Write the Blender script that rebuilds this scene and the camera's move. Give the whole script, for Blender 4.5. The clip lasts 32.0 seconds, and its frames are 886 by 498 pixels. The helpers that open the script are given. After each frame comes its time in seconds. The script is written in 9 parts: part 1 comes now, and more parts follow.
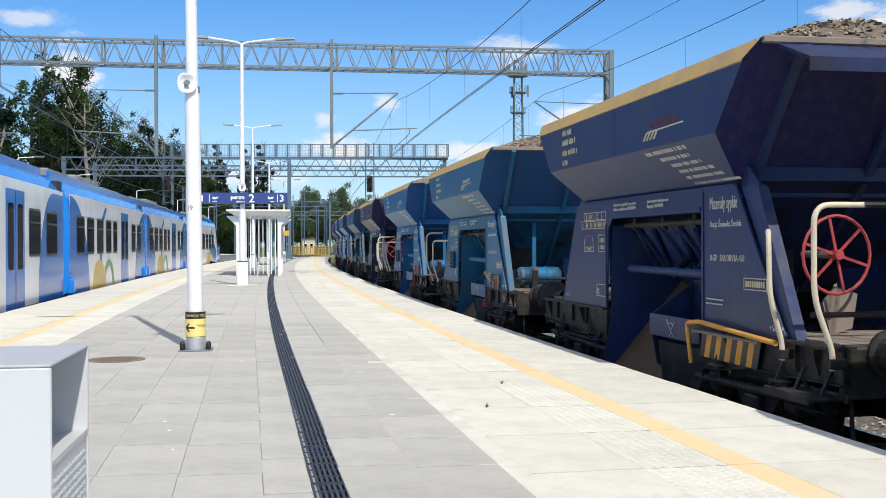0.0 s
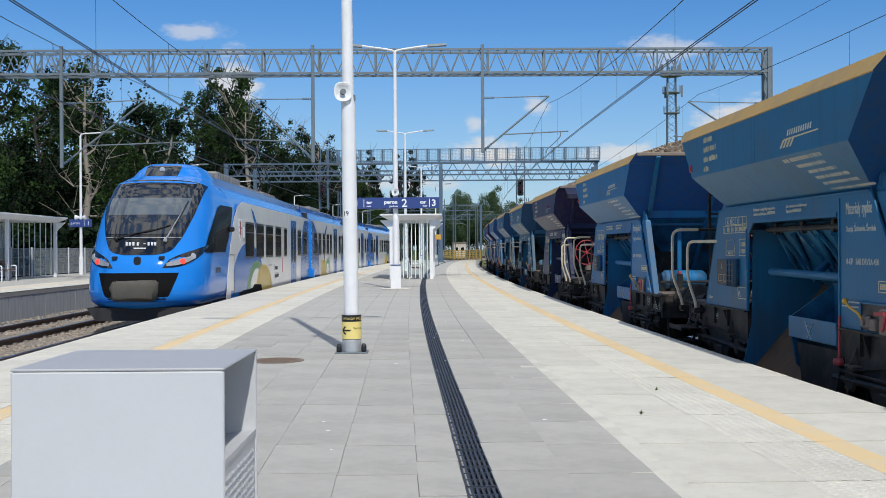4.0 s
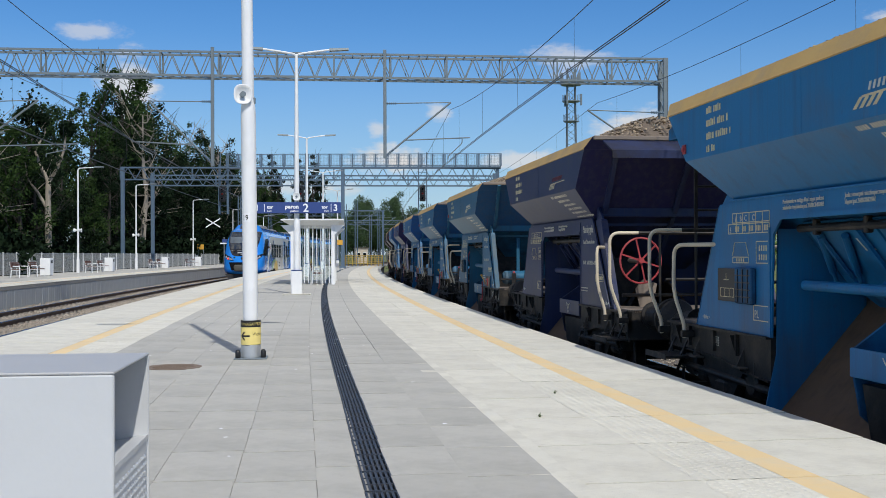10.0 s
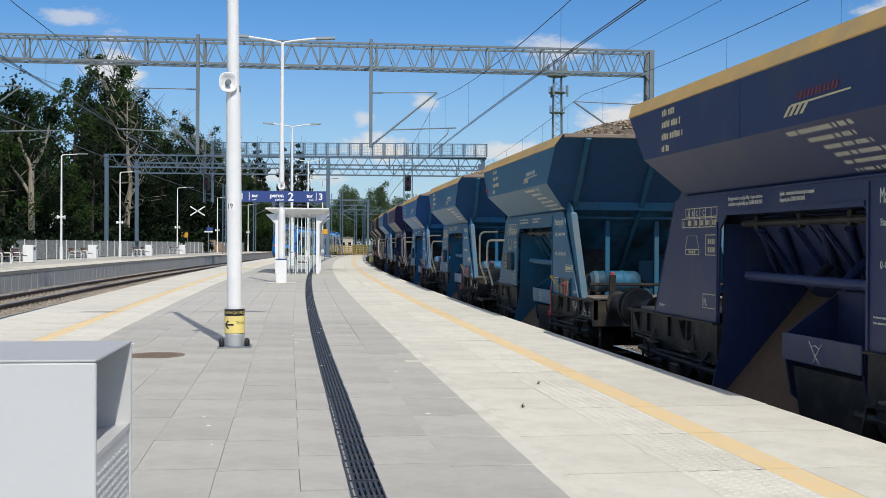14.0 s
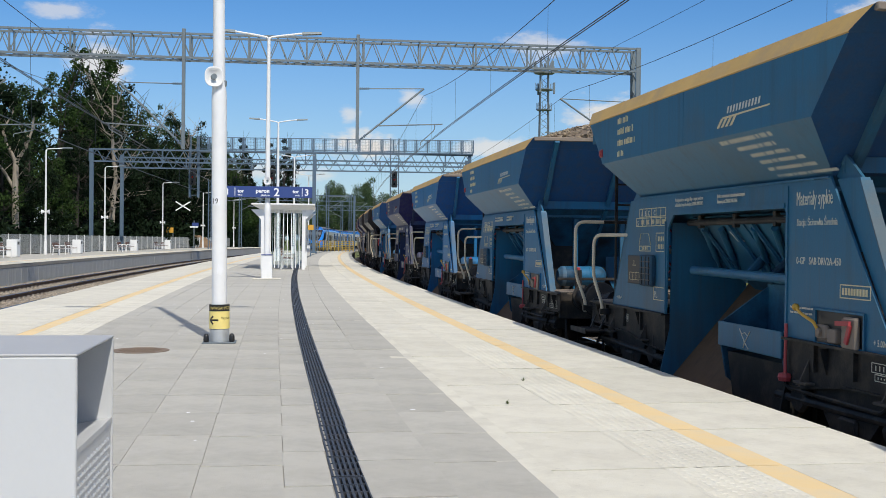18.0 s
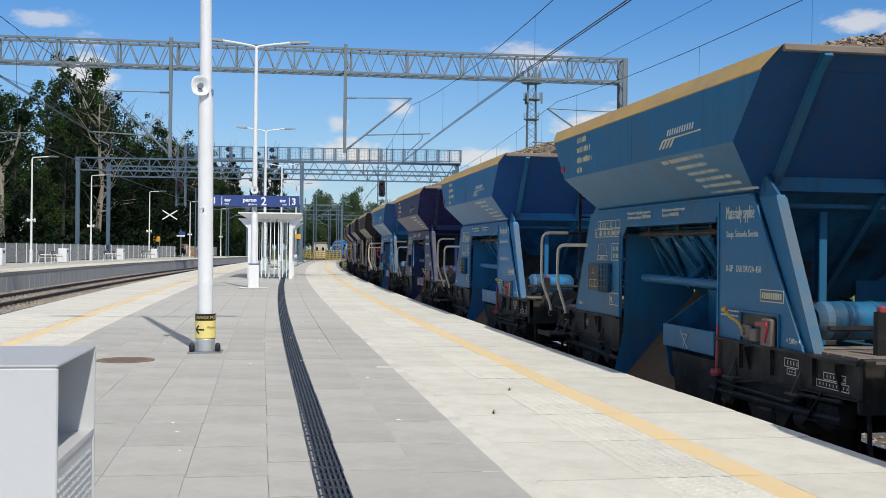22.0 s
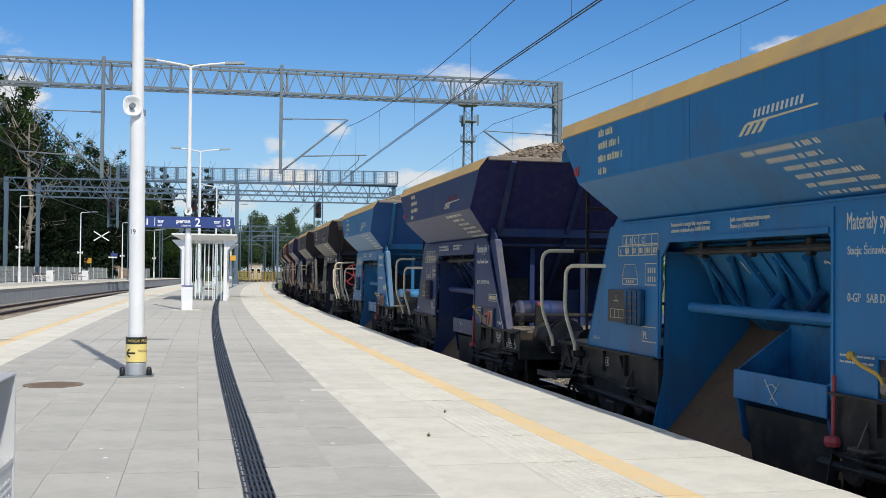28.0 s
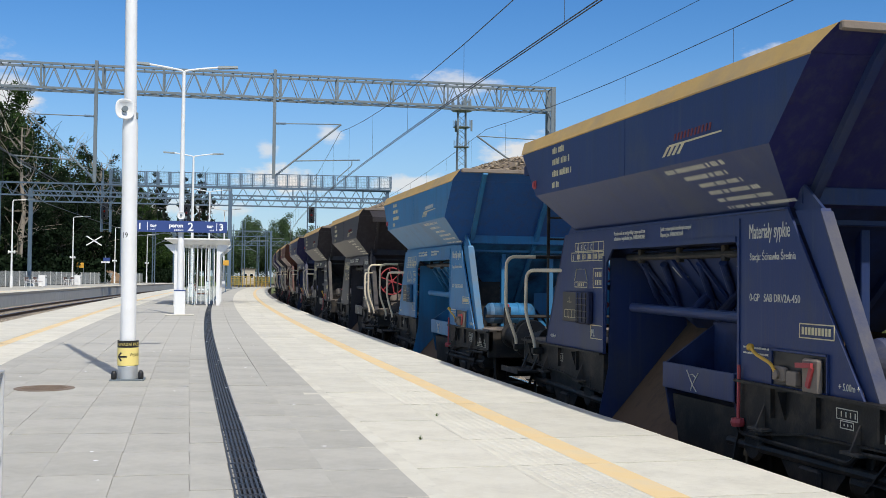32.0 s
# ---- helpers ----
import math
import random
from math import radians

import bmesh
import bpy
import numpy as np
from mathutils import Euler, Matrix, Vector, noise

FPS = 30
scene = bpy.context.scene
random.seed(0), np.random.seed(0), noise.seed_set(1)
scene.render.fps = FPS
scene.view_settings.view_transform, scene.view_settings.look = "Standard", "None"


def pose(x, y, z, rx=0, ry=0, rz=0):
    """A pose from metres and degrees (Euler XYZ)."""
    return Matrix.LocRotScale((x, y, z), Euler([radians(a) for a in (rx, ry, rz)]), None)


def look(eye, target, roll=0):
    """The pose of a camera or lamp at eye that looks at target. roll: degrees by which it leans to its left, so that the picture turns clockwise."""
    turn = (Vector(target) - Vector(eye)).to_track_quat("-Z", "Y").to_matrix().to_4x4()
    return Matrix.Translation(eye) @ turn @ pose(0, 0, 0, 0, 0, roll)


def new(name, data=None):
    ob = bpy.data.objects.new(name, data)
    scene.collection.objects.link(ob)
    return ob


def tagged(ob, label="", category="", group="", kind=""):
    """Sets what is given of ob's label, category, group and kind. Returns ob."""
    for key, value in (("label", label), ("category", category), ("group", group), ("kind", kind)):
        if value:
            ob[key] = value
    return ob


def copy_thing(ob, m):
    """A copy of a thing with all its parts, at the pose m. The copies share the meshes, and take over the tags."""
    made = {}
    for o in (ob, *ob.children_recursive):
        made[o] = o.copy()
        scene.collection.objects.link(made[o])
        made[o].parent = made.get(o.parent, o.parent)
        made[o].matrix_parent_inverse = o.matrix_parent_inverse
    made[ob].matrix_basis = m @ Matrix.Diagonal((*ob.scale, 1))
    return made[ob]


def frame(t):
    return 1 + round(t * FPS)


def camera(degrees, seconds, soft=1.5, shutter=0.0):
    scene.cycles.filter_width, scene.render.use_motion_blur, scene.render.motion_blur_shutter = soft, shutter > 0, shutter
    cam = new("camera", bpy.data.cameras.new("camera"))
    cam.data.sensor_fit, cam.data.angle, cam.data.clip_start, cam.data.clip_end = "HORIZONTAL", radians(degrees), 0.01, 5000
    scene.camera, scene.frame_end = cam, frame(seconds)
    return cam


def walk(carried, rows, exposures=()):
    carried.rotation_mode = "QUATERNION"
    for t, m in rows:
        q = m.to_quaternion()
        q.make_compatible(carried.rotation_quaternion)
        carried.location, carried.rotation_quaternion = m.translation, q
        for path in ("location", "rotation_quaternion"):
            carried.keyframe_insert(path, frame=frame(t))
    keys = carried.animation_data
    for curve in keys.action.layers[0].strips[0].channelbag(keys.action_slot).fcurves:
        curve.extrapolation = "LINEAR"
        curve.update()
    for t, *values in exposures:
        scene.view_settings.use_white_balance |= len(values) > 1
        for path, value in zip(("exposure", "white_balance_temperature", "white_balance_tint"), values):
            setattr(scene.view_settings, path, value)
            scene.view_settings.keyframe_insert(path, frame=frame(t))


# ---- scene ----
cam = camera(45.0, 32.0, soft=0.8)
PATH = [
    (0, pose(-0.005, 0.021, 1.195, 89.799, 0.231, -3.327)),
    (0.5, pose(-0.019, 0.019, 1.194, 89.796, 0.224, -1.333)),
    (0.75, pose(-0.035, 0.024, 1.195, 89.799, 0.238, 2.690)),
    (1, pose(-0.051, 0.029, 1.196, 89.803, 0.254, 5.317)),
    (1.25, pose(-0.053, 0.029, 1.195, 89.818, 0.340, 6.760)),
    (1.5, pose(-0.055, 0.029, 1.195, 89.832, 0.430, 7.612)),
    (1.75, pose(-0.046, 0.011, 1.198, 89.822, 0.330, 8.600)),
    (2, pose(-0.037, -0.007, 1.201, 89.813, 0.248, 8.484)),
    (2.5, pose(-0.033, -0.008, 1.199, 89.815, 0.342, 7.650)),
    (3, pose(-0.032, -0.003, 1.200, 89.777, 0.259, 6.506)),
    (3.5, pose(-0.033, -0.004, 1.200, 89.798, 0.359, 6.180)),
    (3.75, pose(-0.026, -0.004, 1.203, 89.900, 0.345, 5.910)),
    (4, pose(-0.018, -0.005, 1.207, 90.016, 0.330, 4.730)),
    (4.25, pose(-0.017, -0.003, 1.208, 90.085, 0.325, 3.830)),
    (4.5, pose(-0.017, -0.002, 1.208, 90.147, 0.319, 3.065)),
    (6.5, pose(-0.003, -0.000, 1.205, 90.392, 0.351, 0.012)),
    (7, pose(-0.004, -0.000, 1.203, 90.428, 0.320, -0.167)),
    (7.5, pose(-0.003, -0.001, 1.203, 90.444, 0.361, -0.243)),
    (8, pose(-0.005, -0.003, 1.201, 90.451, 0.422, -0.308)),
    (8.5, pose(-0.006, -0.006, 1.203, 90.442, 0.406, -0.406)),
    (9, pose(-0.006, -0.007, 1.201, 90.404, 0.310, -0.450)),
    (9.5, pose(-0.007, -0.004, 1.199, 90.355, 0.252, -0.466)),
    (10, pose(-0.008, -0.001, 1.198, 90.297, 0.178, -0.509)),
    (10.5, pose(-0.006, 0.000, 1.199, 90.214, 0.211, -0.590)),
    (11, pose(-0.006, 0.002, 1.199, 90.130, 0.192, -0.760)),
    (11.5, pose(-0.004, -0.005, 1.198, 90.053, 0.269, -0.863)),
    (12, pose(-0.006, -0.001, 1.200, 89.976, 0.220, -0.946)),
    (12.5, pose(-0.006, -0.001, 1.200, 89.908, 0.112, -1.022)),
    (13, pose(-0.005, -0.002, 1.199, 89.857, -0.035, -1.131)),
    (13.5, pose(-0.005, -0.004, 1.199, 89.807, -0.179, -1.205)),
    (14, pose(-0.005, -0.007, 1.199, 89.771, -0.300, -1.311)),
    (14.5, pose(-0.007, -0.009, 1.197, 89.727, -0.386, -1.387)),
    (16.5, pose(-0.004, 0.000, 1.197, 89.598, -0.656, -1.777)),
    (17, pose(0.001, -0.003, 1.197, 89.591, -0.581, -1.837)),
    (17.5, pose(-0.001, -0.003, 1.197, 89.593, -0.596, -1.938)),
    (18, pose(-0.001, 0.003, 1.196, 89.589, -0.581, -2.052)),
    (18.5, pose(0.000, -0.002, 1.195, 89.601, -0.541, -2.131)),
    (19, pose(-0.000, -0.003, 1.195, 89.613, -0.557, -2.233)),
    (19.5, pose(0.002, -0.007, 1.196, 89.652, -0.612, -2.289)),
    (20, pose(0.005, 0.000, 1.196, 89.793, -0.537, -2.356)),
    (20.5, pose(0.008, -0.003, 1.194, 89.895, -0.390, -2.471)),
    (21, pose(0.008, -0.002, 1.194, 89.996, -0.412, -2.547)),
    (21.5, pose(0.006, -0.001, 1.195, 90.060, -0.580, -2.647)),
    (22, pose(0.009, 0.001, 1.200, 90.091, -0.656, -2.718)),
    (22.5, pose(0.009, 0.004, 1.201, 90.209, -0.847, -2.879)),
    (23, pose(0.008, 0.006, 1.201, 90.326, -1.064, -3.015)),
    (23.5, pose(0.011, 0.008, 1.203, 90.462, -1.143, -3.179)),
    (24, pose(0.013, 0.003, 1.205, 90.732, -1.223, -3.359)),
    (24.5, pose(0.010, 0.004, 1.204, 90.876, -1.201, -3.517)),
    (25, pose(0.010, 0.004, 1.202, 91.009, -1.099, -3.693)),
    (25.5, pose(0.011, 0.005, 1.200, 91.111, -1.158, -3.834)),
    (27.5, pose(0.026, 0.008, 1.204, 91.247, -0.330, -5.976)),
    (28, pose(0.025, 0.007, 1.205, 91.272, -0.584, -6.094)),
    (28.5, pose(0.028, 0.001, 1.204, 91.315, -0.778, -6.169)),
    (29, pose(0.028, -0.003, 1.203, 91.334, -0.690, -6.207)),
    (29.5, pose(0.031, 0.002, 1.204, 91.377, -0.751, -6.187)),
    (30, pose(0.031, 0.003, 1.203, 91.413, -0.804, -6.221)),
    (30.5, pose(0.032, 0.000, 1.205, 91.423, -0.807, -6.263)),
    (31, pose(0.029, 0.005, 1.203, 91.462, -0.836, -6.291)),
    (31.5, pose(0.031, 0.001, 1.201, 91.474, -0.856, -6.347)),
    (32, pose(0.034, 0.005, 1.187, 91.570, -0.679, -6.452)),
]
EXPOSURES = [(0, 0.33, 6650, 10), (1, 0.2, 6600, 10), (2, 0.12, 6500, 10), (4, -0.08, 6420, 10), (10, -0.12, 6420, 10), (12, -0.03, 6700, 10), (20, 0.02, 6750, 10), (25, 0.03, 6600, 10), (28, 0.06, 6700, 10), (32, 0.08, 6700, 10)]

walk(cam, PATH, exposures=EXPOSURES)

# ---- light ----
SUN_FROM = Vector((2.07, -6.35, 7.75)).normalized()
SUN_EL = math.asin(SUN_FROM.z)
SUN_AZ = math.atan2(SUN_FROM.x, SUN_FROM.y)


def make_world():
    w = bpy.data.worlds.new("sky")
    scene.world = w
    w.use_nodes = True
    nt = w.node_tree
    nt.nodes.clear()
    out = nt.nodes.new("ShaderNodeOutputWorld")
    bg = nt.nodes.new("ShaderNodeBackground")
    sky = nt.nodes.new("ShaderNodeTexSky")
    sky.sky_type = "NISHITA"
    sky.sun_disc = False
    sky.sun_elevation = SUN_EL
    sky.sun_rotation = SUN_AZ
    sky.air_density, sky.dust_density, sky.ozone_density = 1.0, 0.0, 4.0
    co = nt.nodes.new("ShaderNodeTexCoord")
    # fair-weather clouds: wide in azimuth, flat; low over the horizon and, unseen, overhead
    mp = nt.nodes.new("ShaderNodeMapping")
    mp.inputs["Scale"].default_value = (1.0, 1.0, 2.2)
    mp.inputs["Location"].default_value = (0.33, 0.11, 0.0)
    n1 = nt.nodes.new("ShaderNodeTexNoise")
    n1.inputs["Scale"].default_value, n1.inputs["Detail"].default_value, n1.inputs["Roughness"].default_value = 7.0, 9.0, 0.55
    sep = nt.nodes.new("ShaderNodeSeparateXYZ")
    def ranged(src, f0, f1, t0, t1, smooth=False):
        m = nt.nodes.new("ShaderNodeMapRange")
        if smooth:
            m.interpolation_type = "SMOOTHSTEP"
        for k, v in (("From Min", f0), ("From Max", f1), ("To Min", t0), ("To Max", t1)):
            m.inputs[k].default_value = v
        nt.links.new(src, m.inputs["Value"])
        return m.outputs["Result"]

    def calc(op, p, q):
        m = nt.nodes.new("ShaderNodeMath")
        m.operation = op
        for k, v in enumerate((p, q)):
            if isinstance(v, float):
                m.inputs[k].default_value = v
            else:
                nt.links.new(v, m.inputs[k])
        return m.outputs["Value"]
    nt.links.new(co.outputs["Generated"], mp.inputs["Vector"])
    nt.links.new(mp.outputs["Vector"], n1.inputs["Vector"])
    nt.links.new(co.outputs["Generated"], sep.inputs["Vector"])
    # cover thickens again overhead: unseen cloud added to whiten the fill light
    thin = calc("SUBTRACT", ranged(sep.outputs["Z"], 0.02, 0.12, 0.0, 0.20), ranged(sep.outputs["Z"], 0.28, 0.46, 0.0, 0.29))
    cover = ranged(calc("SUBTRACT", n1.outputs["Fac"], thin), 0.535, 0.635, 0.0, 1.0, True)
    n2 = nt.nodes.new("ShaderNodeTexNoise")
    n2.inputs["Scale"].default_value, n2.inputs["Detail"].default_value, n2.inputs["Roughness"].default_value = 26.0, 9.0, 0.6
    nt.links.new(mp.outputs["Vector"], n2.inputs["Vector"])
    ragged = ranged(n2.outputs["Fac"], 0.3, 0.7, -0.55, 0.55)
    # small cumulus clouds: direction, half width, half height, density
    for way, wide, high, dense in (((-0.040, 0.994, 0.090), 0.055, 0.022, 1.0), ((0.088, 0.991, 0.088), 0.075, 0.013, 0.75), ((-0.272, 0.951, 0.152), 0.034, 0.040, 0.85),
                                   ((0.188, 0.974, 0.118), 0.060, 0.022, 0.85), ((0.375, 0.913, 0.150), 0.090, 0.026, 0.9), ((0.123, 0.977, 0.178), 0.055, 0.020, 0.62),
                                   ((-0.297, 0.935, 0.197), 0.045, 0.010, 0.55), ((0.436, 0.880, 0.176), 0.075, 0.034, 0.95), ((0.395, 0.897, 0.200), 0.035, 0.018, 0.7), ((0.258, 0.962, 0.092), 0.05, 0.012, 0.75), ((0.004, 0.992, 0.132), 0.018, 0.014, 0.65), ((-0.052, 0.993, 0.116), 0.017, 0.012, 0.62), ((-0.145, 0.986, 0.062), 0.10, 0.010, 0.6)):
        off = nt.nodes.new("ShaderNodeVectorMath")
        off.operation = "SUBTRACT"
        off.inputs[1].default_value = way
        nt.links.new(co.outputs["Generated"], off.inputs[0])
        squash = nt.nodes.new("ShaderNodeVectorMath")
        squash.operation = "MULTIPLY"
        squash.inputs[1].default_value = (1 / wide, 1 / wide, 1 / high)
        nt.links.new(off.outputs["Vector"], squash.inputs[0])
        size = nt.nodes.new("ShaderNodeVectorMath")
        size.operation = "LENGTH"
        nt.links.new(squash.outputs["Vector"], size.inputs[0])
        lump = ranged(size.outputs["Value"], 0.15, 1.25, 1.0, -0.35)
        puff = ranged(calc("ADD", lump, ragged), 0.18, 0.95, 0.0, dense, True)
        cover = calc("MAXIMUM", cover, puff)
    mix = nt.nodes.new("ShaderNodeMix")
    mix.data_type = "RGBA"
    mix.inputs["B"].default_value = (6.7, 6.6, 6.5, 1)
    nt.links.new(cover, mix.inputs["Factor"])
    deep = nt.nodes.new("ShaderNodeHueSaturation")
    deep.inputs["Saturation"].default_value, deep.inputs["Hue"].default_value = 1.33, 0.508
    nt.links.new(sky.outputs["Color"], deep.inputs["Color"])
    # whitish haze low over the horizon, the same all round
    hz = nt.nodes.new("ShaderNodeMapRange")
    hz.inputs["From Min"].default_value, hz.inputs["From Max"].default_value = 0.0, 0.20
    hz.inputs["To Min"].default_value, hz.inputs["To Max"].default_value = 0.72, 0.0
    haze = nt.nodes.new("ShaderNodeMix")
    haze.data_type = "RGBA"
    haze.inputs["B"].default_value = (2.0, 3.5, 5.9, 1)
    nt.links.new(sep.outputs["Z"], hz.inputs["Value"])
    nt.links.new(hz.outputs["Result"], haze.inputs["Factor"])
    nt.links.new(deep.outputs["Color"], haze.inputs["A"])
    nt.links.new(haze.outputs["Result"], mix.inputs["A"])
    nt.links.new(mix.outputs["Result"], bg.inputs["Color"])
    bg.inputs["Strength"].default_value = 0.116
    nt.links.new(bg.outputs["Background"], out.inputs["Surface"])


make_world()
sun_data = bpy.data.lights.new("sun", "SUN")
sun_data.energy, sun_data.angle, sun_data.color = 3.45, radians(0.53), (1.0, 0.965, 0.90)
sun = new("sun", sun_data)
sun.matrix_world = look(SUN_FROM * 60, (0, 0, 0))


# ---- materials ----
MATS = {}


def mat(name, col, rough=0.6, metal=0.0, vary=0.12, scale=3.0, fine=60.0, bump=0.15, dirt=None, dirt_amt=0.35, dirt_scale=1.2,
        dirt_lo=0.45, layers=(), hue=0.5, rand=0.0, objcol=False, spec=0.5, streak=False, island=0.0, value=1.0, ior=None):
    """A paint, stone or metal with variation at two scales, optional dirt, and variation from piece to piece."""
    if name in MATS:
        return MATS[name]
    m = bpy.data.materials.new(name)
    m.use_nodes = True
    nt = m.node_tree
    b = nt.nodes["Principled BSDF"]
    b.inputs["Roughness"].default_value, b.inputs["Metallic"].default_value = rough, metal
    b.inputs["Specular IOR Level"].default_value = spec
    if ior:
        b.inputs["IOR"].default_value = ior
    co = nt.nodes.new("ShaderNodeTexCoord")
    n1 = nt.nodes.new("ShaderNodeTexNoise")
    n1.inputs["Scale"].default_value, n1.inputs["Detail"].default_value = scale, 6
    n2 = nt.nodes.new("ShaderNodeTexNoise")
    n2.inputs["Scale"].default_value, n2.inputs["Detail"].default_value = fine, 3
    for n in (n1, n2):
        nt.links.new(co.outputs["Object"], n.inputs["Vector"])
    base = None
    if objcol:
        oi = nt.nodes.new("ShaderNodeObjectInfo")
        base = oi.outputs["Color"]
    hsv = nt.nodes.new("ShaderNodeHueSaturation")
    hsv.inputs["Color"].default_value = (*col, 1)
    hsv.inputs["Hue"].default_value = hue
    if base:
        nt.links.new(base, hsv.inputs["Color"])
    add = nt.nodes.new("ShaderNodeMath")
    add.operation = "MULTIPLY_ADD"
    nt.links.new(n1.outputs["Fac"], add.inputs[0])
    add.inputs[1].default_value, add.inputs[2].default_value = 2 * vary * value, (1 - vary) * value
    add2 = nt.nodes.new("ShaderNodeMath")
    add2.operation = "MULTIPLY_ADD"
    nt.links.new(n2.outputs["Fac"], add2.inputs[0])
    add2.inputs[1].default_value = vary
    nt.links.new(add.outputs["Value"], add2.inputs[2])
    last = add2
    for amount, kind in ((rand, "obj"), (island, "isl")):
        if amount:
            src = nt.nodes.new("ShaderNodeObjectInfo" if kind == "obj" else "ShaderNodeNewGeometry")
            r = nt.nodes.new("ShaderNodeMath")
            r.operation = "MULTIPLY_ADD"
            nt.links.new(src.outputs["Random" if kind == "obj" else "Random Per Island"], r.inputs[0])
            r.inputs[1].default_value = amount
            nt.links.new(last.outputs["Value"], r.inputs[2])
            last = r
    nt.links.new(last.outputs["Value"], hsv.inputs["Value"])
    colour = hsv.outputs["Color"]
    if dirt:
        n3 = nt.nodes.new("ShaderNodeTexNoise")
        n3.inputs["Scale"].default_value, n3.inputs["Detail"].default_value, n3.inputs["Roughness"].default_value = dirt_scale, 8, 0.65
        if streak:
            mp = nt.nodes.new("ShaderNodeMapping")
            mp.inputs["Scale"].default_value = (5.0, 5.0, 0.35)
            nt.links.new(co.outputs["Object"], mp.inputs["Vector"])
            nt.links.new(mp.outputs["Vector"], n3.inputs["Vector"])
        else:
            nt.links.new(co.outputs["Object"], n3.inputs["Vector"])
        rp = nt.nodes.new("ShaderNodeMapRange")
        rp.inputs["From Min"].default_value, rp.inputs["From Max"].default_value = dirt_lo, dirt_lo + 0.27
        rp.inputs["To Max"].default_value = dirt_amt
        nt.links.new(n3.outputs["Fac"], rp.inputs["Value"])
        mx = nt.nodes.new("ShaderNodeMix")
        mx.data_type = "RGBA"
        mx.inputs["B"].default_value = (*dirt, 1)
        nt.links.new(rp.outputs["Result"], mx.inputs["Factor"])
        nt.links.new(colour, mx.inputs["A"])
        colour = mx.outputs["Result"]
    for lcol, lamt, lscale, llo, lrun in layers:
        n4 = nt.nodes.new("ShaderNodeTexNoise")
        n4.inputs["Scale"].default_value, n4.inputs["Detail"].default_value, n4.inputs["Roughness"].default_value = lscale, 7, 0.62
        mp = nt.nodes.new("ShaderNodeMapping")
        mp.inputs["Scale"].default_value = (7.0, 7.0, 0.22) if lrun else (1.0, 1.0, 1.0)
        mp.inputs["Location"].default_value = (3.1, 7.7, 1.3)
        nt.links.new(co.outputs["Object"], mp.inputs["Vector"])
        nt.links.new(mp.outputs["Vector"], n4.inputs["Vector"])
        rp = nt.nodes.new("ShaderNodeMapRange")
        rp.inputs["From Min"].default_value, rp.inputs["From Max"].default_value = llo, llo + 0.2
        rp.inputs["To Max"].default_value = lamt
        nt.links.new(n4.outputs["Fac"], rp.inputs["Value"])
        mx = nt.nodes.new("ShaderNodeMix")
        mx.data_type = "RGBA"
        mx.inputs["B"].default_value = (*lcol, 1)
        nt.links.new(rp.outputs["Result"], mx.inputs["Factor"])
        nt.links.new(colour, mx.inputs["A"])
        colour = mx.outputs["Result"]
    nt.links.new(colour, b.inputs["Base Color"])
    if bump:
        bp = nt.nodes.new("ShaderNodeBump")
        bp.inputs["Strength"].default_value, bp.inputs["Distance"].default_value = bump, 0.01
        nt.links.new(n2.outputs["Fac"], bp.inputs["Height"])
        nt.links.new(bp.outputs["Normal"], b.inputs["Normal"])
    MATS[name] = m
    return m


def glass_mat(name, col=(0.9, 0.95, 0.95), rough=0.02):
    m = bpy.data.materials.new(name)
    m.use_nodes = True
    b = m.node_tree.nodes["Principled BSDF"]
    b.inputs["Base Color"].default_value = (*col, 1)
    b.inputs["Roughness"].default_value = rough
    b.inputs["Transmission Weight"].default_value = 1.0
    b.inputs["IOR"].default_value = 1.02
    b.inputs["Specular IOR Level"].default_value = 0.5
    MATS[name] = m
    return m


def glow_mat(name, col, strength):
    m = bpy.data.materials.new(name)
    m.use_nodes = True
    b = m.node_tree.nodes["Principled BSDF"]
    b.inputs["Base Color"].default_value = (*col, 1)
    b.inputs["Emission Color"].default_value = (*col, 1)
    b.inputs["Emission Strength"].default_value = strength
    b.inputs["Roughness"].default_value = 0.2
    return m


CONCRETE = mat("pale_concrete", (0.605, 0.585, 0.505), 0.85, vary=0.13, scale=2.3, fine=140, bump=0.35, dirt=(0.40, 0.375, 0.32), dirt_amt=0.5, dirt_scale=2.2, dirt_lo=0.42, layers=(((0.25, 0.235, 0.20), 0.35, 28, 0.60, False), ((0.70, 0.69, 0.64), 0.4, 6, 0.55, False)), rand=0.12)
PAVER = mat("grey_paver", (0.415, 0.405, 0.365), 0.85, vary=0.11, scale=2.5, fine=180, bump=0.35, dirt=(0.28, 0.27, 0.245), dirt_amt=0.5, dirt_scale=2.0, dirt_lo=0.42, layers=(((0.17, 0.165, 0.15), 0.35, 30, 0.60, False), ((0.50, 0.49, 0.46), 0.4, 7, 0.55, False)), rand=0.13)
PAVER_FAR = mat("grey_paver_joined", (0.415, 0.405, 0.365), 0.85, vary=0.11, scale=2.5, fine=180, bump=0.25, island=0.13)
CONC_FAR = mat("pale_concrete_joined", (0.605, 0.585, 0.505), 0.85, vary=0.13, scale=2.3, fine=140, bump=0.3, dirt=(0.40, 0.375, 0.32), dirt_amt=0.5, dirt_scale=2.2, dirt_lo=0.42, layers=(((0.25, 0.235, 0.20), 0.35, 28, 0.60, False), ((0.70, 0.69, 0.64), 0.4, 6, 0.55, False)), island=0.12)
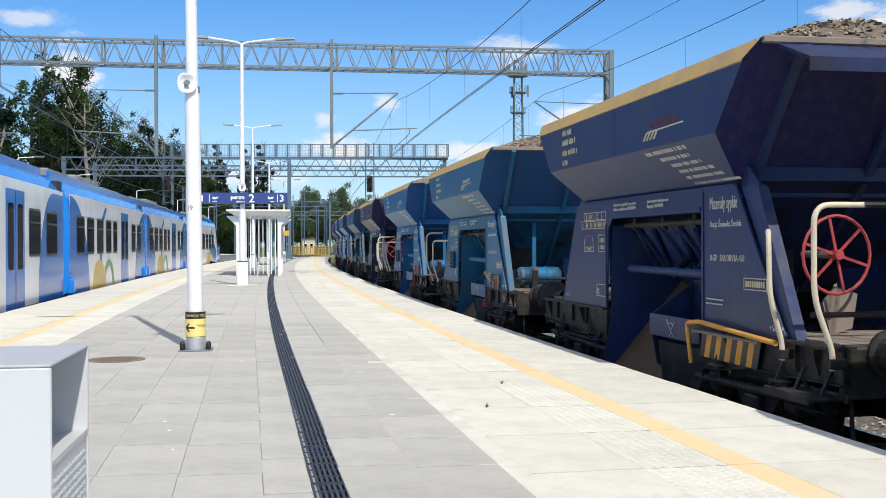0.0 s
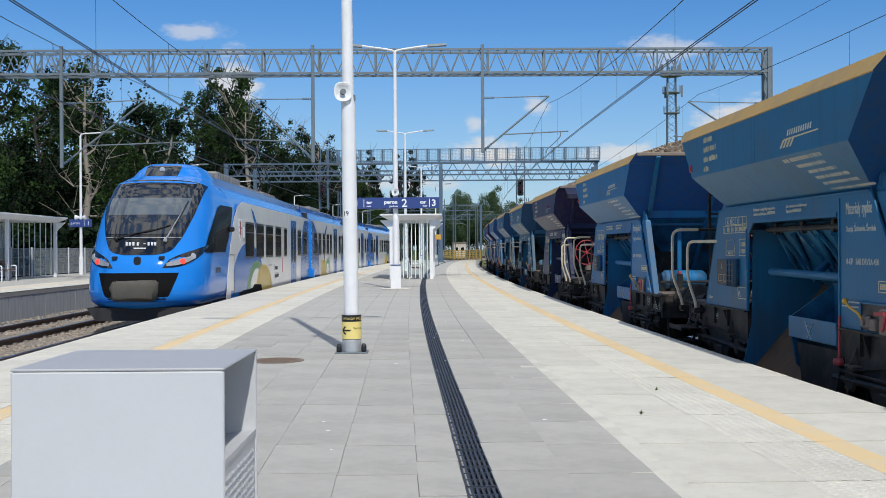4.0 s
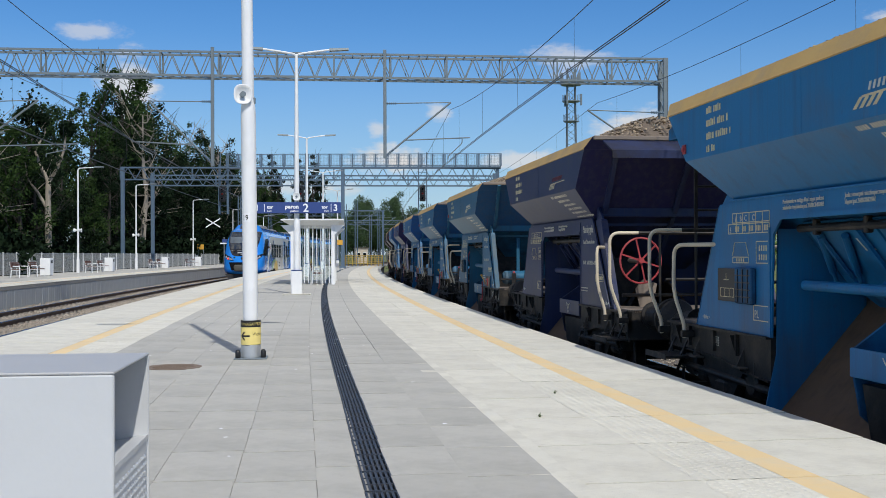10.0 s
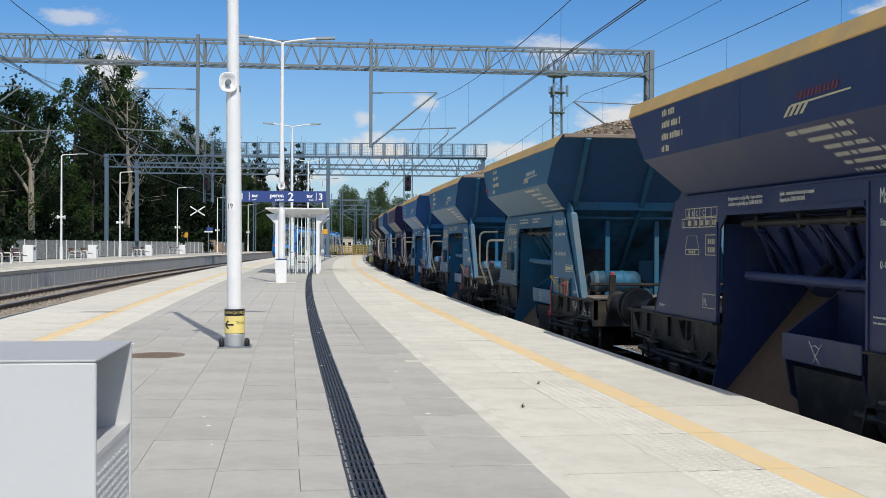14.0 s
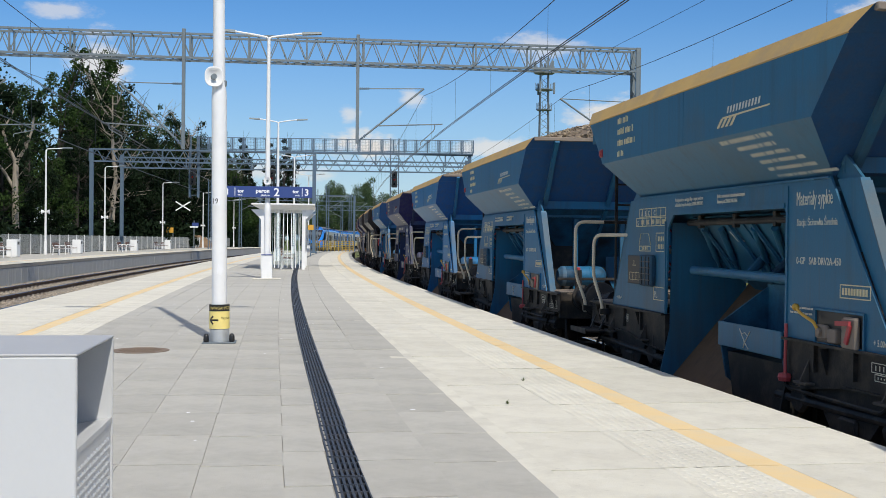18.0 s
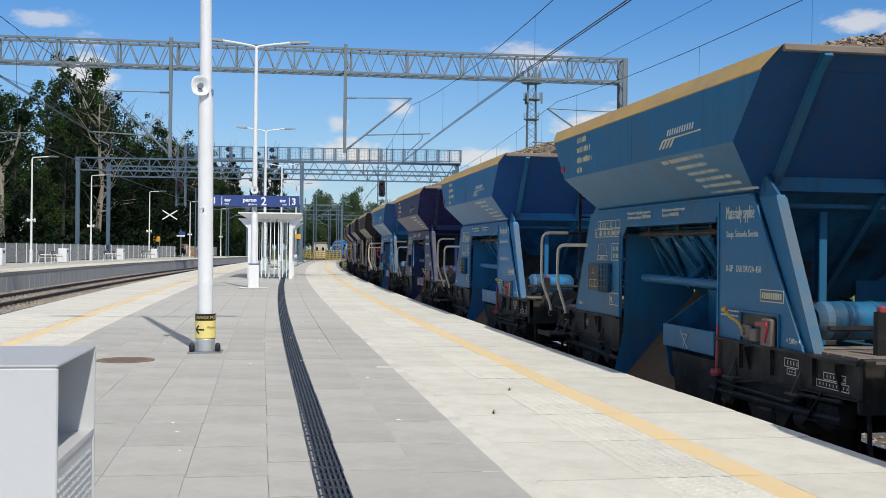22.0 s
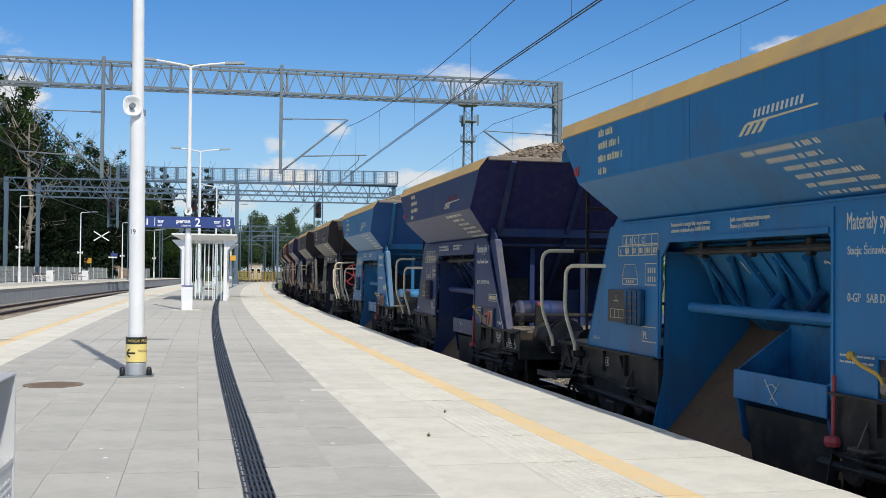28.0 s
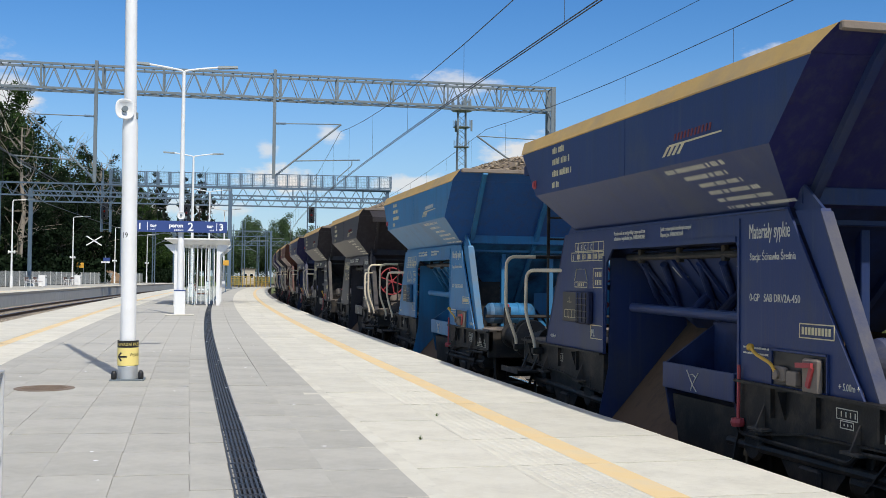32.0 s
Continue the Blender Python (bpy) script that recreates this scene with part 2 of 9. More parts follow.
YELLOW_LINE = mat("worn_yellow_paint", (0.73, 0.555, 0.30), 0.8, vary=0.08, scale=3, fine=150, bump=0.2, dirt=(0.62, 0.56, 0.45), dirt_amt=0.6, dirt_scale=3, rand=0.05)
JOINT = mat("joint_sand", (0.28, 0.27, 0.245), 0.95, vary=0.15, scale=4)
WALL_CONC = mat("wall_concrete", (0.36, 0.37, 0.37), 0.85, vary=0.12, scale=1.2, dirt=(0.18, 0.18, 0.17), dirt_amt=0.5, dirt_scale=1.5, streak=True, rand=0.06)
BALLAST = mat("ballast", (0.225, 0.198, 0.160), 0.95, vary=0.45, scale=9, fine=28, bump=1.0, dirt=(0.10, 0.085, 0.068), dirt_amt=0.7, dirt_scale=9, layers=(((0.30, 0.275, 0.23), 0.7, 17, 0.52, False), ((0.035, 0.028, 0.022), 0.8, 24, 0.52, False)))
# ballast colour lowered to hold the shadow of the wagons above it
BALLAST_SHADED = mat("oily_ballast", (0.11, 0.092, 0.075), 0.95, vary=0.35, scale=9, fine=28, bump=1.0, dirt=(0.045, 0.037, 0.03), dirt_amt=0.7, dirt_scale=6)
STONE = mat("crushed_stone", (0.20, 0.158, 0.110), 0.9, vary=0.25, scale=6, fine=40, bump=0.4, island=0.95)
# darker than the stones, to paint the shade in the gaps between them
STONE_BED = mat("crushed_stone_bed", (0.13, 0.10, 0.072), 0.95, vary=0.4, scale=14, fine=50, bump=0.8)
GRASS = mat("rough_grass", (0.10, 0.125, 0.035), 0.95, vary=0.35, scale=0.35, fine=9, bump=0.8, dirt=(0.17, 0.14, 0.075), dirt_amt=0.6, dirt_scale=0.3)
RUST_RAIL = mat("rail_rust", (0.10, 0.065, 0.045), 0.75, 0.3, vary=0.2, scale=4)
RAIL_TOP = mat("rail_head", (0.55, 0.55, 0.56), 0.25, 1.0, vary=0.05)
SLEEPER = mat("concrete_sleeper", (0.25, 0.225, 0.19), 0.9, vary=0.12, scale=3, dirt=(0.16, 0.11, 0.08), dirt_amt=0.55, dirt_scale=4, island=0.1)
DRAIN = mat("drain_iron", (0.06, 0.07, 0.085), 0.5, 0.6, vary=0.2, scale=8, dirt=(0.13, 0.10, 0.075), dirt_amt=0.4, dirt_scale=4)
WHITE_PAINT = mat("white_paint", (0.80, 0.81, 0.81), 0.5, vary=0.04, scale=2, bump=0.03, dirt=(0.55, 0.54, 0.50), dirt_amt=0.3, dirt_scale=1.5)
GALV = mat("galvanised_steel", (0.165, 0.198, 0.215), 0.55, 0.25, vary=0.12, scale=3, bump=0.05)
GALV_BLUE = mat("painted_grey_blue_steel", (0.095, 0.145, 0.200), 0.5, 0.1, vary=0.1, scale=3, bump=0.05)
GALV_BRIGHT = mat("bright_galvanised", (0.50, 0.52, 0.53), 0.45, 0.5, vary=0.12, scale=9, bump=0.05)
BIN_PAINT = mat("bin_paint", (0.62, 0.635, 0.645), 0.45, 0.15, vary=0.03, scale=1.5, bump=0.03, dirt=(0.50, 0.50, 0.49), dirt_amt=0.25, dirt_scale=2)
BIN_TOP = mat("bin_top", (0.46, 0.465, 0.465), 0.42, 0.1, vary=0.05, scale=2, bump=0.02)
SIGN_BLUE = mat("sign_blue", (0.035, 0.065, 0.22), 0.35, vary=0.05, scale=2, bump=0.02)
SIGN_WHITE = mat("sign_white", (0.82, 0.83, 0.84), 0.5, vary=0.02, bump=0.0)
SIGN_YELLOW = mat("sign_yellow", (0.80, 0.66, 0.23), 0.5, vary=0.05, bump=0.02)
SIGN_ORANGE = mat("sign_orange", (0.62, 0.33, 0.04), 0.5, vary=0.1, bump=0.02)
BLACK = mat("black_plastic", (0.015, 0.015, 0.016), 0.4, vary=0.2, bump=0.02)
WIRE = mat("wire", (0.05, 0.06, 0.07), 0.5, 0.6, vary=0.1, bump=0.0)
RUSTCOVER = mat("rusted_iron", (0.19, 0.145, 0.11), 0.85, 0.2, vary=0.25, scale=6, bump=0.3)
WOOD = mat("bench_wood", (0.13, 0.05, 0.03), 0.6, vary=0.2, scale=6)
GLASS = glass_mat("clear_glass")

# ---- alignment: the curve of the platform edge beside the freight train ----
A0, A1, A2 = 3.69, -0.1331, 0.000477
Y_END = 300.0


def edge_x(y):
    if y > Y_END:
        return edge_x(Y_END) + (y - Y_END) * (A1 + 2 * A2 * Y_END)
    return A0 + A1 * y + A2 * y * y


def edge_slope(y):
    return A1 + 2 * A2 * min(y, Y_END)


def at(y, off, z=0.0):
    """A place beside the curve: off metres to the right of the platform edge, square to it."""
    k = edge_slope(y)
    n = math.hypot(1, k)
    return Vector((edge_x(y) + off / n, y - off * k / n, z))


ARC_Y = np.linspace(-120, 640, 7601)
ARC_X = np.array([edge_x(v) for v in ARC_Y])
ARC_S = np.concatenate([[0], np.cumsum(np.hypot(np.diff(ARC_Y), np.diff(ARC_X)))])
ARC_S -= np.interp(0, ARC_Y, ARC_S)


def y_of(s):
    return float(np.interp(s, ARC_S, ARC_Y))


def turn_at(y):
    """The heading of the track at y, as a turn about z in degrees."""
    return math.degrees(math.atan2(1, edge_slope(y))) - 90.0


# ---- mesh helpers ----
def bm_new():
    return bmesh.new()


def link(name, bm, material, parent=None, smooth=False):
    me = bpy.data.meshes.new(name)
    bm.to_mesh(me)
    bm.free()
    for m in material if isinstance(material, (list, tuple)) else [material]:
        me.materials.append(m)
    if smooth:
        for p in me.polygons:
            p.use_smooth = True
    ob = new(name, me)
    if parent is not None:
        ob.parent = parent
    return ob


def part(name, bm, material, parent, label="", smooth=False):
    ob = link(name, bm, material, parent, smooth)
    if label:
        ob["label"] = label
    return ob


def thing(name, label, category, m=None, group="", kind=""):
    ob = new(name)
    if m is not None:
        ob.matrix_basis = m
    return tagged(ob, label, category, group, kind)


def hexa(bm, pts, mi=0):
    """A block from 8 points: four below, four above, both counter-clockwise."""
    v = [bm.verts.new(p) for p in pts]
    for f in ((3, 2, 1, 0), (4, 5, 6, 7), (0, 1, 5, 4), (1, 2, 6, 5), (2, 3, 7, 6), (3, 0, 4, 7)):
        bm.faces.new([v[i] for i in f]).material_index = mi
    return bm


def box(bm, x0, x1, y0, y1, z0, z1, bev=0.0, mi=0):
    if bev <= 0:
        return hexa(bm, [(x0, y0, z0), (x1, y0, z0), (x1, y1, z0), (x0, y1, z0), (x0, y0, z1), (x1, y0, z1), (x1, y1, z1), (x0, y1, z1)], mi)
    b = min(bev, (x1 - x0) / 3, (y1 - y0) / 3, (z1 - z0) / 3)
    rings = []
    for z, d in ((z0, b), (z0 + b, 0), (z1 - b, 0), (z1, b)):
        xs0, xs1, ys0, ys1 = x0 + d, x1 - d, y0 + d, y1 - d
        c = b
        rings.append([bm.verts.new(p) for p in ((xs0 + c, ys0, z), (xs1 - c, ys0, z), (xs1, ys0 + c, z), (xs1, ys1 - c, z),
                                                (xs1 - c, ys1, z), (xs0 + c, ys1, z), (xs0, ys1 - c, z), (xs0, ys0 + c, z))])
    for a, b2 in zip(rings, rings[1:]):
        for i in range(8):
            bm.faces.new((a[i], a[(i + 1) % 8], b2[(i + 1) % 8], b2[i])).material_index = mi
    bm.faces.new(rings[0][::-1]).material_index = mi
    bm.faces.new(rings[-1]).material_index = mi
    return bm


def prism(bm, poly, axis, a, b, mi=0):
    """A polygon (2D, in the two other axes, in x-y-z order) drawn out along an axis from a to b."""
    def p3(q, w):
        return {"x": (w, q[0], q[1]), "y": (q[0], w, q[1]), "z": (q[0], q[1], w)}[axis]
    va = [bm.verts.new(p3(q, a)) for q in poly]
    vb = [bm.verts.new(p3(q, b)) for q in poly]
    n = len(poly)
    fs = [bm.faces.new(va), bm.faces.new(vb)]
    for i in range(n):
        fs.append(bm.faces.new((va[i], va[(i + 1) % n], vb[(i + 1) % n], vb[i])))
    for f in fs:
        f.material_index = mi
    bmesh.ops.recalc_face_normals(bm, faces=fs)
    return bm


def rod(bm, p, q, r, n=8, r2=None, mi=0):
    """A round bar from p to q."""
    p, q = Vector(p), Vector(q)
    d = (q - p).normalized()
    u = d.orthogonal().normalized()
    v = d.cross(u)
    r2 = r if r2 is None else r2
    ra = [bm.verts.new(p + (u * math.cos(i * math.tau / n) + v * math.sin(i * math.tau / n)) * r) for i in range(n)]
    rb = [bm.verts.new(q + (u * math.cos(i * math.tau / n) + v * math.sin(i * math.tau / n)) * r2) for i in range(n)]
    for i in range(n):
        bm.faces.new((ra[i], ra[(i + 1) % n], rb[(i + 1) % n], rb[i])).material_index = mi
    bm.faces.new(ra[::-1]).material_index = mi
    bm.faces.new(rb).material_index = mi
    return bm


def beam(bm, p, q, w, h=None, mi=0, up=(0, 0, 1)):
    """A square bar from p to q, w wide and h high."""
    p, q = Vector(p), Vector(q)
    h = w if h is None else h
    d = (q - p).normalized()
    side = d.cross(Vector(up))
    side = side.normalized() if side.length > 1e-4 else Vector((1, 0, 0))
    upv = side.cross(d)
    o = [(-1, -1), (1, -1), (1, 1), (-1, 1)]
    a = [bm.verts.new(p + side * (i * w / 2) + upv * (j * h / 2)) for i, j in o]
    b = [bm.verts.new(q + side * (i * w / 2) + upv * (j * h / 2)) for i, j in o]
    for i in range(4):
        bm.faces.new((a[i], b[i], b[(i + 1) % 4], a[(i + 1) % 4])).material_index = mi
    bm.faces.new(a).material_index = mi
    bm.faces.new(b[::-1]).material_index = mi
    return bm


def tube(bm, pts, r, n=8, mi=0):
    """A bent round tube along points, its corners rounded off."""
    pts = [Vector(p) for p in pts]
    prev = None
    u = None
    for i, p in enumerate(pts):
        d = (pts[min(i + 1, len(pts) - 1)] - pts[max(i - 1, 0)]).normalized()
        if u is None:
            u = d.orthogonal().normalized()
        u = (u - d * u.dot(d)).normalized()
        v = d.cross(u)
        ring = [bm.verts.new(p + (u * math.cos(k * math.tau / n) + v * math.sin(k * math.tau / n)) * r) for k in range(n)]
        if prev:
            for k in range(n):
                bm.faces.new((prev[k], prev[(k + 1) % n], ring[(k + 1) % n], ring[k])).material_index = mi
        else:
            bm.faces.new(ring[::-1]).material_index = mi
        prev = ring
    bm.faces.new(prev).material_index = mi
    return bm


def bend(pts, r=0.1, n=4):
    """Points of a line with its corners rounded by about r."""
    pts = [Vector(p) for p in pts]
    out = [pts[0]]
    for a, b, c in zip(pts, pts[1:], pts[2:]):
        u, v = (a - b), (c - b)
        k = min(r, u.length / 2.2, v.length / 2.2)
        p0, p1 = b + u.normalized() * k, b + v.normalized() * k
        for i in range(n + 1):
            f = i / n
            out.append((p0.lerp(b, f)).lerp(b.lerp(p1, f), f))
    out.append(pts[-1])
    return out


def lathe(bm, prof, n=20, base=(0, 0, 0), axis="z", mi=0):
    """A turned shape from (radius, height) pairs."""
    base = Vector(base)
    prev = None
    for r, h in prof:
        ring = []
        for k in range(n):
            c, s = math.cos(k * math.tau / n) * r, math.sin(k * math.tau / n) * r
            ring.append(bm.verts.new(base + Vector({"z": (c, s, h), "y": (c, h, -s), "x": (h, c, s)}[axis])))
        if prev:
            for k in range(n):
                bm.faces.new((prev[k], prev[(k + 1) % n], ring[(k + 1) % n], ring[k])).material_index = mi
        else:
            bm.faces.new(ring[::-1]).material_index = mi
        prev = ring
    bm.faces.new(prev).material_index = mi
    return bm


def strip_pts(bm, y0, y1, step, prof, mi=0, close=False):
    """A band along the curve. prof: (off, z) points across it."""
    n = max(1, int(round((y1 - y0) / step)))
    prev = None
    for i in range(n + 1):
        y = y0 + (y1 - y0) * i / n
        ring = [bm.verts.new(at(y, o, z)) for o, z in prof]
        if prev:
            m = len(prof)
            for k in range(m if close else m - 1):
                bm.faces.new((prev[k], prev[(k + 1) % m], ring[(k + 1) % m], ring[k])).material_index = mi
        elif close:
            bm.faces.new(ring).material_index = mi
        prev = ring
    if close:
        bm.faces.new(prev[::-1]).material_index = mi
    bmesh.ops.recalc_face_normals(bm, faces=bm.faces)
    return bm


def words(txt, size, m, parent, pose_m, name="lettering", label="", squeeze=1.0, depth=0.002, align="LEFT", bold=0.0):
    """Raised lettering as a mesh, in the plane of pose_m (x along the line, y up)."""
    cu = bpy.data.curves.new(name, "FONT")
    cu.body, cu.size, cu.extrude, cu.align_x, cu.resolution_u, cu.offset = txt, size, depth, align, 2, bold
    tmp = bpy.data.objects.new(name, cu)
    me = bpy.data.meshes.new_from_object(tmp)
    bpy.data.objects.remove(tmp)
    me.transform(Matrix.Diagonal((squeeze, 1, 1, 1)))
    me.materials.clear()
    me.materials.append(m)
    ob = new(name, me)
    ob.parent = parent
    ob.matrix_basis = pose_m
    if label:
        ob["label"] = label
    return ob


RAIL_Z = -0.62          # top of the rails below the platforms

# ---- ground, tracks, platforms ----
GROUND_Z = -1.0
FREIGHT_Z = -0.753


def grid_ground():
    bm = bm_new()
    xs = [-3000, -1200, -500, -220, -120, -80, -60, -50, -42, -36, -31, -27, -23.5, 3.5, 7, 9, 12, 16, 22, 30, 45, 80, 160, 400, 1200, 3000]
    ys = [-800, -200, -60, -30, -10, 0, 10, 20, 30, 40, 55, 70, 90, 110, 140, 180, 240, 320, 500, 900, 1800, 4000]
    rows = []
    for y in ys:
        row = []
        for off in xs:
            if -500 < off < 500 and -70 < y < 330:
                p = at(y, off)
            else:
                p = Vector((edge_x(max(min(y, 330), -70)) + off, y, 0))
            z = GROUND_Z - 0.12
            if 6 < off < 100:
                z += 0.45 * min(1, (off - 6) / 6) + 0.12 * math.sin(y * 0.31 + off)
            if off < -30:
                z += 0.3 + 0.15 * math.sin(y * 0.2 + off)
            row.append(bm.verts.new((p.x, p.y, z)))
        rows.append(row)
    for a, b in zip(rows, rows[1:]):
        for i in range(len(xs) - 1):
            bm.faces.new((a[i], a[i + 1], b[i + 1], b[i]))
    tagged(link("ground", bm, GRASS), "rough dry grass and soil round the station", "ground", kind="structure")


grid_ground()


def ballast_bed(off, y0, y1, label, wide=1.9, rz=RAIL_Z, material=None):
    bm = bm_new()
    n = int((y1 - y0) / 1.2)
    prev = None
    prof = [(-wide - 0.7, GROUND_Z - 0.05), (-wide, rz - 0.20), (-1.0, rz - 0.16), (-0.3, rz - 0.17), (0.3, rz - 0.17), (1.0, rz - 0.16), (wide, rz - 0.20), (wide + 0.7, GROUND_Z - 0.05)]
    rnd = random.Random(int(off * 10))
    for i in range(n + 1):
        y = y0 + (y1 - y0) * i / n
        ring = [bm.verts.new(at(y, off + o, z + rnd.uniform(-0.02, 0.02))) for o, z in prof]
        if prev:
            for k in range(len(prof) - 1):
                bm.faces.new((prev[k], prev[k + 1], ring[k + 1], ring[k]))
        prev = ring
    tagged(link("ballast", bm, material or BALLAST), label, "ballast", kind="structure")


RAIL_PROF = [(-0.075, -0.172), (0.075, -0.172), (0.075, -0.16), (0.012, -0.145), (0.012, -0.05), (0.036, -0.036), (0.036, -0.006), (0.028, 0), (-0.028, 0), (-0.036, -0.006), (-0.036, -0.036), (-0.012, -0.05), (-0.012, -0.145), (-0.075, -0.16)]


def track(off, y0, y1, label, sleepers_to, rz=RAIL_Z):
    root = thing("railway_track", label, "railway track")
    root["kind"] = "structure"
    for side in (-1, 1):
        bm = bm_new()
        n = int((y1 - y0) / 3)
        prev = None
        m = len(RAIL_PROF)
        for i in range(n + 1):
            y = y0 + (y1 - y0) * i / n
            ring = [bm.verts.new(at(y, off + side * 0.753 + o, rz + z)) for o, z in RAIL_PROF]
            if prev:
                for k in range(m):
                    f = bm.faces.new((prev[k], prev[(k + 1) % m], ring[(k + 1) % m], ring[k]))
                    f.material_index = 1 if k in (6, 7, 8) else 0
            prev = ring
        part("rail", bm, [RUST_RAIL, RAIL_TOP], root)
    bm = bm_new()
    y = y0
    rnd = random.Random(3)
    while y < sleepers_to:
        a = math.atan2(1, edge_slope(y)) - math.pi / 2
        c = at(y, off, 0)
        for u0, u1, hz in ((-1.25, 1.25, -0.185), (-1.0, -0.52, -0.172), (0.52, 1.0, -0.172)):
            t = rnd.uniform(-0.004, 0.004)
            pts = []
            for z in (rz - 0.33, rz + hz + t):
                for du, dv in ((u0, -0.13), (u1, -0.13), (u1, 0.13), (u0, 0.13)):
                    pts.append((c.x + du * math.cos(a) - dv * math.sin(a), c.y + du * math.sin(a) + dv * math.cos(a), z))
            hexa(bm, pts)
        # rail fastenings
        for side in (-1, 1):
            for e in (-0.12, 0.12):
                du = side * 0.753 + e
                q = Vector((c.x + du * math.cos(a), c.y + du * math.sin(a), 0))
                box(bm, q.x - 0.035, q.x + 0.035, q.y - 0.06, q.y + 0.06, rz - 0.18, rz - 0.11)
        y += 0.6
    part("sleepers", bm, SLEEPER, root)["kind"] = "stuff"


FREIGHT, TOR1, TOR2, P1 = 1.93, -9.77, -12.75, -15.6
P2W = 8.05
ballast_bed(FREIGHT, -40, 300, "dark ballast bed of crushed stone under the freight track", rz=FREIGHT_Z, material=BALLAST_SHADED)
ballast_bed(TOR1, -40, 320, "brown ballast bed beside the platform")
ballast_bed(TOR2, -40, 320, "brown ballast bed below the far platform")
track(FREIGHT, -30, 300, "rails on concrete sleepers under the freight train", 60, FREIGHT_Z)
track(TOR1, -30, 320, "rails on concrete sleepers beside the platform", 110)
track(TOR2, -20, 320, "rails on concrete sleepers below the far platform", 110)

PLAT_Y0, PLAT_Y1 = -14.0, 118.0


def platform_body():
    bm = bm_new()
    strip_pts(bm, PLAT_Y0, PLAT_Y1, 2.0, [(-0.06, GROUND_Z - 0.2), (-0.06, -0.14), (0.0, -0.13), (0.0, -0.045), (-0.02, -0.045), (-P2W + 0.02, -0.045), (-P2W, -0.045), (-P2W, -0.13), (-P2W + 0.06, -0.14), (-P2W + 0.06, GROUND_Z - 0.2)], close=True)
    return tagged(link("platform", bm, JOINT), "island platform core with sanded joints under the paving", "platform", kind="structure")


plat = platform_body()


def slab_mesh(name, w, l, h, material, bev=0.003):
    """One paving slab: w across, l along, its top at z = 0."""
    bm = bm_new()
    b = bev
    hexa(bm, [(-w / 2, -l / 2, -h), (w / 2, -l / 2, -h), (w / 2, l / 2, -h), (-w / 2, l / 2, -h),
              (-w / 2, -l / 2, -b), (w / 2, -l / 2, -b), (w / 2, l / 2, -b), (-w / 2, l / 2, -b)])
    top = [f for f in bm.faces if all(abs(v.co.z + b) < 1e-6 for v in f.verts)][0]
    r = bmesh.ops.inset_region(bm, faces=[top], thickness=b)
    for v in top.verts:
        v.co.z = 0
    me = bpy.data.meshes.new(name)
    bm.to_mesh(me)
    bm.free()
    me.materials.append(material)
    return me


def studded_mesh(name, w, l, h, material):
    """A tactile slab with rows of low oblong studs."""
    bm = bm_new()
    hexa(bm, [(-w / 2, -l / 2, -h), (w / 2, -l / 2, -h), (w / 2, l / 2, -h), (-w / 2, l / 2, -h),
              (-w / 2, -l / 2, 0), (w / 2, -l / 2, 0), (w / 2, l / 2, 0), (-w / 2, l / 2, 0)])
    nx, ny = 8, int(l / 0.062)
    for i in range(nx):
        for j in range(ny):
            x = -w / 2 + w * (i + 0.5) / nx
            y = -l / 2 + l * (j + (0.25 if i % 2 else 0.75)) / ny
            a, b2 = 0.016, 0.024
            lo = [bm.verts.new((x + sx * a, y + sy * b2, 0)) for sx, sy in ((-1, -1), (1, -1), (1, 1), (-1, 1))]
            hi = [bm.verts.new((x + sx * a * 0.6, y + sy * b2 * 0.7, 0.0028)) for sx, sy in ((-1, -1), (1, -1), (1, 1), (-1, 1))]
            for k in range(4):
                bm.faces.new((lo[k], lo[(k + 1) % 4], hi[(k + 1) % 4], hi[k]))
            bm.faces.new(hi)
    me = bpy.data.meshes.new(name)
    bm.to_mesh(me)
    bm.free()
    me.materials.append(material)
    return me


def drift(y, off):
    """The inner paving does not run quite parallel to the edge."""
    if not -5.95 < off < -2.0:
        return 0.0
    d = float(np.interp(y, [2, 5, 9, 15, 30, 45], [-0.10, -0.09, -0.06, -0.03, -0.004, -0.004]))
    if off < -2.67:
        d += float(np.interp(y, [2, 9, 15], [0.035, 0.025, 0.0])) * (0.5 if off > -3.0 else 1.0)
    return d if off < -2.67 else min(d, -0.004)


def lay(me, name, y, off, z=0.0, jitter=0.0015, rnd=random.Random(5)):
    ob = new(name, me)
    ob.parent = plat
    p = at(y, off + drift(y, off))
    ob.matrix_basis = pose(p.x, p.y, z + rnd.uniform(-jitter, jitter), rnd.uniform(-0.06, 0.06), rnd.uniform(-0.06, 0.06), turn_at(y))
    return ob


def joined_slabs(name, cols, y0, y1, length, material, label, gap=0.006, stagger=False):
    bm = bm_new()
    for c, (o0, o1) in enumerate(cols):
        y = y0 - (length * 0.5 if stagger and c % 2 else 0)
        while y < y1:
            ya, yb = y + gap / 2, y + length - gap / 2
            v = [bm.verts.new(at(q, o + drift(q, (o0 + o1) / 2), 0.0)) for q, o in ((ya, o0 + gap / 2), (ya, o1 - gap / 2), (yb, o1 - gap / 2), (yb, o0 + gap / 2))]
            d = [bm.verts.new(Vector(p.co) - Vector((0, 0, 0.05))) for p in v]
            bm.faces.new(v)
            for k in range(4):
                bm.faces.new((v[k], d[k], d[(k + 1) % 4], v[(k + 1) % 4]))
            y += length
    bmesh.ops.recalc_face_normals(bm, faces=bm.faces)
    ob = part(name, bm, material, plat, label)
    ob["kind"] = "stuff"


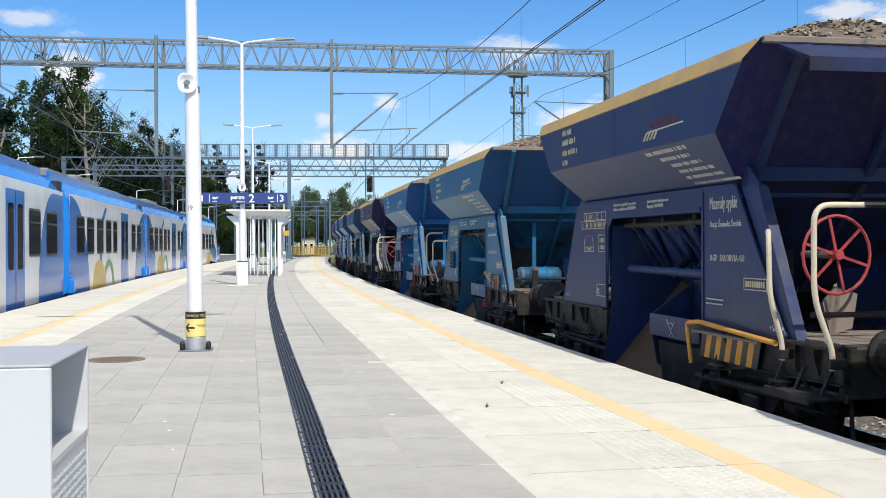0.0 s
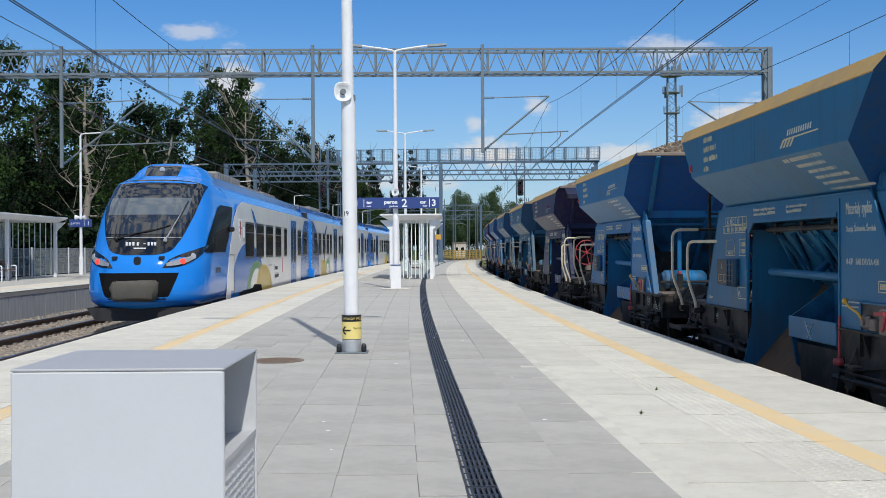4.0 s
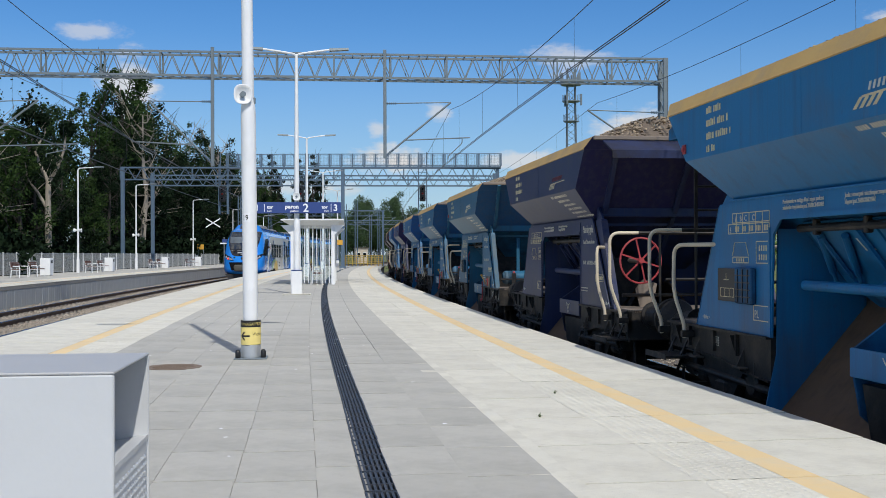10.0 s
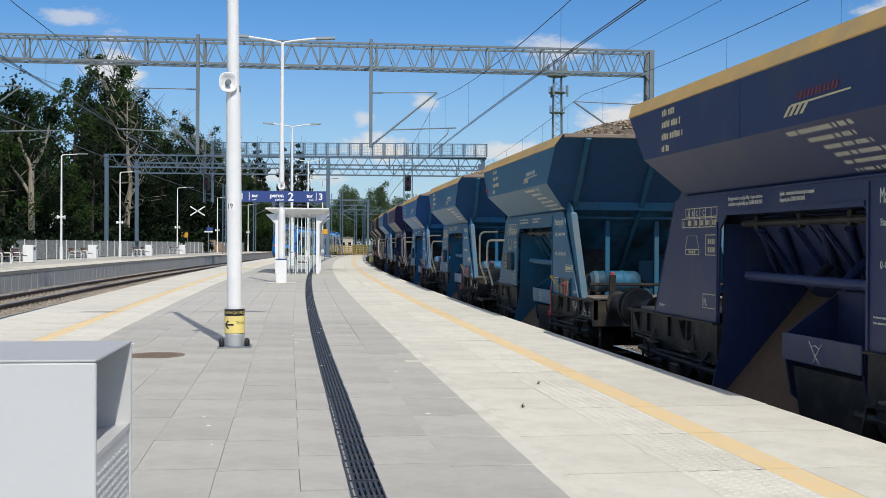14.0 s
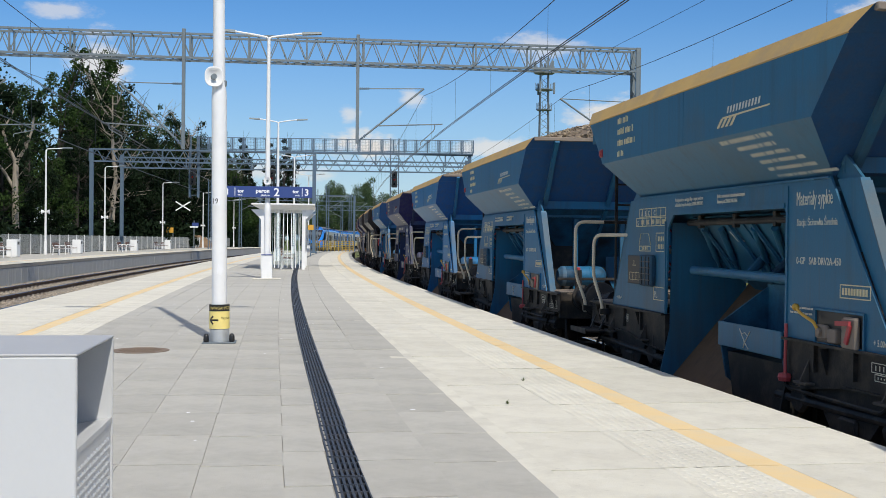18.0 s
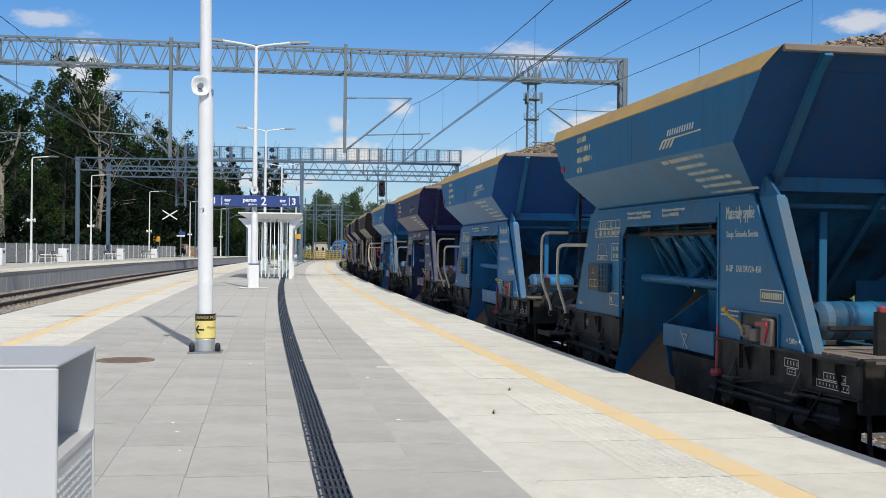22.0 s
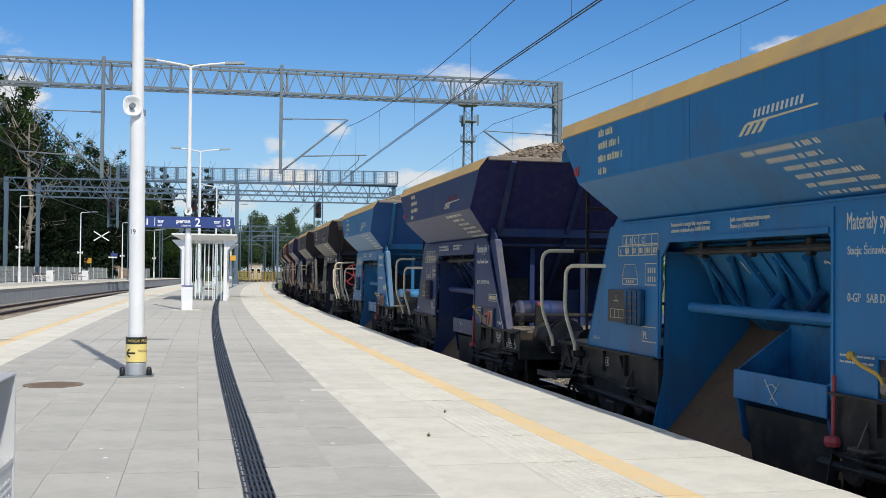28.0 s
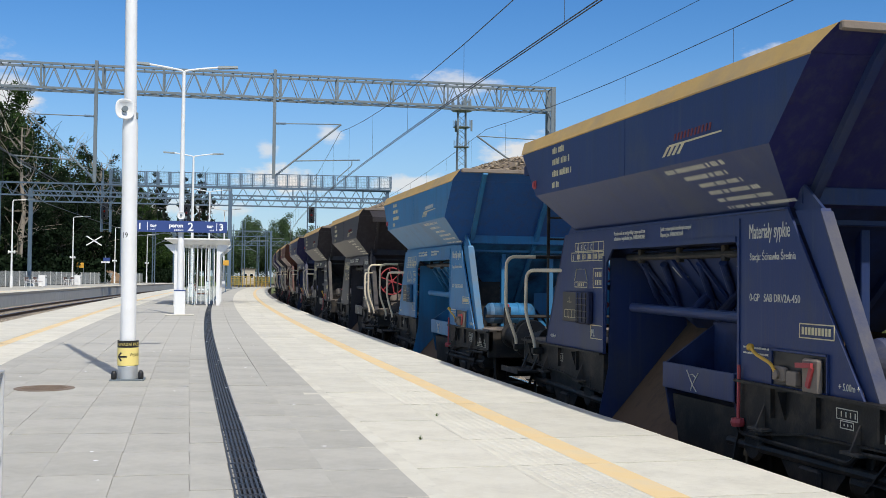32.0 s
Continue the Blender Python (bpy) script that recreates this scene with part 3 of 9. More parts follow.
GREY_COLS = [(-5.895, -5.65), (-5.65, -5.22), (-5.22, -4.79), (-4.79, -4.36), (-4.36, -3.93), (-3.93, -3.5), (-3.5, -3.265), (-3.085, -2.672), (-2.67, -2.2)]
RIGHT_COLS = [(-2.2, -1.56), (-1.56, -1.07), (-0.87, 0.0)]

# ---- freight wagons ----
PAINT = mat("wagon_paint", (0.03, 0.12, 0.33), 0.45, vary=0.10, scale=1.3, fine=50, bump=0.08, objcol=True, dirt=(0.032, 0.035, 0.032), dirt_amt=0.4, dirt_scale=1.0, streak=True, dirt_lo=0.5, spec=0.35, layers=(((0.085, 0.088, 0.068), 0.36, 1.1, 0.50, False), ((0.13, 0.15, 0.17), 0.20, 2.2, 0.58, True), ((0.09, 0.066, 0.040), 0.32, 3.1, 0.57, True), ((0.055, 0.035, 0.022), 0.6, 9.0, 0.66, False)))
# wagon paint turned darker and bluer: the end walls' shade, put into the colour
PAINT_END_SHADE = mat("wagon_end_paint", (0.02, 0.07, 0.2), 0.5, vary=0.22, scale=1.3, fine=50, bump=0.08, objcol=True, hue=0.526, value=0.74, dirt=(0.035, 0.04, 0.05), dirt_amt=0.25, dirt_scale=1.2, dirt_lo=0.5, spec=0.35, layers=(((0.075, 0.078, 0.085), 0.28, 1.6, 0.46, True), ((0.06, 0.04, 0.025), 0.5, 7.0, 0.60, False)))
# dirty paint that also carries the shade of recesses and tank in its colour
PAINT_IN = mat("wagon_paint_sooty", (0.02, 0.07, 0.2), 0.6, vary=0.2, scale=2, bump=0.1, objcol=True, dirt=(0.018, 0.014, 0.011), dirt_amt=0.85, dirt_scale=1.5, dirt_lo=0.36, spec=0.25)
POST = mat("wagon_post_paint", (0.1, 0.2, 0.3), 0.85, vary=0.25, scale=2, bump=0.1, objcol=True, spec=0.2, dirt=(0.17, 0.155, 0.125), dirt_amt=0.6, dirt_scale=1.4, dirt_lo=0.33)
RIM = mat("dusty_yellow_rim", (0.50, 0.32, 0.105), 0.75, vary=0.14, scale=2.5, fine=45, bump=0.2, dirt=(0.33, 0.26, 0.17), dirt_amt=0.7, dirt_scale=1.6)
DUSTY = mat("dusty_steel", (0.21, 0.17, 0.135), 0.8, vary=0.15, scale=2.5, bump=0.15, dirt=(0.12, 0.10, 0.085), dirt_amt=0.5)
UNDER = mat("underframe_black", (0.011, 0.0105, 0.010), 0.6, 0.2, vary=0.35, scale=4, bump=0.2, dirt=(0.095, 0.073, 0.052), dirt_amt=0.65, dirt_scale=4, dirt_lo=0.48)
# dust, plus a paler tone that paints sunlight on brackets and step edges
UNDER_DUSTY_LIT = mat("underframe_dusty", (0.05, 0.043, 0.036), 0.8, 0.1, vary=0.3, scale=5, bump=0.15, dirt=(0.15, 0.12, 0.09), dirt_amt=0.7, dirt_scale=5)
CREAM = mat("cream_handrail", (0.60, 0.52, 0.385), 0.55, vary=0.1, scale=4, bump=0.05, dirt=(0.3, 0.24, 0.17), dirt_amt=0.5, dirt_scale=4)
RED = mat("red_paint", (0.34, 0.045, 0.05), 0.5, vary=0.15, scale=4, bump=0.05)
CHUTE = mat("worn_chute_steel", (0.125, 0.074, 0.040), 0.85, 0.0, vary=0.2, scale=2, bump=0.2, dirt=(0.06, 0.042, 0.028), dirt_amt=0.6, dirt_scale=2, streak=True)
LETTER = mat("wagon_lettering", (0.55, 0.53, 0.44), 0.7, vary=0.2, scale=30, bump=0.0)
LETTER_YELLOW = mat("wagon_lettering_yellow", (0.56, 0.49, 0.30), 0.7, vary=0.2, scale=30, bump=0.0)
ORANGE_PAINT = mat("orange_paint", (0.75, 0.34, 0.04), 0.55, vary=0.15, dirt=(0.25, 0.15, 0.07), dirt_amt=0.5)
EMBLEM_RED = mat("emblem_paint", (0.13, 0.02, 0.02), 0.6, vary=0.2, bump=0.0, objcol=True)
BRONZE = mat("brass_lever", (0.55, 0.33, 0.05), 0.5, 0.3, vary=0.15)

# sizes above the rail, half lengths and half widths
H_TOP, H_RIM, H_KN, H_LOW, H_SILL, H_FLOOR = 3.355, 3.207, 2.71, 2.325, 1.09, 1.10
L_TOP, L_KN, L_LOW, L_PAN, L_FOOT, L_BEAM = 3.03, 2.375, 2.055, 2.06, 2.92, 3.72
O_FAR, O_NEAR = 1.20, -1.40   # the discharge opening of the side wall, along the wagon
W_TOP, W_LOW = 1.586, 1.24


def ring_face(bm, a, b, mi=0, ends=None):
    n = len(a)
    for i in range(n):
        f = bm.faces.new((a[i], a[(i + 1) % n], b[(i + 1) % n], b[i]))
        f.material_index = mi if ends is None or i % 2 else ends


def hopper_mesh():
    bm = bm_new()

    def ring(h, l, w):
        return [bm.verts.new(p) for p in ((-w, -l, h), (w, -l, h), (w, l, h), (-w, l, h))]
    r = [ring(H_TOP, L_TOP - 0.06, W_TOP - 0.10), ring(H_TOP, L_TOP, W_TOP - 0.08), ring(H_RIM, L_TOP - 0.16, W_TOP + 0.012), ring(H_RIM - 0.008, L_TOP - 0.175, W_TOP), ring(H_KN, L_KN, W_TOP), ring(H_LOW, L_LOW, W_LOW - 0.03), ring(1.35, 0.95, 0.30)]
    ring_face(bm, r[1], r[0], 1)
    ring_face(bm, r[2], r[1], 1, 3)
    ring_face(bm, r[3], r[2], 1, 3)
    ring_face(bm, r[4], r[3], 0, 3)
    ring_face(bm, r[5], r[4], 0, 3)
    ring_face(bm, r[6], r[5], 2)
    inner = ring(H_TOP - 0.55, L_TOP - 0.85, W_TOP - 0.12)
    ring_face(bm, r[0], inner, 2)
    bm.faces.new(inner).material_index = 2
    bm.faces.new(r[6][::-1]).material_index = 2
    bmesh.ops.recalc_face_normals(bm, faces=bm.faces)
    return bm


def end_y(h):
    """Where the sloping end wall stands at height h (near end, as a positive length)."""
    if h >= H_KN:
        return L_KN + (L_TOP - 0.175 - L_KN) * (h - H_KN) / (H_RIM - H_KN)
    if h >= H_LOW:
        return L_LOW + (L_KN - L_LOW) * (h - H_LOW) / (H_KN - H_LOW)
    return 0.95 + (L_LOW - 0.95) * (h - 1.35) / (H_LOW - 1.35)


def side_panel(bm, sx):
    """The lower side wall with its opening, on the side sx."""
    x0, x1 = (W_LOW - 0.02, W_LOW) if sx > 0 else (-W_LOW, -W_LOW + 0.02)

    def poly(pts):
        prism(bm, [(-sx * y, h) for y, h in pts], "x", x0, x1)

    def foot(h):
        return L_PAN + (L_FOOT - L_PAN) * (H_LOW - h) / (H_LOW - H_SILL)
    poly([(-foot(H_SILL), H_SILL), (O_NEAR, H_SILL), (O_NEAR, 2.06), (O_NEAR, H_LOW), (-L_PAN, H_LOW)])
    poly([(O_FAR, H_SILL), (foot(H_SILL), H_SILL), (L_PAN, H_LOW), (O_FAR - 0.20, H_LOW), (O_FAR - 0.20, 2.12), (O_FAR - 0.04, 1.98)])
    poly([(O_NEAR, 2.06), (O_NEAR + 0.06, 2.12), (O_FAR - 0.20, 2.12), (O_FAR - 0.20, H_LOW), (O_NEAR, H_LOW)])
    bmesh.ops.recalc_face_normals(bm, faces=bm.faces)


def bars(root, rows, x, name, m, label):
    """Unreadable small writing: rows of (y0, y1, h, size) as thin raised bars on the side at x."""
    bm = bm_new()
    for y0, y1, h, size in rows:
        a = y1
        rnd = random.Random(int(1000 * h + 100 * y0))
        left = rnd.randint(2, 5)
        while a > y0 + size * 0.5:
            b = a - size * rnd.uniform(0.28, 0.55)
            box(bm, x - 0.003, x, b, a, h, h + size * rnd.choice((0.8, 0.8, 0.95)))
            left -= 1
            a = b - size * (0.22 if left else 0.7)
            left = left or rnd.randint(2, 6)
    ob = part(name, bm, m, root, label)
    ob["kind"] = "stuff"
    return ob


def bars_slope(root, rows, name, m, label):
    """The same, on the inward-sloping face under the knuckle."""
    bm = bm_new()
    def pt(y, k, o):
        w = W_TOP + (W_LOW - 0.03 - W_TOP) * k
        h = H_KN + (H_LOW - H_KN) * k
        return (-w - o * 0.75, y, h - o * 0.66)
    for y0, y1, k, dk in rows:
        a = y0
        rnd = random.Random(int(1000 * k))
        while a < y1 - 0.03:
            b = min(y1, a + rnd.uniform(0.014, 0.028))
            s = 0.012
            v = [bm.verts.new(pt(*q)) for q in ((a + s, k, 0.004), (b + s, k, 0.004), (b, k + dk * 0.55, 0.004), (a, k + dk * 0.55, 0.004))]
            bm.faces.new(v)
            a = b + (0.011 if rnd.random() < 0.82 else 0.04)
    ob = part(name, bm, m, root, label)
    ob["kind"] = "stuff"
    return ob


def heap_mesh(seed):
    rnd = random.Random(seed)
    bm = bm_new()
    nx, ny = 10, 22
    hx, hy = W_TOP - 0.13, L_TOP - 0.10
    g = []

    def crown(u, v):
        return 0.60 * max(0, 1 - abs(u) ** 1.5) * max(0, 1 - abs(v) ** 5) ** 0.9 * (0.80 + 0.07 * math.sin(3.1 * v + seed) + 0.05 * math.sin(7 * u + seed))
    for j in range(ny + 1):
        row = []
        for i in range(nx + 1):
            u, v = -1 + 2 * i / nx, -1 + 2 * j / ny
            row.append(bm.verts.new((u * hx, v * hy, H_TOP - 0.07 + crown(u, v) + rnd.uniform(-0.02, 0.02))))
        g.append(row)
    for j in range(ny):
        for i in range(nx):
            bm.faces.new((g[j][i], g[j][i + 1], g[j + 1][i + 1], g[j + 1][i])).material_index = 1
    # loose stones all over it
    for _ in range(3000):
        u = rnd.uniform(-1, 1)
        v = rnd.uniform(-1, 1)
        c = Vector((u * hx * 0.98, v * hy * 0.985, H_TOP - 0.07 + crown(u, v) + 0.015))
        r = rnd.uniform(0.022, 0.052)
        axes = [Vector((rnd.gauss(0, 1), rnd.gauss(0, 1), rnd.gauss(0, 1))).normalized() for _ in range(3)]
        pts = []
        for a in axes:
            k = r * rnd.uniform(0.6, 1.15)
            a = Vector((a.x, a.y, a.z * 0.6))
            pts += [bm.verts.new(c + a * k), bm.verts.new(c - a * k * rnd.uniform(0.7, 1.1))]
        for a in (0, 1):
            for b in (2, 3):
                for d in (4, 5):
                    bm.faces.new((pts[a], pts[b], pts[d]))
    return bm


def buffer_mesh(s, x):
    bm = bm_new()
    for base in ((x, s * L_BEAM, 1.05),):
        lathe(bm, [(0.17, 0), (0.17, s * 0.03), (0.13, s * 0.04), (0.125, s * 0.34), (0.10, s * 0.35), (0.095, s * 0.60), (0.12, s * 0.62), (0.23, s * 0.68), (0.245, s * 0.71), (0.235, s * 0.735), (0.12, s * 0.755), (0.01, s * 0.757)], 18, base, "y")
    bmesh.ops.recalc_face_normals(bm, faces=bm.faces)
    return bm


def wagon(label):
    """A two-axle ballast hopper wagon: plain end towards -y, braked end with platform towards +y."""
    root = thing("hopper_wagon", label, "freight wagon", group="hopper wagons of the freight train")
    hop = part("hopper", hopper_mesh(), [PAINT, RIM, PAINT_IN, PAINT_END_SHADE], root, "painted steel hopper with a dusty yellow rim")
    part("ballast_load", heap_mesh(7), [STONE, STONE_BED], root, "heaped load of crushed stone", smooth=False)
    for sx in (-1, 1):
        bm = bm_new()
        side_panel(bm, sx)
        p = part("side_wall", bm, PAINT, root)
        # raised seams on the side wall
        bm = bm_new()
        x = sx * (W_LOW + 0.006)
        for y in (O_NEAR - 0.02, O_FAR + 0.02):
            beam(bm, (x, -sx * y, H_SILL), (x, -sx * y, H_LOW - (0.28 if y > 0 else 0.05)), 0.012, 0.03)
        beam(bm, (x, -L_PAN, H_LOW - 0.012), (x, L_PAN, H_LOW - 0.012), 0.022, 0.012)
        beam(bm, (x, -sx * (O_NEAR + 0.02), 2.125), (x, -sx * (O_FAR - 0.2), 2.125), 0.022, 0.04)
        part("seam", bm, PAINT, p)
        # slanting posts with a flange towards the wagon's end
        for sy in (-1, 1):
            bm = bm_new()
            xo, xi = sx * (W_LOW - 0.035), sx * (W_LOW - 0.115)
            top = H_LOW - 0.03
            y0, y1, y2, y3 = sy * (L_PAN + 0.05), sy * (L_PAN + 0.35), sy * (L_FOOT + 0.10), sy * (L_FOOT - 0.02)
            hexa(bm, [(xi, y3, H_SILL), (xo, y3, H_SILL), (xo, y2, H_SILL), (xi, y2, H_SILL), (xi, y0, top), (xo, y0, top), (xo, y1, top), (xi, y1, top)])
            bmesh.ops.recalc_face_normals(bm, faces=bm.faces)
            post = part("corner_post", bm, PAINT, root)
            # cover strip on the face towards the wagon's end; its dusty colour also holds sunlight
            bm = bm_new()
            d = sy * 0.014
            xa, xb = sx * (W_LOW - 0.030), sx * (W_LOW - 0.125)
            hexa(bm, [(xb, y2, H_SILL), (xa, y2, H_SILL), (xa, y2 + d, H_SILL), (xb, y2 + d, H_SILL), (xb, y1, top - 0.02), (xa, y1, top - 0.02), (xa, y1 + d, top - 0.02), (xb, y1 + d, top - 0.02)])
            bmesh.ops.recalc_face_normals(bm, faces=bm.faces)
            part("post_flange", bm, POST, post, "slanting post flange, pale with dust")
        # tie from hopper corner down to the post
        for sy in (-1, 1):
            bm = bm_new()
            prism(bm, [(sy * (L_LOW - 0.02), H_LOW + 0.004), (sy * (L_LOW + 0.10), H_LOW + 0.16), (sy * (L_PAN + 0.34), H_LOW - 0.03), (sy * (L_PAN + 0.36), H_LOW - 0.09), (sy * (L_PAN + 0.06), H_LOW - 0.04)], "x", sx * (W_LOW - 0.06), sx * (W_LOW - 0.085))
            bmesh.ops.recalc_face_normals(bm, faces=bm.faces)
            part("gusset", bm, PAINT, root)
        # crease seams of the hopper side
        bm = bm_new()
        xo = sx * (W_TOP + 0.003)
        box(bm, min(xo, xo - sx * 0.012), max(xo, xo - sx * 0.012), -0.03, 0.0, H_KN, H_RIM - 0.01)
        part("weld_seam", bm, PAINT, hop)
    # end walls: slanting ribs, cross beam
    for sy in (-1, 1):
        for x in (-1.08, 0.0, 1.08):
            bm = bm_new()
            h0 = H_LOW + 0.06
            line = [(x, sy * (end_y(h0) + 0.03), h0), (x, sy * (end_y(H_KN) + 0.03), H_KN), (x * 1.03, sy * (end_y(H_RIM) + 0.03), H_RIM), (x * 1.04, sy * (L_TOP + 0.01), H_TOP - 0.04)]
            for p, q in zip(line, line[1:]):
                beam(bm, p, q, 0.07, 0.07)
            part("end_rib", bm, PAINT, root)
        # angle-section beam at the kink of the end wall, and the lighter one under it
        bm = bm_new()
        yb = sy * (end_y(2.40) + 0.0)
        box(bm, -W_LOW + 0.05, W_LOW - 0.05, yb - 0.055, yb + 0.055, 2.40, 2.46, 0.008)
        box(bm, -W_LOW + 0.05, W_LOW - 0.05, yb + sy * 0.048 - 0.008, yb + sy * 0.048 + 0.008, 2.34, 2.41)
        part("cross_beam", bm, PAINT, root)
        bm = bm_new()
        yb = sy * 1.93
        box(bm, -W_LOW + 0.10, W_LOW - 0.10, yb - 0.04, yb + 0.04, 2.21, 2.27, 0.008)
        part("cross_beam", bm, PAINT, root)
        bm = bm_new()
        beam(bm, (0, sy * (end_y(2.34) + 0.03), 2.34), (0, sy * (end_y(1.42) + 0.03), 1.42), 0.06, 0.06)
        part("brace", bm, PAINT, root)
        # rim lip along the end
        bm = bm_new()
        box(bm, -W_TOP + 0.09, W_TOP - 0.09, sy * L_TOP - 0.025, sy * L_TOP + 0.025, H_TOP - 0.045, H_TOP + 0.010, 0.008)
        part("end_lip", bm, DUSTY, root, "dusty steel lip")
    # underframe
    for sx in (-1, 1):
        x0, x1 = sorted((sx * W_LOW, sx * (W_LOW - 0.06)))
        for sy in (-1, 1):
            bm = bm_new()
            o = -O_NEAR + 0.02 if sy * sx > 0 else O_FAR + 0.01
            ya, yb = sorted((sy * o, sy * L_BEAM))
            prism(bm, [(sy * o, H_SILL), (sy * L_BEAM, H_SILL), (sy * L_BEAM, 0.83), (sy * 2.3, 0.80), (sy * 1.75, 0.72), (sy * o, 0.70)], "x", x0, x1)
            box(bm, min(x0, x0 + sx * 0.05), max(x1, x1 + sx * 0.05), ya, yb, H_SILL - 0.015, H_SILL + 0.005)
            beam(bm, (sx * (W_LOW + 0.005), sy * 2.3, 0.81), (sx * (W_LOW + 0.005), sy * L_BEAM, 0.84), 0.05, 0.014)
            beam(bm, (sx * (W_LOW + 0.005), sy * 1.75, 0.73), (sx * (W_LOW + 0.005), sy * 2.3, 0.81), 0.05, 0.014)
            beam(bm, (sx * (W_LOW + 0.005), sy * o, 0.71), (sx * (W_LOW + 0.005), sy * 1.75, 0.73), 0.05, 0.014)
            for k in (1.9, 2.45, 3.1):
                box(bm, min(x0, x0 + sx * 0.035), max(x1, x1 + sx * 0.035), sy * k - 0.012, sy * k + 0.012, 0.87, H_SILL - 0.01)
            bmesh.ops.recalc_face_normals(bm, faces=bm.faces)
            part("sill", bm, UNDER, root, "blackened steel sill")
            for k in (1.78, 2.88):
                bm = bm_new()
                c0, c1 = sorted((sx * (W_LOW - 0.02), sx * (W_LOW + 0.085)))
                box(bm, c0, c1, sy * k - 0.10, sy * k + 0.10, 0.765, 0.785, 0.004)
                prism(bm, [(sx * W_LOW, 0.95), (sx * (W_LOW + 0.08), 0.785), (sx * W_LOW, 0.785)], "y", sy * k - 0.008, sy * k + 0.008)
                part("spring_bracket", bm, UNDER_DUSTY_LIT, root, "dusty spring bracket")
            # axle guard and brake gear below it
            y = sy * 2.33
            bm = bm_new()
            prism(bm, [(y - 0.62, 0.86), (y + 0.62, 0.86), (y + 0.2, 0.42), (y + 0.15, 0.30), (y - 0.15, 0.30), (y - 0.2, 0.42)], "x", x0 - sx * 0.02, x1 - sx * 0.06)
            part("axle_guard", bm, UNDER, root)
            bm = bm_new()
            xr = sx * (W_LOW - 0.02)
            rod(bm, (xr, sy * 1.25, 0.62), (xr, sy * 3.45, 0.66), 0.035, 8)
            rod(bm, (xr, sy * 1.55, 0.62), (xr, sy * 1.55, 0.84), 0.03, 7)
            box(bm, min(xr, xr - sx * 0.2), max(xr, xr - sx * 0.2), sy * 3.2 - 0.14, sy * 3.2 + 0.14, 0.56, 0.78, 0.03)
            lathe(bm, [(0.10, -0.03), (0.12, 0.0), (0.05, 0.03)], 12, (xr, sy * 1.62, 0.64), "x")
            part("brake_gear", bm, UNDER, root, "blackened brake rods and valve")
        for y, r in ((-2.86, 0.10), (1.62, 0.08), (2.92, 0.07)):
            bm = bm_new()
            xk = sx * (W_LOW - 0.10)
            lathe(bm, [(0.01, -0.13), (r * 0.8, -0.12), (r, -0.08), (r, 0.08), (r * 0.8, 0.12), (0.01, 0.13)], 12, (xk, y, 0.58), "y")
            box(bm, xk - 0.02, xk + 0.02, y - 0.03, y + 0.03, 0.58, 0.86)
            part("brake_cylinder", bm, UNDER, root)
        bm = bm_new()
        xk = sx * (W_LOW + 0.02)
        tube(bm, bend([(xk, -3.5, 0.80), (xk, -2.9, 0.78), (xk, -2.8, 0.70), (xk, -1.5, 0.70), (xk, -1.35, 0.80)], 0.05), 0.016, 6)
        part("brake_pipe", bm, UNDER, root, "blackened air pipe")
        for e in (-3.25, 3.2):
            bm = bm_new()
            beam(bm, (xk, e, 0.84), (xk, e + 0.28, 0.56), 0.035, 0.012)
            beam(bm, (xk, e + 0.05, 0.62), (xk, e + 0.34, 0.62), 0.03, 0.012)
            part("brake_lever", bm, UNDER, root)
        # cast ribs and a lit flange on the sill
        for y in (-3.45, -2.05, 1.95, 3.4):
            bm = bm_new()
            prism(bm, [(sx * W_LOW, 1.06), (sx * (W_LOW + 0.07), 1.06), (sx * (W_LOW + 0.01), 0.87), (sx * W_LOW, 0.87)], "y", y - 0.009, y + 0.009)
            part("sill_rib", bm, UNDER, root)
        for y in (-2.33, 2.33):
            bm = bm_new()
            xc = sx * (W_LOW - 0.10)
            box(bm, xc - 0.11, xc + 0.11, y - 0.13, y + 0.13, 0.34, 0.60, 0.02)
            for i in range(6):
                L = 0.55 - i * 0.07
                box(bm, xc - 0.05, xc + 0.05, y - L, y + L, 0.66 + i * -0.012 + 0.02 * i, 0.675 + i * 0.01 + 0.002, 0)
            for e in (-0.55, 0.55):
                rod(bm, (xc, y + e, 0.66), (xc, y + e * 1.12, 0.86), 0.025, 6)
                box(bm, xc - 0.05, xc + 0.05, y + e - 0.06, y + e + 0.06, 0.60, 0.68, 0.01)
            part("axle_box", bm, UNDER, root)
    for y in (-2.33, 2.33):
        bm = bm_new()
        for sx in (-1, 1):
            lathe(bm, [(0.46, sx * 0.68), (0.46, sx * 0.80), (0.43, sx * 0.815), (0.40, sx * 0.79), (0.12, sx * 0.78), (0.10, sx * 0.84), (0.01, sx * 0.84)], 24, (0, y, 0.46), "x")
            lathe(bm, [(0.49, sx * 0.66), (0.49, sx * 0.685), (0.4, sx * 0.67), (0.01, sx * 0.67)], 24, (0, y, 0.46), "x")
        rod(bm, (-0.8, y, 0.46), (0.8, y, 0.46), 0.08, 10)
        bmesh.ops.recalc_face_normals(bm, faces=bm.faces)
        part("wheelset", bm, UNDER, root, "blackened wheelset")
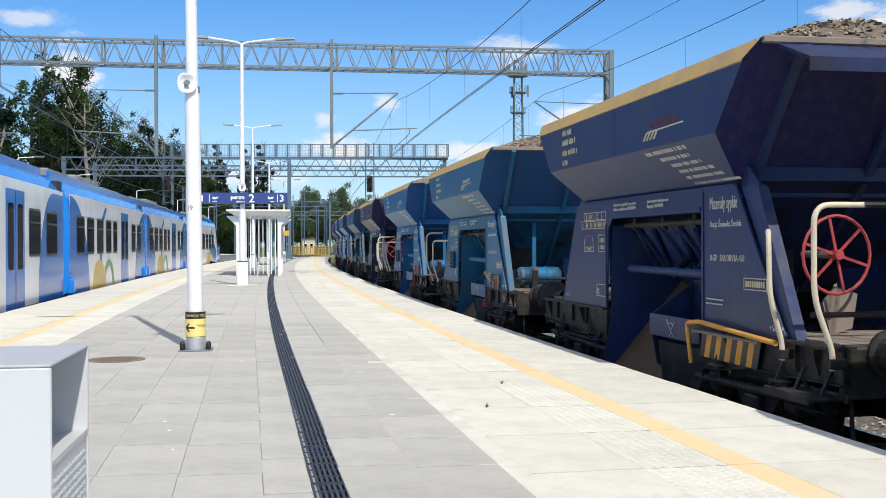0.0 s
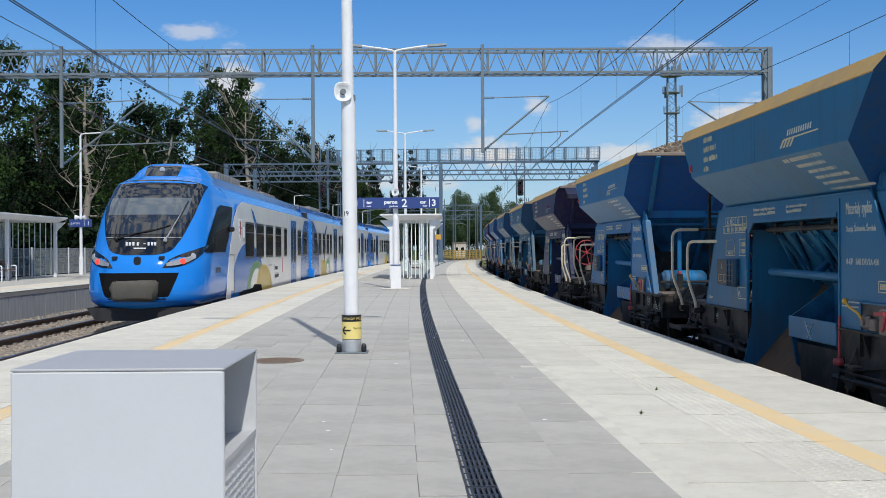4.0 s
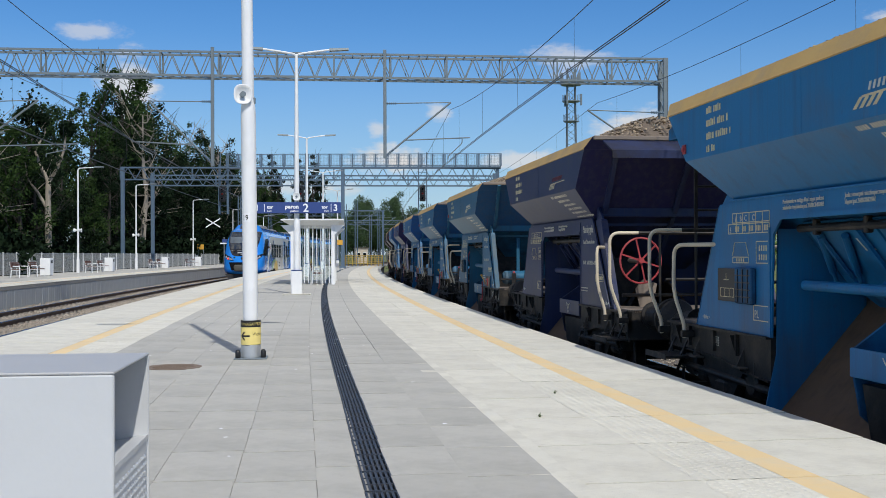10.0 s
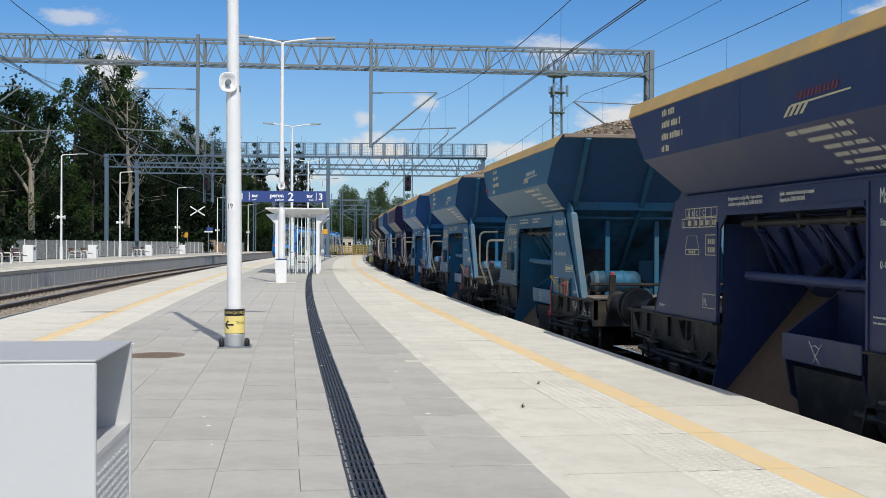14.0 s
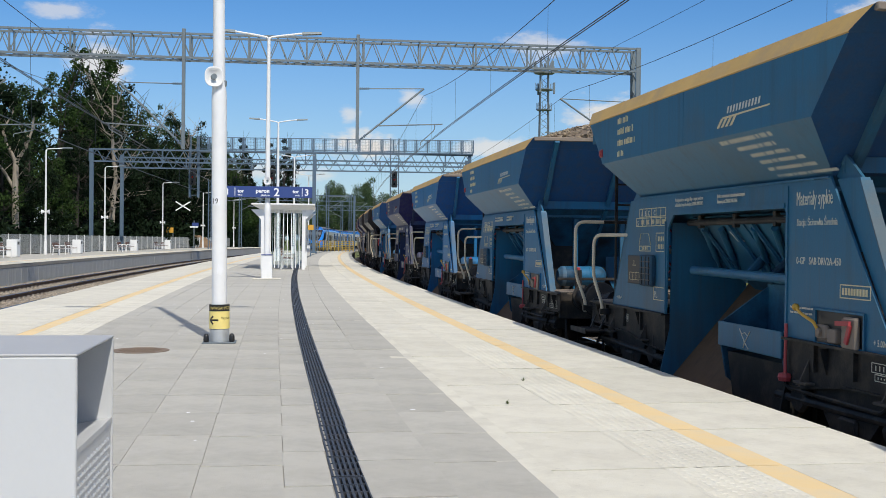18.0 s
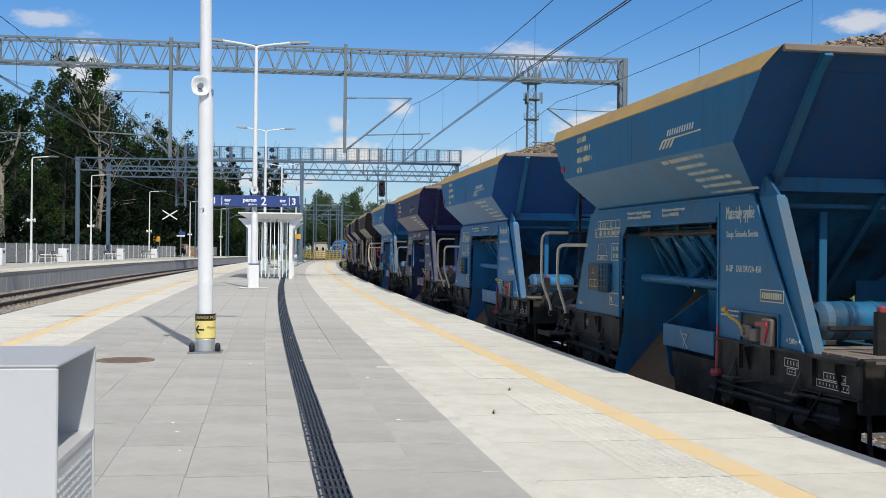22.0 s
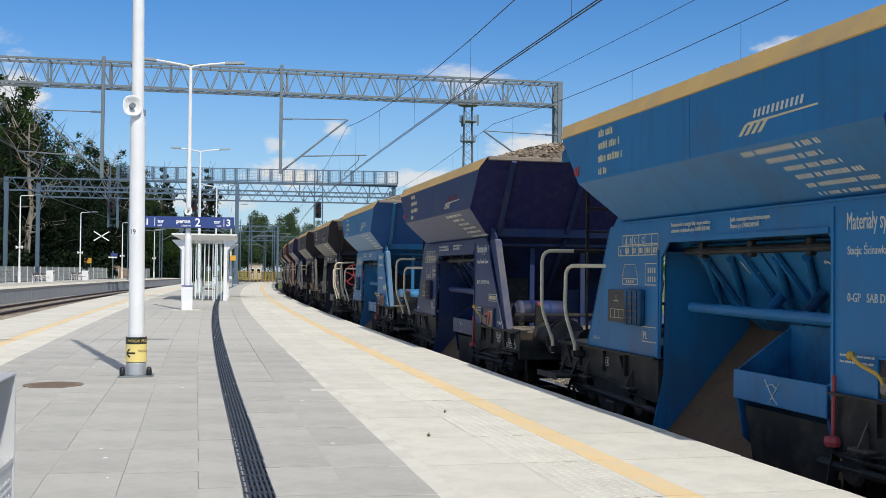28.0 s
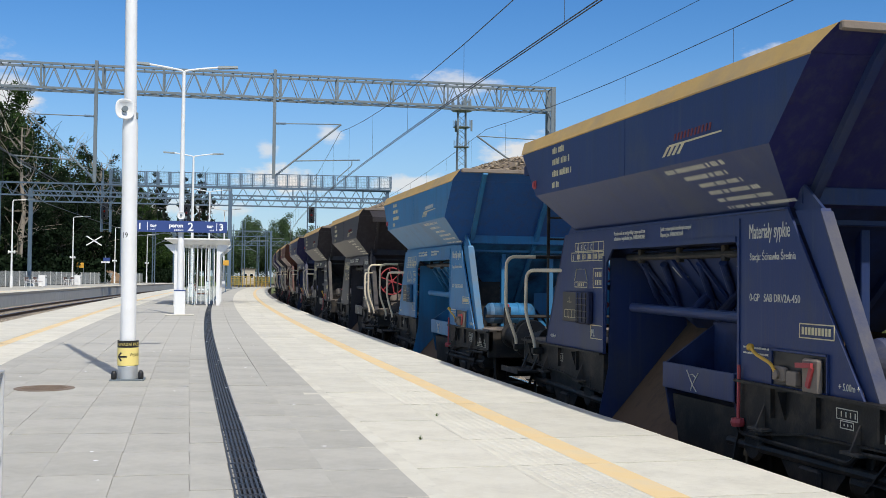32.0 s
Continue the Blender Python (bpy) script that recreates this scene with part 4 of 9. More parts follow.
    for sy in (-1, 1):
        bm = bm_new()
        y0, y1 = sorted((sy * (L_BEAM - 0.06), sy * L_BEAM))
        box(bm, -1.25, 1.25, y0, y1, 0.74, 1.12, 0.012)
        # hook and brake hoses
        box(bm, -0.06, 0.06, min(sy * L_BEAM, sy * (L_BEAM + 0.25)), max(sy * L_BEAM, sy * (L_BEAM + 0.25)), 0.99, 1.10, 0.02)
        tube(bm, bend([(0.35, sy * L_BEAM, 0.85), (0.38, sy * (L_BEAM + 0.18), 0.85), (0.40, sy * (L_BEAM + 0.2), 0.45), (0.3, sy * (L_BEAM + 0.3), 0.40)], 0.1), 0.028, 7)
        for x in (-1.12, 1.12):
            tube(bm, bend([(x, sy * (L_BEAM - 0.1), 0.76), (x, sy * (L_BEAM - 0.08), 0.42), (x * 0.62, sy * (L_BEAM - 0.02), 0.40)], 0.06), 0.018, 6)
        part("buffer_beam", bm, UNDER, root, "blackened buffer beam with hook and hoses")
        for x in (-0.89, 0.89):
            part("buffer", buffer_mesh(sy, x), UNDER, root, "greased round buffer")
        for x in (-1.38, 1.38) if sy > 0 else ():
            bm = bm_new()
            box(bm, x - 0.15, x + 0.15, 3.12, 3.72, 0.735, 0.760, 0.006)
            st = part("step", bm, UNDER, root, "blackened step board")
            for c in (x - 0.158, x + 0.158):
                bm = bm_new()
                box(bm, c - 0.008, c + 0.008, 3.11, 3.73, 0.720, 0.780)
                part("step_edge", bm, UNDER_DUSTY_LIT, st, "worn pale edge")
            for yy in (3.20, 3.56):
                bm = bm_new()
                beam(bm, (x * 0.97, yy, 0.735), (x * 0.90, yy, 0.93), 0.035, 0.014)
                part("hanger", bm, UNDER, st)
        # deck boards at the end
        for i in range(6):
            bm = bm_new()
            a, b = sorted((sy * (2.5 + i * 0.205), sy * (2.5 + i * 0.205 + 0.195)))
            box(bm, -1.14, 1.14, a, b, H_FLOOR - 0.02, H_FLOOR + 0.012, 0.005)
            part("deck_board", bm, DUSTY, root, "dusty deck board")
    # inner bracing seen in the side openings
    bm = bm_new()
    box(bm, -0.06, 0.06, -L_BEAM, L_BEAM, 0.86, 1.06)
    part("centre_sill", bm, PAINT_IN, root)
    for sx in (-1, 1):
        bm = bm_new()
        rod(bm, (sx * 1.02, -sx * (O_NEAR - 0.02), 1.53), (sx * 1.02, -sx * 0.98, 1.55), 0.045, 12)
        part("cross_tube", bm, PAINT, root)
        bm = bm_new()
        rod(bm, (sx * 1.06, -sx * O_NEAR, 2.03), (sx * 1.06, -sx * 1.0, 2.03), 0.035, 10)
        for y in (-0.9, -0.1, 0.7):
            box(bm, min(sx * 1.03, sx * 1.09), max(sx * 1.03, sx * 1.09), -sx * y - 0.03, -sx * y + 0.03, 1.97, 2.10, 0.008)
        part("flap_shaft", bm, UNDER, root, "dark pivot shaft of the flaps")
        for y in (-0.75, -0.35, 0.35, 0.75):
            bm = bm_new()
            rod(bm, (sx * 1.0, -sx * y, 1.96), (sx * 0.74, -sx * (y + 0.25), 1.66), 0.034, 10)
            rod(bm, (sx * 0.74, -sx * (y + 0.25), 1.66), (sx * 0.60, -sx * (y + 0.38), 1.50), 0.022, 8)
            part("flap_cylinder", bm, PAINT, root)
        for y, k in ((-0.62, 0.55), (-0.12, 0.5)):
            bm = bm_new()
            rod(bm, (sx * 0.98, -sx * y, 1.50), (sx * 0.70, -sx * (y + 0.04), 1.74), 0.045, 10)
            rod(bm, (sx * 0.70, -sx * (y + 0.04), 1.74), (sx * 0.55, -sx * (y + 0.06), 1.86), 0.028, 8)
            part("lever_arm", bm, PAINT_IN, root)
    # black plates added to screen the sunlit far chute, standing for shade
    for y in (O_NEAR - 0.05, -O_NEAR + 0.05):
        bm = bm_new()
        box(bm, -1.0, 1.0, y - 0.03, y + 0.03, 0.28, 1.06, 0.01)
        part("cross_plate", bm, UNDER, root, "blackened cross plate")
    # sloping flaps under the hopper with their painted marks
    for y0, y1, mark in ((-0.08, 0.98, "1L"), (-1.34, -0.12, "2L")):
        for sx in (-1, 1):
            bm = bm_new()
            ya, yb = sorted((-sx * y0, -sx * y1))
            prism(bm, [(sx * 1.05, 2.08), (sx * 1.03, 2.09), (sx * 0.58, 1.57), (sx * 0.60, 1.55)], "y", ya, yb)
            flap = part("flap", bm, PAINT, root, "sloping discharge flap")
            for k in (0.2, 0.8):
                bm = bm_new()
                ym = ya + (yb - ya) * k
                prism(bm, [(sx * 1.06, 2.06), (sx * 1.09, 2.05), (sx * 0.64, 1.53), (sx * 0.61, 1.54)], "y", ym - 0.02, ym + 0.02)
                part("stiffener", bm, PAINT, flap)
        words(mark, 0.2, LETTER, root, Matrix(((0, -0.69, -0.72, -0.86), (-1, 0, 0, (y0 + y1) / 2 - 0.15), (0, 0.72, -0.69, 1.84), (0, 0, 0, 1))), "lettering", "painted white mark", 0.9)
    # discharge chutes: a sloping sheet with cheeks, and a hinged box
    for sx in (-1, 1):
        def al(*ys):
            return sorted(-sx * v for v in ys)
        ya, yb = al(O_NEAR - 0.02, O_FAR + 0.02)
        bm = bm_new()
        prism(bm, [(sx * 0.25, 1.42), (sx * 0.25, 1.38), (sx * 1.30, 0.24), (sx * 1.32, 0.28)], "y", ya, yb)
        part("chute", bm, CHUTE, root, "worn bare-steel discharge chute")
        for y, m in ((O_FAR, PAINT), (O_NEAR - 0.02, UNDER)):
            bm = bm_new()
            c, d = al(y, y + 0.02)
            prism(bm, [(sx * 0.3, 2.03), (sx * 1.17, 2.03), (sx * 1.19, 0.95), (sx * 1.29, 0.5), (sx * 1.18, 0.25), (sx * 0.9, 0.25), (sx * 0.3, 1.3)], "y", c, d)
            part("chute_cheek", bm, m, root)
        # open-topped trough: front, back, two cheeks
        t0, t1 = al(-1.37, -0.16)
        bm = bm_new()
        c0, c1 = sorted((sx * 0.72, sx * 0.76))
        box(bm, c0, c1, t0, t1, 0.90, 1.46, 0.006)
        for yy in (t0, t1 - 0.03):
            prism(bm, [(sx * 0.72, 1.46), (sx * 1.235, 1.12), (sx * 1.235, 0.90), (sx * 1.18, 0.62), (sx * 0.9, 0.4), (sx * 0.72, 0.5)], "y", yy, yy + 0.03)
        bmesh.ops.recalc_face_normals(bm, faces=bm.faces)
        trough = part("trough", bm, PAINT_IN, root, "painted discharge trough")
        bm = bm_new()
        c0, c1 = sorted((sx * 1.238, sx * 1.262))
        box(bm, c0, c1, t0, t1, 0.91, 1.125, 0.006)
        part("trough_front", bm, PAINT, trough)
        # chalked mark on the trough: two crossed strokes, an arc and a tail
        bm = bm_new()
        xm = sx * 1.265
        def mk(y, h):
            return (xm, -sx * (-0.72 + y), 1.02 + h)
        for p, q in ((mk(0.10, 0.07), mk(0.0, -0.04)), (mk(-0.10, 0.06), mk(0.0, -0.04)), (mk(0.0, -0.04), mk(-0.07, -0.09)), (mk(0.0, -0.04), mk(0.03, -0.09)), (mk(0.06, 0.03), mk(0.0, 0.045)), (mk(0.0, 0.045), mk(-0.06, 0.02))):
            beam(bm, p, q, 0.004, 0.011, up=(1, 0, 0))
        part("trough_mark", bm, LETTER, trough, "white line drawing")
        bm = bm_new()
        u0, u1 = al(-1.33, -0.40)
        v0, v1 = al(-1.35, -0.22)
        hexa(bm, [(sx * 0.8, u0, 0.2), (sx * 1.18, u0, 0.2), (sx * 1.18, u1, 0.2), (sx * 0.8, u1, 0.2), (sx * 0.72, v0, 0.86), (sx * 1.19, v0, 0.86), (sx * 1.19, v1, 0.86), (sx * 0.72, v1, 0.86)])
        bmesh.ops.recalc_face_normals(bm, faces=bm.faces)
        part("lower_chute", bm, UNDER, root)
    sx = -1
    # brake changeover levers on a black plate, which paints their recess's shade on the side wall
    bm = bm_new()
    x0, x1 = -W_LOW - 0.006, -W_LOW + 0.022
    box(bm, x0, x1, -2.55, -1.90, 1.10, 1.335, 0.004)
    part("lever_recess", bm, BLACK, root, "dark recess for the brake levers")
    bm = bm_new()
    for a, b, c, d in ((-2.56, -1.89, 1.335, 1.350), (-2.56, -1.89, 1.090, 1.102), (-2.565, -2.55, 1.09, 1.35), (-1.90, -1.885, 1.09, 1.35)):
        box(bm, x0 - 0.014, x0 + 0.004, a, b, c, d)
    part("recess_frame", bm, PAINT, root)
    bm = bm_new()
    tube(bm, bend([(-W_LOW - 0.05, -2.02, 1.17), (-W_LOW - 0.075, -1.98, 1.25), (-W_LOW - 0.085, -1.80, 1.30), (-W_LOW - 0.09, -1.73, 1.345)], 0.03, 3), 0.013, 7)
    lathe(bm, [(0.004, -0.025), (0.028, -0.01), (0.028, 0.012), (0.004, 0.026)], 10, (-W_LOW - 0.09, -1.73, 1.345), "y")
    part("changeover_lever", bm, BRONZE, root, "brass-yellow lever")
    bm = bm_new()
    box(bm, -W_LOW - 0.045, -W_LOW - 0.005, -2.10, -1.94, 1.13, 1.235, 0.012)
    lathe(bm, [(0.03, -0.02), (0.03, 0.0), (0.012, 0.01)], 10, (-W_LOW - 0.05, -2.02, 1.18), "x")
    part("lever_boss", bm, DUSTY, root, "dusty cast boss")
    bm = bm_new()
    box(bm, -W_LOW - 0.06, -W_LOW - 0.005, -2.26, -2.14, 1.115, 1.215, 0.008)
    part("lever_block", bm, DUSTY, root)
    bm = bm_new()
    box(bm, -W_LOW - 0.05, -W_LOW - 0.005, -2.51, -2.31, 1.085, 1.315, 0.02)
    part("lever_box", bm, DUSTY, root, "rusty lever box")
    bm = bm_new()
    beam(bm, (-W_LOW - 0.075, -2.29, 1.265), (-W_LOW - 0.075, -2.47, 1.275), 0.02, 0.032)
    beam(bm, (-W_LOW - 0.06, -2.45, 1.26), (-W_LOW - 0.06, -2.40, 1.13), 0.02, 0.035)
    part("red_pointer", bm, RED, root, "red pointer")
    bm = bm_new()
    rod(bm, (-W_LOW - 0.03, -1.47, 1.20), (-W_LOW - 0.03, -1.46, 0.80), 0.014, 8)
    lathe(bm, [(0.05, -0.03), (0.06, 0.0), (0.05, 0.03), (0.01, 0.035)], 10, (-W_LOW - 0.03, -1.46, 0.78))
    part("red_rod", bm, RED, root, "red rod")
    bm = bm_new()
    box(bm, -W_LOW - 0.03, -W_LOW, 1.72, 2.32, 1.37, 1.68, 0.004)
    part("label_board", bm, BLACK, root, "black label board")
    bm = bm_new()
    box(bm, -W_LOW - 0.06, -W_LOW, 1.50, 1.86, 1.36, 1.69, 0.012)
    clip = part("label_clip", bm, PAINT_IN, root)
    for i in range(3):
        bm = bm_new()
        y = 1.555 + i * 0.11
        box(bm, -W_LOW - 0.068, -W_LOW - 0.058, y, y + 0.012, 1.375, 1.675)
        part("bar", bm, BLACK, clip)
    for i in range(4):
        bm = bm_new()
        h = 1.42 + i * 0.065
        box(bm, -W_LOW - 0.067, -W_LOW - 0.058, 1.52, 1.84, h, h + 0.010)
        part("bar", bm, BLACK, clip)
    # the other side has a striped guard over its lever
    bm = bm_new()
    xg = W_LOW + 0.03
    tube(bm, bend([(xg + 0.04, 1.30, 0.74), (xg + 0.05, 1.22, 1.10), (xg + 0.05, 1.5, 1.13), (xg + 0.05, 2.9, 1.06)], 0.06), 0.022, 7)
    part("lever", bm, ORANGE_PAINT, root, "long orange-yellow lever")
    bm = bm_new()
    prism(bm, [(xg - 0.03, 1.07), (xg + 0.06, 1.05), (xg + 0.06, 1.03), (xg - 0.03, 1.05)], "y", 1.36, 2.62)
    part("lever", bm, DUSTY, root, "dusty guard plate")
    for i in range(11):
        bm = bm_new()
        y = 1.42 + i * 0.1
        prism(bm, [(y, 0.82), (y + 0.1, 0.82), (y + 0.17, 1.04), (y + 0.07, 1.04)], "x", xg, xg + 0.012)
        part("guard_stripe", bm, ORANGE_PAINT if i % 2 else BLACK, root)
    bm = bm_new()
    xb = -W_LOW - 0.031
    for k in range(4):
        box(bm, xb - 0.002, xb, 1.93 + k * 0.105, 1.936 + k * 0.105, 1.41, 1.49)
    for h in (1.41, 1.49):
        for k in range(6):
            box(bm, xb - 0.002, xb, 1.93 + k * 0.0545, 1.972 + k * 0.0545, h, h + 0.006)
    box(bm, xb - 0.002, xb, 2.05, 2.17, 1.57, 1.576)
    box(bm, xb - 0.002, xb, 2.107, 2.113, 1.57, 1.63)
    part("board_marking", bm, LETTER_YELLOW, root, "dashed yellow lines")["kind"] = "stuff"
    # black under-body blocks, added to stop sun coming through the deck
    for sy in (-1, 1):
        bm = bm_new()
        ya, yb = sorted((sy * 1.45, sy * 3.66))
        box(bm, -1.08, 1.08, ya, yb, 0.90, 0.98)
        box(bm, -0.35, 0.35, ya, yb, 0.45, 0.9, 0.03)
        part("floor_plate", bm, UNDER, root, "blackened floor plate")
    xm = -W_LOW - 0.0015
    for y0, y1, h0, h1 in ((2.36, 2.52, 0.925, 1.01), (-2.86, -2.64, 0.96, 1.03), (-2.82, -2.68, 0.905, 0.955), (-3.52, -3.22, 0.93, 0.985), (-3.56, -3.12, 0.87, 0.925)):
        bm = bm_new()
        for a, b, c, d in ((y0, y1, h0, h0 + 0.006), (y0, y1, h1 - 0.006, h1), (y0, y0 + 0.006, h0, h1), (y1 - 0.006, y1, h0, h1)):
            box(bm, xm - 0.002, xm, a, b, c, d)
        n = max(2, int((y1 - y0) / 0.045))
        for k in range(n):
            a = y0 + 0.02 + (y1 - y0 - 0.03) * k / n
            box(bm, xm - 0.002, xm, a, a + 0.010, h0 + 0.018, h1 - 0.018)
        part("sill_marking", bm, LETTER, root, "small framed marking")["kind"] = "stuff"
    # plain end: air tank on two posts, sockets
    bm = bm_new()
    lathe(bm, [(0.02, -0.40), (0.09, -0.39), (0.14, -0.34), (0.15, -0.28), (0.15, 0.28), (0.14, 0.34), (0.09, 0.39), (0.02, 0.40)], 24, (-0.58, -2.62, 1.31), "x")
    for x in (-0.16, 0.1):
        lathe(bm, [(0.157, x), (0.157, x + 0.03)], 20, (-0.58, -2.62, 1.31), "x")
    # tank in the dark paint, so its shade is part of the colour
    tank = part("air_tank", bm, PAINT_IN, root, "dusty cylindrical air reservoir", smooth=True)
    bm = bm_new()
    lathe(bm, [(0.153, -0.30), (0.153, -0.285), (0.146, -0.345), (0.098, -0.398), (0.02, -0.408)], 24, (-0.58, -2.62, 1.31), "x")
    part("tank_cap", bm, POST, tank, "dusty end cap")
    for x in (-0.46, 0.36):
        bm = bm_new()
        box(bm, x - 0.04, x + 0.04, -1.90, -1.82, 0.96, 2.22, 0.008)
        part("end_post", bm, PAINT, root)
    for sy in (-1, 1):
        bm = bm_new()
        rod(bm, (-1.1, sy * 3.05, 1.28), (1.1, sy * 3.05, 1.28), 0.022, 7)
        beam(bm, (-0.85, sy * 3.35, 1.1), (-0.85, sy * 3.35, 1.42), 0.09, 0.06)
        part("coupling_rod", bm, UNDER, root)
        bm = bm_new()
        box(bm, -0.875, -0.825, sy * 3.35 - 0.03, sy * 3.35 + 0.03, 1.41, 1.46, 0.008)
        part("lamp_bracket", bm, RED, root, "small red-painted bracket")
    # braked end: handrails, hand wheels, ladder, visor
    y = L_BEAM + 0.02
    for sx in (-1, 1):
        bm = bm_new()
        tube(bm, bend([(sx * 1.345, y, 0.95), (sx * 1.345, y, 1.08), (sx * 1.49, y, 1.44), (sx * 1.49, y, 2.08), (sx * 1.09, y, 2.08)], 0.13, 5), 0.021, 10)
        part("handrail", bm, CREAM, root, "worn cream handrail")
        bm = bm_new()
        tube(bm, bend([(sx * 1.345, y - 0.70, 0.95), (sx * 1.345, y - 0.70, 1.08), (sx * 1.46, y - 0.68, 1.42), (sx * 1.46, y - 0.70, 1.91), (sx * 1.15, y - 1.28, 1.91)], 0.12, 5), 0.021, 10)
        part("handrail", bm, CREAM, root, "worn cream handrail")
        for e in (0.0, -0.70):
            bm = bm_new()
            box(bm, min(sx * 1.24, sx * 1.38), max(sx * 1.24, sx * 1.38), y + e - 0.03, y + e + 0.03, 0.96, 1.03, 0.006)
            part("rail_bracket", bm, UNDER, root)
    bm = bm_new()
    rod(bm, (-1.10, y, 2.08), (1.10, y, 2.08), 0.022, 8)
    rod(bm, (-0.72, y, 1.5), (0.72, y, 1.5), 0.018, 8)
    for x in (-0.92, -0.50, 0.80):
        rod(bm, (x, y, 1.1), (x, y, 2.08), 0.018, 8)
    part("cross_rail", bm, UNDER, root, "blackened cross rail")
    for x in (-0.66, 0.78):
        bm = bm_new()
        c = Vector((x, 2.90, 1.73))
        pts = [c + Vector((math.cos(a), 0, math.sin(a))) * 0.30 for a in [i * math.tau / 24 for i in range(25)]]
        tube(bm, pts, 0.014, 7)
        wheel = part("hand_wheel", bm, RED, root, "red spoked hand wheel")
        for i in range(6):
            a = i * math.tau / 6 + 0.3
            bm = bm_new()
            beam(bm, c, c + Vector((math.cos(a), 0, math.sin(a))) * 0.30, 0.022, 0.012, up=(0, 1, 0))
            part("spoke", bm, RED, wheel)
        bm = bm_new()
        rod(bm, c - Vector((0, 0.06, 0)), c + Vector((0, 0.05, 0)), 0.04, 8)
        part("hub", bm, RED, wheel)
        bm = bm_new()
        rod(bm, c - Vector((0, 0.5, 0)), c - Vector((0, 0.04, 0)), 0.03, 8)
        prism(bm, [(x - 0.25, 1.15), (x - 0.05, 1.1), (x + 0.02, 1.35), (x - 0.1, 1.48), (x - 0.3, 1.42)], "y", 2.70, 2.73)
        part("brake_quadrant", bm, DUSTY, root)
    bm = bm_new()
    for x, low in ((-0.92, 2.08), (-0.50, 1.1)):
        beam(bm, (x, y, low), (x, y, 3.10), 0.04, 0.02)
        beam(bm, (x, y, 3.08), (x, 3.42, 3.24), 0.04, 0.02)
    lad = part("ladder", bm, UNDER, root, "black steel ladder")
    for i in range(4):
        bm = bm_new()
        rod(bm, (-0.92, y, 2.30 + i * 0.26), (-0.50, y, 2.30 + i * 0.26), 0.013, 6)
        part("rung", bm, UNDER, lad)
    for h in (1.38, 1.72):
        bm = bm_new()
        rod(bm, (-0.50, y, h), (-0.10, y, h), 0.012, 6)
        part("rung", bm, UNDER, lad)
    bm = bm_new()
    prism(bm, [(L_TOP + 0.01, H_TOP - 0.05), (L_TOP + 0.46, H_TOP - 0.22), (L_TOP + 0.46, H_TOP - 0.32), (L_TOP + 0.44, H_TOP - 0.32), (L_TOP + 0.44, H_TOP - 0.24), (L_TOP + 0.01, H_TOP - 0.08)], "x", -1.33, W_TOP - 0.22)
    prism(bm, [(L_TOP + 0.01, H_TOP - 0.05), (L_TOP + 0.46, H_TOP - 0.22), (L_TOP + 0.46, H_TOP - 0.32), (L_TOP - 0.10, H_TOP - 0.34)], "x", -1.345, -1.332)
    bmesh.ops.recalc_face_normals(bm, faces=bm.faces)
    part("visor", bm, PAINT_IN, root, "sloping painted visor over the braked end")
    bm = bm_new()
    rod(bm, (-1.59, 2.40, 2.83), (-1.615, 2.40, 2.83), 0.030, 12)
    box(bm, -1.602, -1.584, 2.36, 2.44, 2.785, 2.875, 0.004)
    part("tail_marker", bm, RED, root, "small red lamp")
    before = set(o.name for o in root.children_recursive)
    # lettering on the platform side; the left of the side is the far end
    x = -W_LOW - 0.001
    up = Matrix(((0, 0, -1, x), (-1, 0, 0, 0), (0, 1, 0, 0), (0, 0, 0, 1)))
    def on_side(y, h):
        return Matrix.Translation((0, y, h)) @ up
    words("Materia\u0142y sypkie", 0.155, LETTER, root, on_side(-1.56, 2.12), "lettering", "painted white words", 0.54)
    words("Stacja: \u015acinawka \u015arednia", 0.075, LETTER, root, on_side(-1.57, 1.965), "lettering", "painted white words", 0.80)
    words("0-GP   SAB DRV2A-450", 0.08, LETTER, root, on_side(-1.57, 1.67), "lettering", "painted white words", 0.84)
    words("+ 5.00m +", 0.065, LETTER, root, on_side(-2.66, 1.14), "lettering", "painted white words", 0.8)
    words("+ 8.64m +", 0.055, LETTER, root, on_side(2.78, 1.17), "lettering", "painted white words", 0.8)
    words("Przebywanie w zasi\u0119gu klap i zsypu podczas\nza\u0142adunku i wy\u0142adunku jest ZABRONIONE!", 0.05, LETTER, root, Matrix.Translation((-0.018, 0, 0)) @ on_side(0.93, 2.235), "lettering", "painted warning words", 0.8)
    words("Jazda z otwartymi i niezabezpieczonymi\nklapami jest ZABRONIONA!", 0.05, LETTER, root, Matrix.Translation((-0.018, 0, 0)) @ on_side(-0.10, 2.235), "lettering", "painted warning words", 0.72)
    words("A   B   C      C", 0.08, LETTER, root, on_side(1.96, 2.115), "lettering", "painted letters", 0.9)
    words("S", 0.08, LETTER, root, on_side(2.085, 2.01), "lettering", "painted letters", 0.9)
    words("PL", 0.10, LETTER, root, on_side(1.54, 1.245), "lettering", "painted letters", 0.9)
    bars(root, [(-1.87, -1.52, 1.33, 0.016), (-1.87, -1.52, 1.29, 0.016)], x - 0.018, "small_print", LETTER, "rows of small painted writing")
    bm = bm_new()
    def frame_box(y0, y1, h0, h1, w=0.008):
        for a, b, c, d in ((y0, y1, h0, h0 + w), (y0, y1, h1 - w, h1), (y0, y0 + w, h0, h1), (y1 - w, y1, h0, h1)):
            box(bm, x - 0.003, x, a, b, c, d)
    frame_box(1.22, 2.02, 2.10, 2.195)
    frame_box(1.22, 2.12, 2.0, 2.095)
